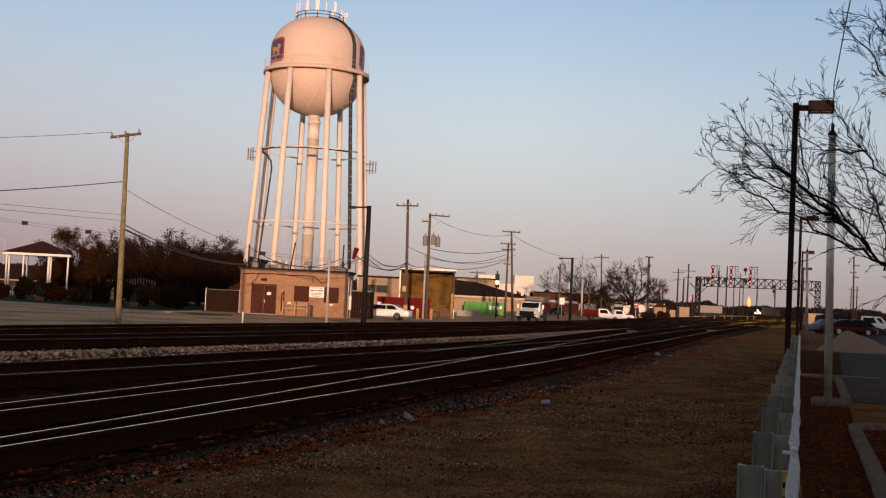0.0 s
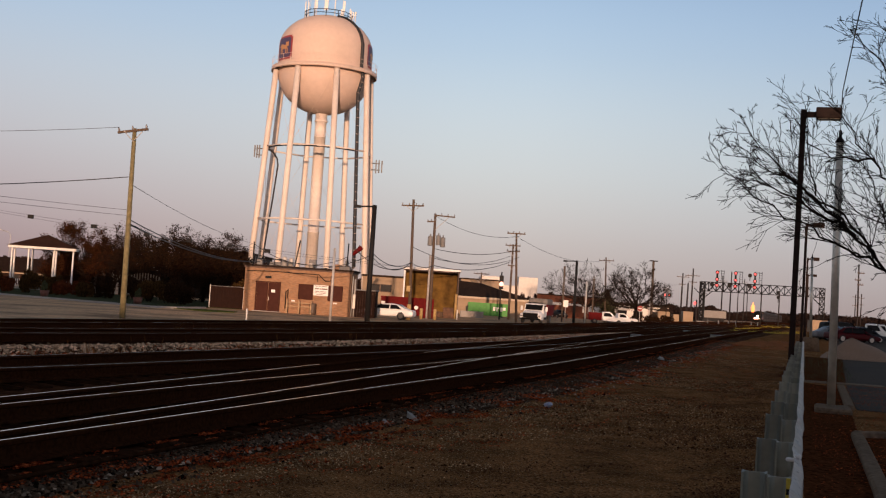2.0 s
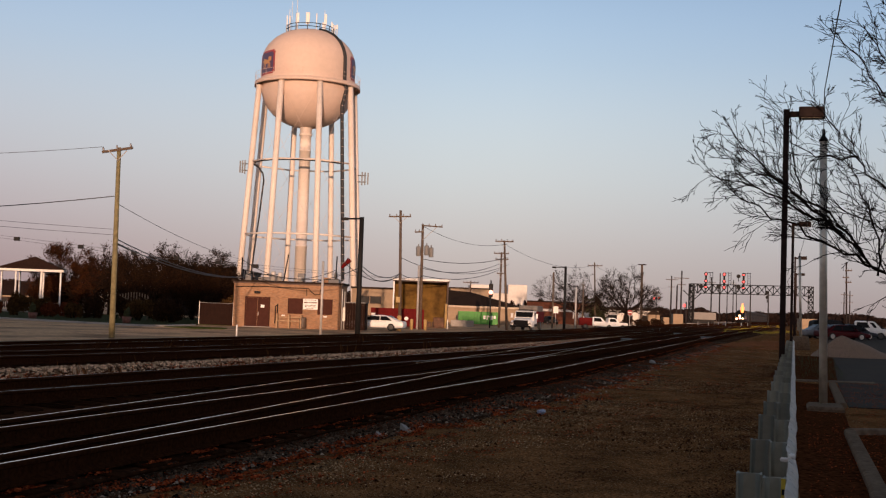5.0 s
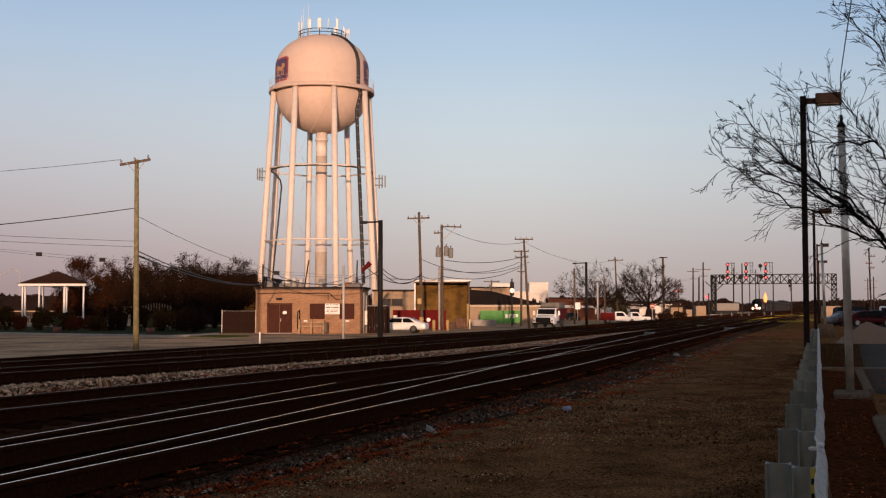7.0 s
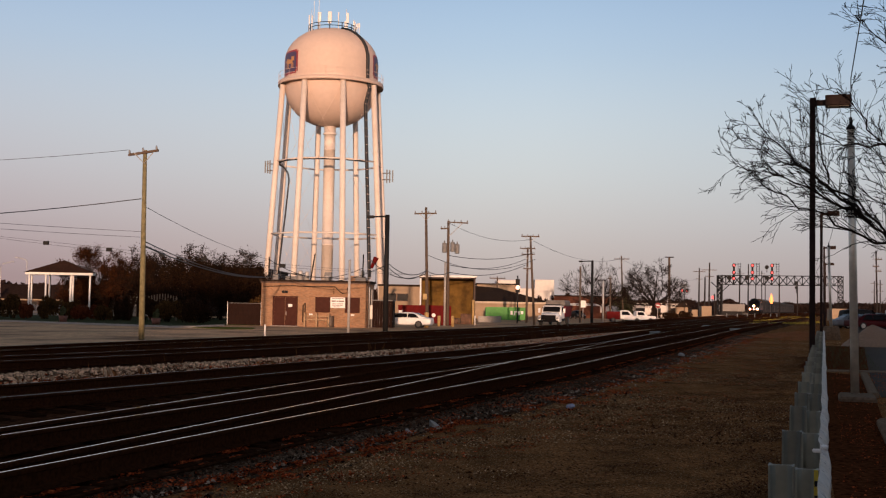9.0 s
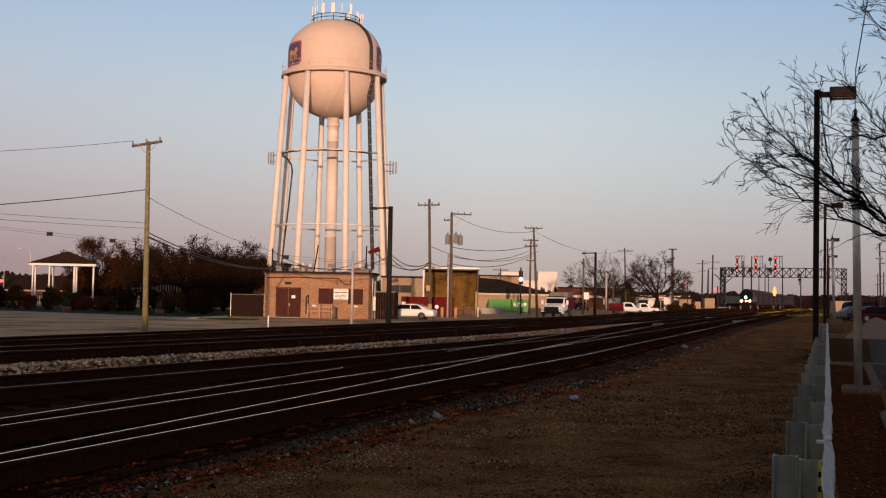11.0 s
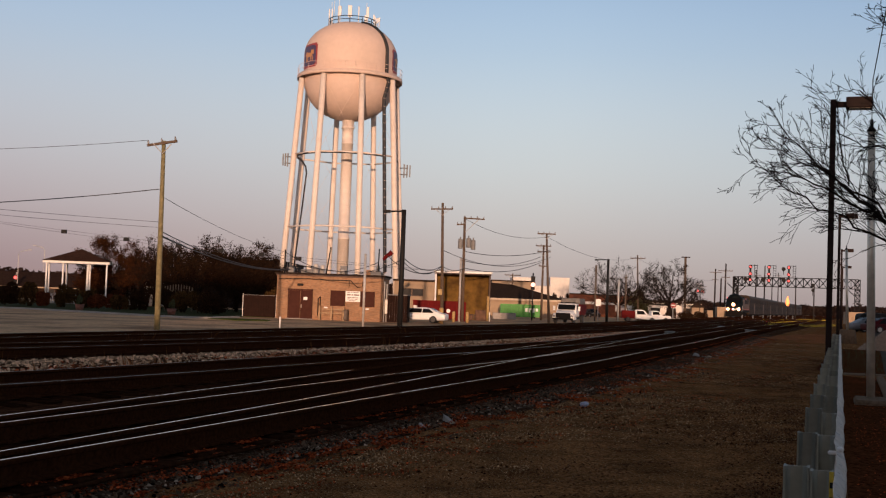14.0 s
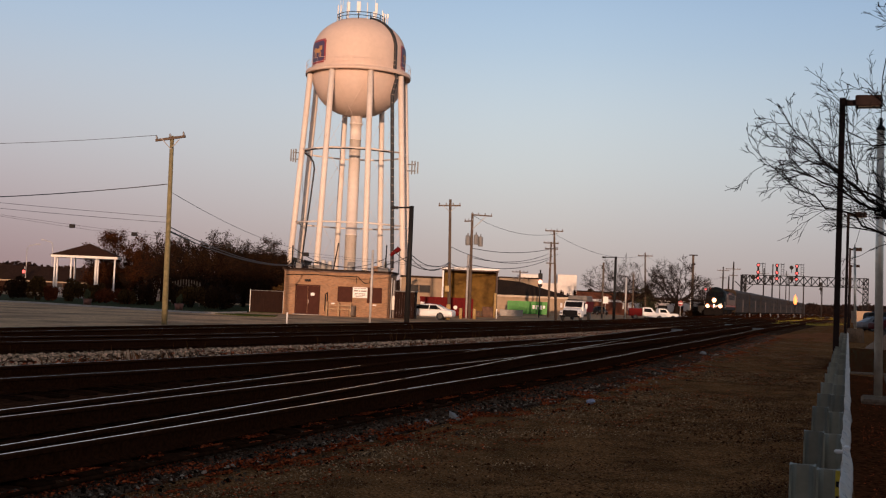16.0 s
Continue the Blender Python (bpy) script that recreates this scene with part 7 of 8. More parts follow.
shrub(-43.0, 140.5, STREET_Z + 0.05, 5.2, 3.0, 4.4, 77, M_LF_DARK, "tall dark shrub behind the gazebo")
# gazebo
gz = thing("gazebo", "white post gazebo with dark hipped roof", "gazebo", m=pose(-47.75, 130.5, STREET_Z))
GWX = 6.93
for x, y in ((0, 0), (1.9, 0), (4.78, 0), (GWX, 0), (-0.25, 1.5), (1.82, 1.5), (4.52, 1.5), (3.6, 3.4)):
    part("post", boxes((x - 0.085, x + 0.085, y - 0.085, y + 0.085, 0.0, 4.68), bevel=0.02), M_WHITE, gz)
EAVE = [(-0.5, -0.5), (GWX + 0.5, -0.5), (GWX + 0.5, 0.6), (GWX - 1.9, 4.1), (0.6, 4.1), (-0.5, 1.5)]
bm = bmesh.new()
prism(bm, [(GWX / 2 + (x - GWX / 2) * 0.97, 1.8 + (y - 1.8) * 0.94) for x, y in EAVE], "z", 4.66, 4.92)
part("fascia", bm, M_WHITE, gz)
bm = bmesh.new()
b_ = [bm.verts.new((x, y, 4.925)) for x, y in EAVE]
ap = bm.verts.new((GWX / 2, 1.5, 6.4))
for i in range(len(b_)):
    bm.faces.new((b_[i], b_[(i + 1) % len(b_)], ap))
bm.faces.new(b_[::-1])
part("roof", bm, mat("brown_shingle", (0.035, 0.018, 0.013), 0.95, var=0.3, scale=6, spec=0.05), gz)
bm = bmesh.new()
prism(bm, EAVE, "z", -0.1, 0.25)
part("floor", bm, M_CONC, gz)
bm = bmesh.new()
for x in np.arange(0.2, 6.8, 0.22):
    box(bm, x, x + 0.05, -0.05, 0.0, 0.3, 1.2)
part("balustrade", bm, M_WHITE, gz)

# far wood along the horizon
def woods(x0, y0, x1, y1, h, seed, material, label, n_=9000, leaf=1.0):
    rng = random.Random(seed)
    vs, fs = [], []
    for _ in range(n_):
        u = rng.random()
        x, y = x0 + (x1 - x0) * u, y0 + (y1 - y0) * u + rng.uniform(-6, 6)
        hh = h * (0.75 + 0.45 * noise.noise(Vector((u * 23, seed, 0))) + 0.25 * noise.noise(Vector((u * 90, seed, 5))))
        z = hh * rng.random() ** .7
        s = rng.uniform(.5, 1.2) * leaf
        c = Vector((x + rng.gauss(0, 1), y, z))
        p = Vector((rng.gauss(0, 1), rng.gauss(0, 1), rng.gauss(0, 1))).normalized() * s
        q = p.orthogonal().normalized() * s * .7
        o = len(vs)
        vs += [tuple(c - p), tuple(c + q), tuple(c + p), tuple(c - q)]
        fs.append((o, o + 1, o + 2, o + 3))
    return stuff("far_woods", (vs, fs), material, label, "trees")


M_LF_FAR = mat("far_brown_woods", (0.030, 0.019, 0.016), 0.9, var=0.3, island=0.3, bump=0, spec=0.03)
woods(100, 870, 620, 760, 8.5, 3, M_LF_FAR, "distant brown autumn woods along the line", 40000, 1.6)
woods(56, 318, 83, 345, 3.2, 14, M_LF_FAR, "dark scrub behind the freight trailers", 3000, 0.5)
woods(116, 352, 140, 366, 5.0, 4, M_LF_FAR, "dark scrub beside the line", 3000, 0.5)
woods(-60, 420, 100, 560, 6.0, 5, M_LF_FAR, "distant brown woods beyond the street", 26000)
woods(-140, 186, -76, 184, 5.0, 9, M_LF_DARK, "dark trees beside the low house", 9000, 0.3)
woods(-230, 300, -60, 380, 7.0, 6, M_LF_FAR, "distant dark trees beyond the street", 9000)

# big bare tree beside the car park, reaching over the poles
tt = thing("tree", "large bare tree with fine dark twigs", "tree", "trees", m=pose(8.68, 15.0, -0.16))
bm = bmesh.new()
tube(bm, [(0.1, 0, -0.1), (0, 0, 0.6), (0, 0, 1.1), (0, 0, 1.6)], [0.19, 0.15, 0.13, 0.10], 14)
part("trunk", bm, M_BARK, tt)
bm = bmesh.new()
rng = random.Random(41)


def bough(base, tip, bow, lift, r0, r1):
    """One bough, bowed between its base and its tip, with twigs along it."""
    a, b = Vector(base), Vector(tip)
    k = max(6, int((b - a).length / 0.17))
    line = [a.lerp(b, i / k) + Vector((bow, 0, lift)) * (4 * i / k * (1 - i / k)) + Vector((rng.gauss(0, .025), rng.gauss(0, .025), rng.gauss(0, .025))) for i in range(k + 1)]
    tube(bm, line, [r0 + (r1 - r0) * i / k for i in range(k + 1)], 7, caps=False)
    for i in range(1, k + 1):
        if -2.1 < line[i].x < 0 and line[i].z < 3.6:
            continue
        seg = line[i] - line[i - 1]
        for _ in range(2):
            q = line[i - 1].lerp(line[i], rng.random())
            off = Vector((rng.gauss(-.45, .6), rng.gauss(0, .7), rng.gauss(0.45, .65)))
            d = seg.normalized() + off.normalized() * .62
            branch(bm, rng, q, d, rng.uniform(.45, 1.0) * (1.0 - .45 * i / k), max(0.0048, min(.011, (r0 + (r1 - r0) * i / k) * .5)), 2, 0.0, 0.38, 3, 0.17, None, None, 0.0034)


bough((0.00, 0.00, 0.90), (-3.41, -0.10, 3.05), -0.11, -0.16, 0.030, 0.0144)
bough((-2.66, 0.00, 2.44), (-4.95, 0.20, 3.66), -0.02, -0.04, 0.020, 0.0048)
bough((-3.41, -0.10, 3.05), (-4.70, -0.30, 3.62), -0.02, -0.04, 0.020, 0.0048)
bough((-3.20, -0.10, 2.90), (-4.55, 0.50, 4.36), -0.03, -0.06, 0.021, 0.0048)
bough((-3.68, 0.10, 3.36), (-3.83, 0.20, 4.57), -0.04, -0.00, 0.012, 0.0040)
bough((-2.90, 0.00, 2.65), (-4.75, 0.80, 3.95), 0.17, 0.18, 0.017, 0.0040)
bough((-2.66, 0.00, 2.44), (-3.30, -0.60, 3.70), 0.11, -0.05, 0.017, 0.0048)
bough((0.00, 0.00, 1.20), (-3.54, 0.10, 4.67), -0.16, -0.15, 0.034, 0.0056)
bough((-2.90, 0.10, 3.98), (-3.72, 0.40, 4.14), 0.02, -0.10, 0.017, 0.0048)
bough((-1.90, 0.10, 2.70), (-3.47, -0.60, 3.20), 0.05, 0.02, 0.019, 0.0048)
bough((0.00, 0.00, 1.40), (-3.30, -0.20, 5.54), -0.04, -0.03, 0.032, 0.0056)
bough((-1.40, -0.20, 3.10), (-2.85, 0.30, 5.80), 0.07, -0.01, 0.026, 0.0056)
bough((-1.20, -0.20, 2.90), (-2.30, 0.50, 6.30), -0.04, -0.07, 0.026, 0.0056)
bough((-1.00, 0.00, 2.60), (-2.70, -0.40, 5.15), 0.19, 0.14, 0.023, 0.0056)
bough((-0.80, 0.10, 3.00), (-2.40, 0.30, 5.70), 0.21, 0.15, 0.023, 0.0056)
bough((-0.90, 0.00, 3.20), (-2.20, -0.30, 6.80), 0.10, 0.02, 0.023, 0.0056)
bough((0.00, 0.00, 1.50), (-1.40, 1.00, 6.40), 0.67, 0.13, 0.046, 0.0080)
bough((0.00, 0.00, 1.50), (2.00, 0.30, 5.80), 0.13, -0.05, 0.046, 0.0080)
part("crown", bm, M_BARK, tt, smooth=True)

# stepped blocks, unseen behind the camera, added to keep low sun off the ground
solo("station_building", boxes((-19.2, -3.5, -46, -34, -0.5, 5.6), (-3.5, 14, -46, -34, -0.5, 7.7), (-110, -19.2, -46, -34, -0.5, 12.0)), M_BRICKRED, "unseen stepped brick block added to shade tracks and hedges", "building")
solo("shop_building", boxes((14, 140, -30, -12, -0.1, 10.7), (5, 9.4, -29, -13, -0.1, 10.7), (9.4, 14, -29, -13, -0.1, 4.0)), M_BRICKRED, "unseen stepped brick block added to shade the car park", "building")


# ---- trackside bits ----
for x, y, rz, w in ((11.4, 63.5, -18, 0.48), (20.6, 92, -18, 0.5), (19.7, 79, -18, 0.7)):
    sm = thing("switch_machine", "grey steel switch machine beside the rails", "switch machine", "switch machines", m=pose(x, y, 0.12 if x < 20.8 else 0.1, 0, 0, rz))
    part("case", boxes((-w / 2, w / 2, -0.3, 0.3, -0.1, 0.16), bevel=0.04), M_GREYPAINT, sm)
    part("lid", boxes((-w / 2 - .03, w / 2 + .03, -0.33, 0.33, 0.16, 0.19), bevel=0.008), M_GREYPAINT, sm)
for i, (x, y, s) in enumerate(((7.5, 37.0, .17), (6.1, 33.5, .10), (-0.15, 14.4, .085), (-0.45, 13.7, .06), (-2.0, 11.6, .06), (0.4, 16.3, .05), (4.2, 29.0, .07), (2.9, 23.0, .055))):
    vs_, fs_ = stones(random.Random(i + 50), [(0, 0, 0)], s, s, True)
    me = bpy.data.meshes.new("stone")
    me.from_pydata(vs_, [], fs_)
    me.materials.append(M_CONC)
    tagged(new("stone", me), "single large pale stone on the ballast shoulder", "stone", "large stones").matrix_basis = pose(x, y, 0.03 + s * .4)
bm = bmesh.new()
bmesh.ops.create_icosphere(bm, subdivisions=2, radius=0.07)
for v in bm.verts:
    v.co *= 1 + 0.45 * noise.noise(v.co * 30)
    v.co.z *= 0.6
solo("crumpled_bag", bm, mat("pale_blue_plastic", (0.35, 0.38, 0.50), 0.4, var=0.3, scale=30), "crumpled pale blue plastic bag on the dirt", "litter", m=pose(1.91, 17.8, 0.04))


def weeds(name, spots, h, material, label, seed):
    """Thin blades of grass in one mesh."""
    rng = random.Random(seed)
    vs, fs = [], []
    for x, y, z in spots:
        hh = h * rng.uniform(.4, 1.2)
        a = rng.uniform(0, 6.28)
        w = hh * 0.035
        lx, ly = rng.gauss(0, .25) * hh, rng.gauss(0, .25) * hh
        o = len(vs)
        vs += [(x - w * math.cos(a), y - w * math.sin(a), z), (x + w * math.cos(a), y + w * math.sin(a), z), (x + lx * .5 + w * .6, y + ly * .5, z + hh * .6), (x + lx, y + ly, z + hh)]
        fs += [(o, o + 1, o + 2), (o, o + 2, o + 3)]
    return stuff(name, (vs, fs), material, label, "weeds")


M_STRAW = mat("dry_rusty_stalks", (0.22, 0.085, 0.030), 0.9, var=0.3, island=0.5, bump=0, spec=0.05)
M_YWEED = mat("yellow_green_weeds", (0.50, 0.37, 0.05), 0.9, var=0.3, island=0.5, bump=0, spec=0.05)
rw = random.Random(9)
sp = [(x_at(L2, y) - 1.6 + rw.gauss(0, .3), y, 0.16) for y in [rw.choice((13, 19, 24, 31, 36)) + rw.gauss(0, .8) for _ in range(650)]]
sp += [(x_at(L1, y) + rw.uniform(1.3, 2.4), y, 0.16) for y in [rw.uniform(12, 60) for _ in range(120)]]
sp += [(x_at(L0, y) + rw.uniform(1.2, 3.0), y, 0.16) for y in [rw.choice((30, 33, 37, 38, 44)) + rw.gauss(0, .8) for _ in range(110)]]
weeds("dry_weeds", sp, 0.26, M_STRAW, "sparse dry rust-brown weeds between the tracks", 1)
sp = []
for line_, n_ in (([(40.0, 150), (84, 267)], 2200), ([(33.2, 126), (39.5, 132.4), (52, 160)], 1300), ([(47, 182), (112, 352)], 2200)):
    for _ in range(n_):
        u = rw.random() * (len(line_) - 1)
        (xa, ya), (xb_, yb) = line_[int(u)], line_[int(u) + 1]
        f_ = u - int(u)
        sp.append((xa + (xb_ - xa) * f_ + rw.gauss(0, .16), ya + (yb - ya) * f_ + rw.gauss(0, .3), 0.0))
weeds("yellow_weeds", sp, 0.30, M_YWEED, "thin rows of yellow-green weeds beside the line", 2)
sp = [(x_at(LB, y) + 4 + rw.random() ** 1.5 * 5, y, 0) for y in [rw.uniform(62, 120) for _ in range(2500)]]
sp2 = [(9.8 + (y - 31) * 0.34 + rw.uniform(0, 1.8), y, 0.01) for y in [rw.uniform(31, 51) for _ in range(1800)]]
weeds("verge_grass", sp2, 0.11, M_LF_GREEN, "thin green grass beside the guardrail", 5)
weeds("verge_weeds", sp, 0.16, M_STRAW, "thin dry grass on the dirt verge", 3)
# crossing signal, stop sign and other signs along the street
M_SIGNRED = mat("sign_red", (0.40, 0.02, 0.02), 0.4, var=0.05)
cs = thing("traffic_signal", "street traffic signal showing a bright red light", "traffic signal", m=pose(8.1, 135, STREET_Z))
part("mast", tubes(([(0, 0, 0), (0, 0, 5.6)], 0.08)), M_STEELBLK, cs)
part("housing", boxes((-0.25, 0.25, -0.3, 0.0, 3.6, 5.2), bevel=0.04), M_STEELBLK, cs)
bm = bmesh.new()
tube(bm, [(0, -0.30, 4.2), (0, -0.36, 4.2)], 0.26, 16)
part("lamp", bm, mat("lit_orange_red_lens", (0.5, 0.1, 0.05), 0.3, var=0, bump=0, emit=(1.0, 0.40, 0.28), emit_strength=1.7), cs)
ss = thing("stop_sign", "red and white roadside sign on a post", "sign", m=pose(31.3, 172, STREET_Z))
part("post", tubes(([(0, 0, 0), (0, 0, 2.4)], 0.05)), M_GALV, ss)
part("plate", tubes(([(0, -0.06, 2.5), (0, -0.08, 2.5)], 0.42), n=8), M_SIGNRED, ss)
part("white_bar", boxes((-0.30, 0.30, -0.10, -0.09, 2.42, 2.58)), M_WHITE, ss)
s2 = thing("roadside_sign", "small white roadside sign on a post", "sign", m=pose(17.8, 152, STREET_Z))
part("post", tubes(([(0, 0, 0), (0, 0, 2.6)], 0.04)), M_GALV, s2)
part("plate", boxes((-0.35, 0.35, -0.07, -0.05, 2.0, 2.9)), M_WHITE, s2)
xb = thing("crossing_sign", "railway crossing signal with two red lamps lit", "crossing signal", m=pose(41.0, 200, STREET_Z + 1.0))
part("mast", tubes(([(0, 0, -1.0), (0, 0, 5.4)], 0.07)), M_STEELBLK, xb)
for x in (-0.4, 0.4):
    part("lamp_disc", tubes(([(x, -0.15, 4.2), (x, -0.2, 4.2)], 0.28), n=14), M_STEELBLK, xb)
for a in (-45, 45):
    bm = bmesh.new()
    box(bm, -0.55, 0.55, -0.02, 0.02, -0.09, 0.09, m=Matrix.Translation((0, -0.1 - 0.02 * (a > 0), 4.9)) @ pose(0, 0, 0, 0, a, 0))
    part("board", bm, M_GREYPAINT, xb)
for o_ in [o for o in xb.children if o.name.startswith("lamp_disc")]:
    part("lit_lens", tubes(([(0, -0.21, 4.2), (0, -0.23, 4.2)], 0.17), n=12), M_RED_ON, o_).location.x = -0.4 if "." not in o_.name else 0.4
fs = thing("dwarf_signal", "red signal lamp on a slim mast beside the line", "signal", m=pose(62.0, 270, 0))
part("mast", tubes(([(0, 0, 0), (0, 0, 4.6)], 0.07)), M_STEELBLK, fs)
part("lamp", tubes(([(0, -0.12, 4.42), (0, -0.2, 4.42)], 0.36), n=14), M_RED_ON, fs)
for x, y in ((48.9, 202.2), (52.3, 208.3), (59.9, 230.6), (62.8, 235.9), (66.9, 239.0), (69.6, 243.8)):
    bm = bmesh.new()
    lathe(bm, [(0, -0.1), (0.10, -0.1), (0.10, 0.75), (0.06, 0.82), (0, 0.84)], 10)
    solo("marker_stake", bm, M_GREYPAINT, "short pale marker stake beside the rails", "stake", "marker stakes", m=pose(x, y, 0.1))
M_TRELLIS = mat("weathered_trellis_paint", (0.22, 0.16, 0.115), 0.9, var=0.3, scale=4, spec=0.1)
tw = thing("white_trellis", "weathered white arched garden trellis behind the hedge", "trellis", m=pose(-28.5, 109, STREET_Z))
for i in range(11):
    part("picket", boxes((i * 0.26, i * 0.26 + 0.09, 0, 0.05, 1.5, 2.35 + 0.25 * math.sin(i / 10 * math.pi))), M_TRELLIS, tw)
part("rail", boxes((0, 2.7, 0.05, 0.09, 1.9, 1.98)), M_TRELLIS, tw)
for x in (0.0, 2.6):
    part("post", boxes((x, x + 0.12, 0.05, 0.15, 0, 2.2)), M_TRELLIS, tw)
tl = thing("traffic_signal", "street traffic signal on a post showing red", "traffic signal", m=pose(-68.9, 175.6, STREET_Z))
part("post", tubes(([(0, 0, 0), (0, 0, 3.9)], 0.08)), M_GALV, tl)
part("housing", boxes((-0.25, 0.25, -0.3, 0.0, 2.2, 3.55), bevel=0.04), M_STEELBLK, tl)
bm = bmesh.new()
tube(bm, [(0, -0.30, 3.1), (0, -0.36, 3.1)], 0.24, 16)
part("lamp", bm, M_RED_ON, tl)
for x, y, h, sd in ((-68.45, 175.0, 7.4, 1), (-69.99, 190, 8.6, -1)):
    t = thing("street_lamp", "slim grey street lamp with curved arm", "street lamp", "street lamps", m=pose(x, y, STREET_Z))
    part("pole", tubes(([(0, 0, 0), (0, 0, h - .75), (sd * 0.3, 0, h - .3), (sd * 1.5, 0, h)], 0.055)), M_GALV, t)
    part("head", boxes((sd * 1.75 - .3, sd * 1.75 + .3, -0.1, 0.1, h - .04, h + .06), bevel=0.02), M_GALV, t)


# ---- overhead cables ----
def cable(name, pts, r, label):
    return solo(name, tubes((pts, r), n=5), M_CABLE, label, "cable", "overhead cables")


PT = Vector((-15.45, 57.5, STREET_Z))
cable("overhead_cable", sag((-16.2, 57.4, 9.08), (-42, 57.5, 8.25), 0.55), 0.012, "thin dark overhead power line")
cable("overhead_cable", sag((-15.5, 57.35, 6.62), (-42, 57.5, 5.25), 0.62), 0.024, "black overhead telephone cable")
cable("overhead_cable", sag((-15.5, 57.4, 4.97), (-42, 57.5, 6.75), 0.22), 0.010, "thin black overhead power line")
cable("overhead_cable", sag((-15.5, 57.4, 4.69), (-42, 57.5, 6.45), 0.22), 0.010, "thin black overhead power line")
cable("overhead_cable", sag(PT + Vector((0.1, 0, 6.7)), (-15.0, 95.6, 5.1), 0.35), 0.014, "black overhead service cable to the roof")
for dz, dr in ((4.95, 0.6), (4.75, 0.62), (4.7, 0.55)):
    cable("overhead_cable", sag(PT + Vector((0.1, 0, dz)), (-13.9, 92.0, 3.6), dr), 0.028, "heavy black overhead cable bundle")
cable("overhead_cable", sag((-14.2, 92, 3.9), (-4.6, 84, 4.4), 1.0), 0.03, "sagging black cable over the brick roof")
cable("overhead_cable", sag((-4.6, 84, 4.4), (-1.9, 99.9, 4.6), 0.9), 0.03, "sagging black overhead utility cable")
cable("overhead_cable", sag((-1.9, 100, 5.9), (9.2, 123, 6.6), 1.2), 0.025, "sagging black overhead utility cable")
cable("overhead_cable", sag((0, 110, 9.4), (9.0, 123, 8.8), 0.8), 0.02, "thin black overhead power line")
cable("overhead_cable", sag((0, 110, 6.3), (9.0, 123, 7.3), 0.5), 0.03, "sagging black overhead utility cable")
cable("overhead_cable", sag((9, 123, 8.6), (26.6, 176, 9.2), 1.2), 0.02, "thin black overhead power line")
cable("overhead_cable", sag((26.6, 176, 9.0), (54, 250, 8.0), 1.2), 0.02, "thin black overhead power line")
cable("overhead_cable", sag((-6.6, 97, 5.2), (-1.95, 100, 4.3), 0.9), 0.035, "heavy black sagging utility cable")
cable("overhead_cable", sag((-4.5, 81.7, 4.6), (-1.9, 100, 4.6), 0.7), 0.03, "heavy black sagging utility cable")
cable("overhead_cable", sag((-1.9, 100, 4.5), (0, 110, 4.7), 0.3), 0.035, "heavy black sagging utility cable")
cable("overhead_cable", sag((0, 110, 4.7), (9.3, 140, 6.6), 0.7), 0.035, "heavy black sagging utility cable")
cable("overhead_cable", sag((0, 110, 5.4), (9.3, 140, 7.3), 0.7), 0.03, "heavy black sagging utility cable")
cable("overhead_cable", sag((-15.0, 95.6, 5.1), (-7.3, 97, 4.55), 1.15), 0.028, "black sagging cable above the flat roof")
cable("overhead_cable", sag((-15.0, 95.6, 4.3), (-6.9, 95.2, 3.75), 0.35), 0.03, "black sagging cable above the flat roof")
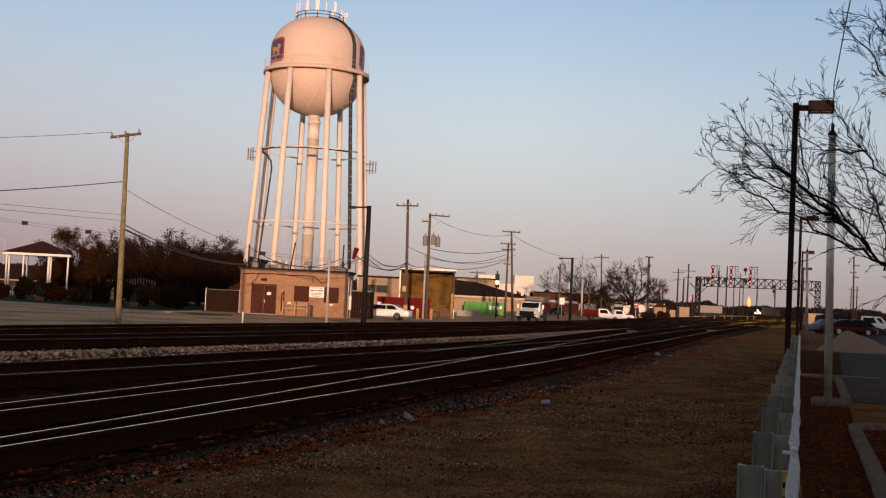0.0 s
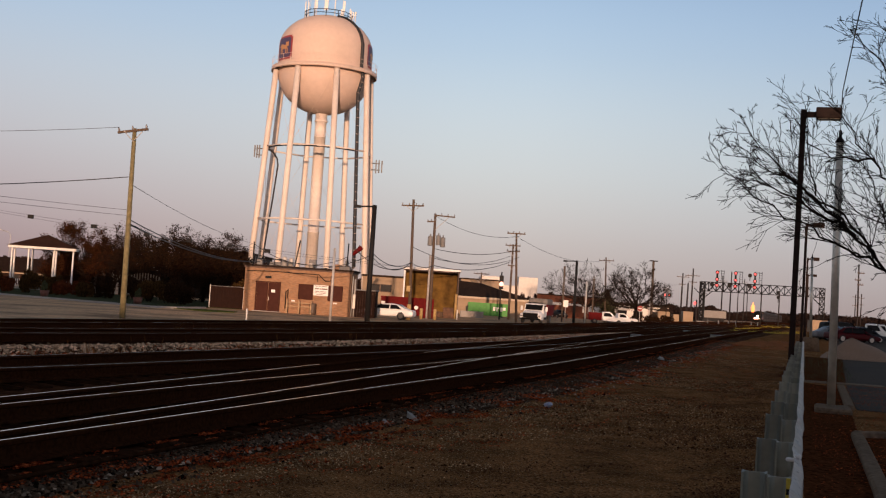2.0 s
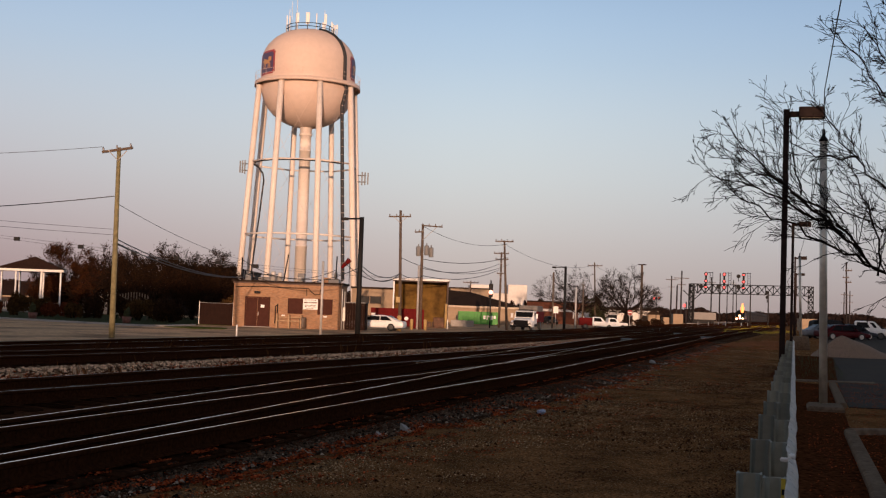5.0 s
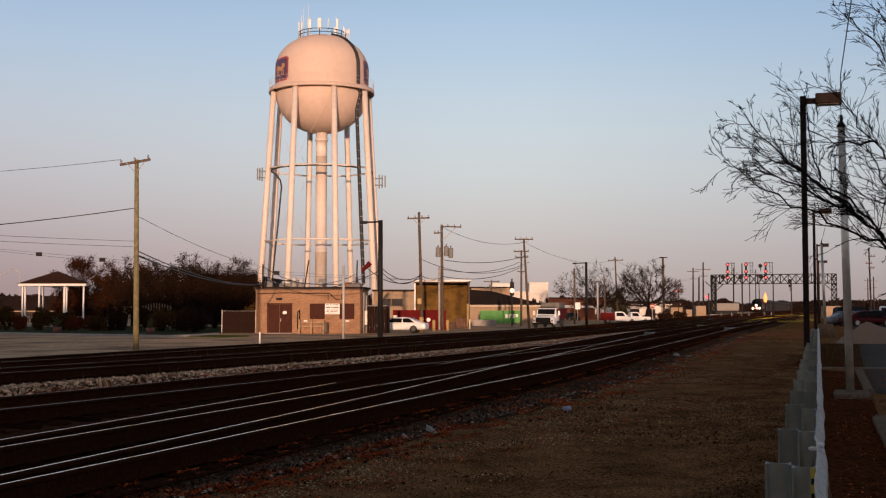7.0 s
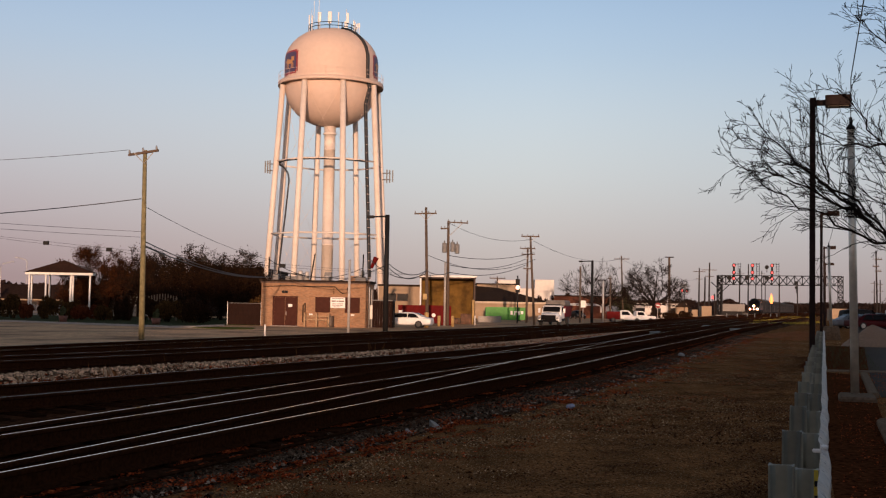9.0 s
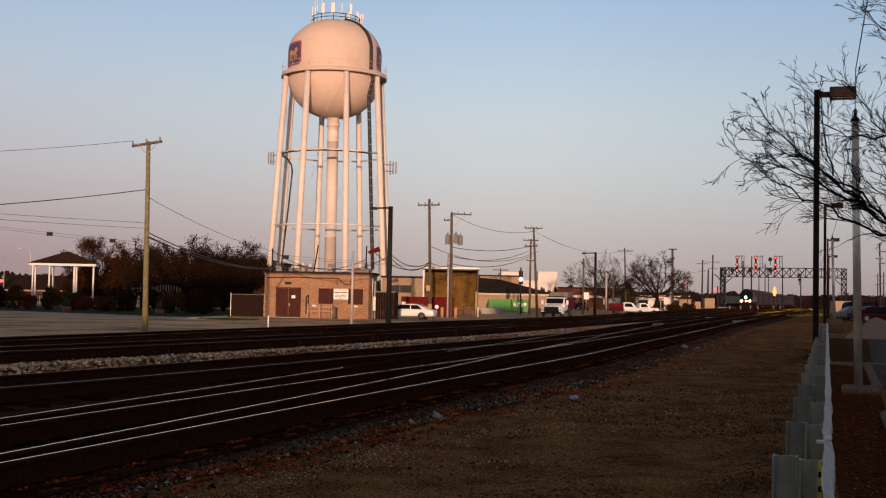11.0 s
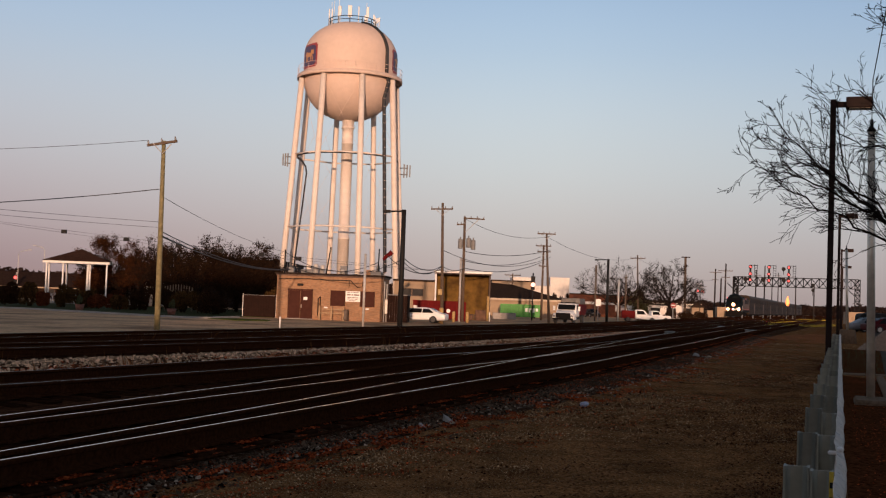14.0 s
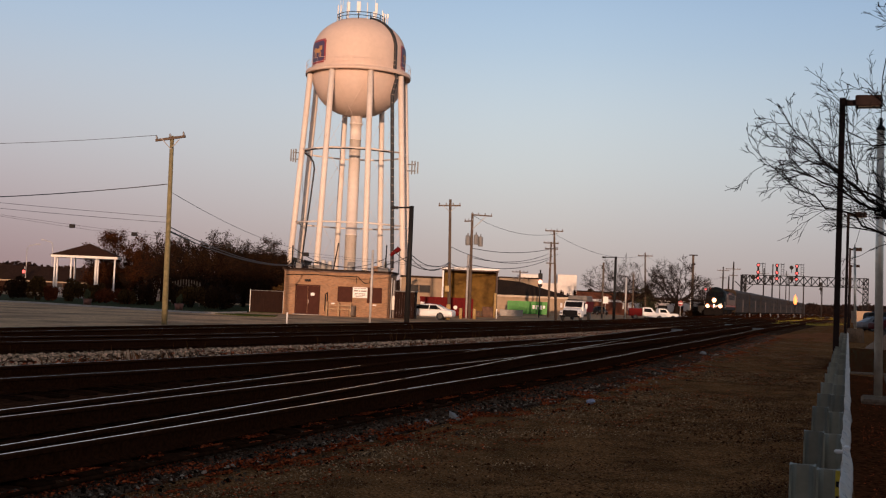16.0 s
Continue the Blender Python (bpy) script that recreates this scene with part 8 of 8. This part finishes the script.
# line with marker blocks beyond the pole
LN = [(-52.5, 110, 8.35), (-0.05, 110, 4.28)]
solo("marker_line", tubes((sag(*LN, 0.4), 0.012), (sag(*LN, 0.72), 0.012), n=5), M_CABLE, "pair of thin overhead lines with square markers", "cable")
for u in (0.262, 0.378, 0.475, 0.553, 0.628, 0.697):
    p = Vector(LN[0]).lerp(Vector(LN[1]), u) - Vector((0, 0, 1.6 * u * (1 - u)))
    solo("line_marker", boxes((-0.26, 0.26, -0.12, 0.12, -0.32, 0.05), bevel=0.02), M_STEELBLK, "small dark square marker hanging on a wire", "marker", "line markers", m=pose(p.x, p.y, p.z))
# guyed mast and wind flag on the pump house roof
for x, y, h, ln in ((-15.0, 95.6, 2.0, 0.0), (-11.7, 97, 2.4, 0.35), (-7.3, 97, 2.4, 0.05)):
    solo("roof_mast", tubes(([(x, y, 3.3), (x + ln, y, 3.3 + h)], 0.06), n=6), M_STEELBLK, "dark mast on the flat roof", "mast")
flag = thing("wind_flag", "red wind flag on a slim staff", "flag", m=pose(-6.2, 97.5, 3.4))
part("staff", tubes(([(0, 0, 0), (0, 0, 2.15)], 0.03), n=6), M_STEELBLK, flag)
cloth = part("cloth", bmesh.new(), M_DRED, flag, "faded red cloth")
bm = bmesh.new()
tube(bm, [(0, 0, 0), (-0.3, 0, -0.02), (-0.65, 0.03, 0.0), (-1.0, 0, -0.03)], [0.22, 0.20, 0.16, 0.12], 12)
bm.to_mesh(cloth.data)
bm.free()


# ---- movements ----
def motions():
    d = Vector((math.sin(radians(18.56)), math.cos(radians(18.56)), 0))
    front = Vector((38.25, 180.0, RAIL_Z))
    for k, car in enumerate([loco] + coaches):
        back = 0.0 if k == 0 else 17.6 + (k - 1) * 26.2
        rows = []
        for s in range(17):
            left = 16 - s                      # it gathers speed slightly on the way
            p = front + d * (-2.5 + 21.7 * left - 0.15 * left ** 2 + back)
            rows.append((float(s), pose(p.x, p.y, p.z, 0, 0, -18.56)))
        walk(car, rows)
    # the wind flag lifts and drops
    walk(cloth, [(t, pose(0, 0, 2.1, 0, a, b)) for t, a, b in ((0, -75, 10), (1.5, -40, 0), (3, -60, 15), (5.5, -45, 0), (7, -45, 10), (9, -65, 0), (12.5, 12, -10), (14.5, -50, 0), (16, -40, 8))])


motions()
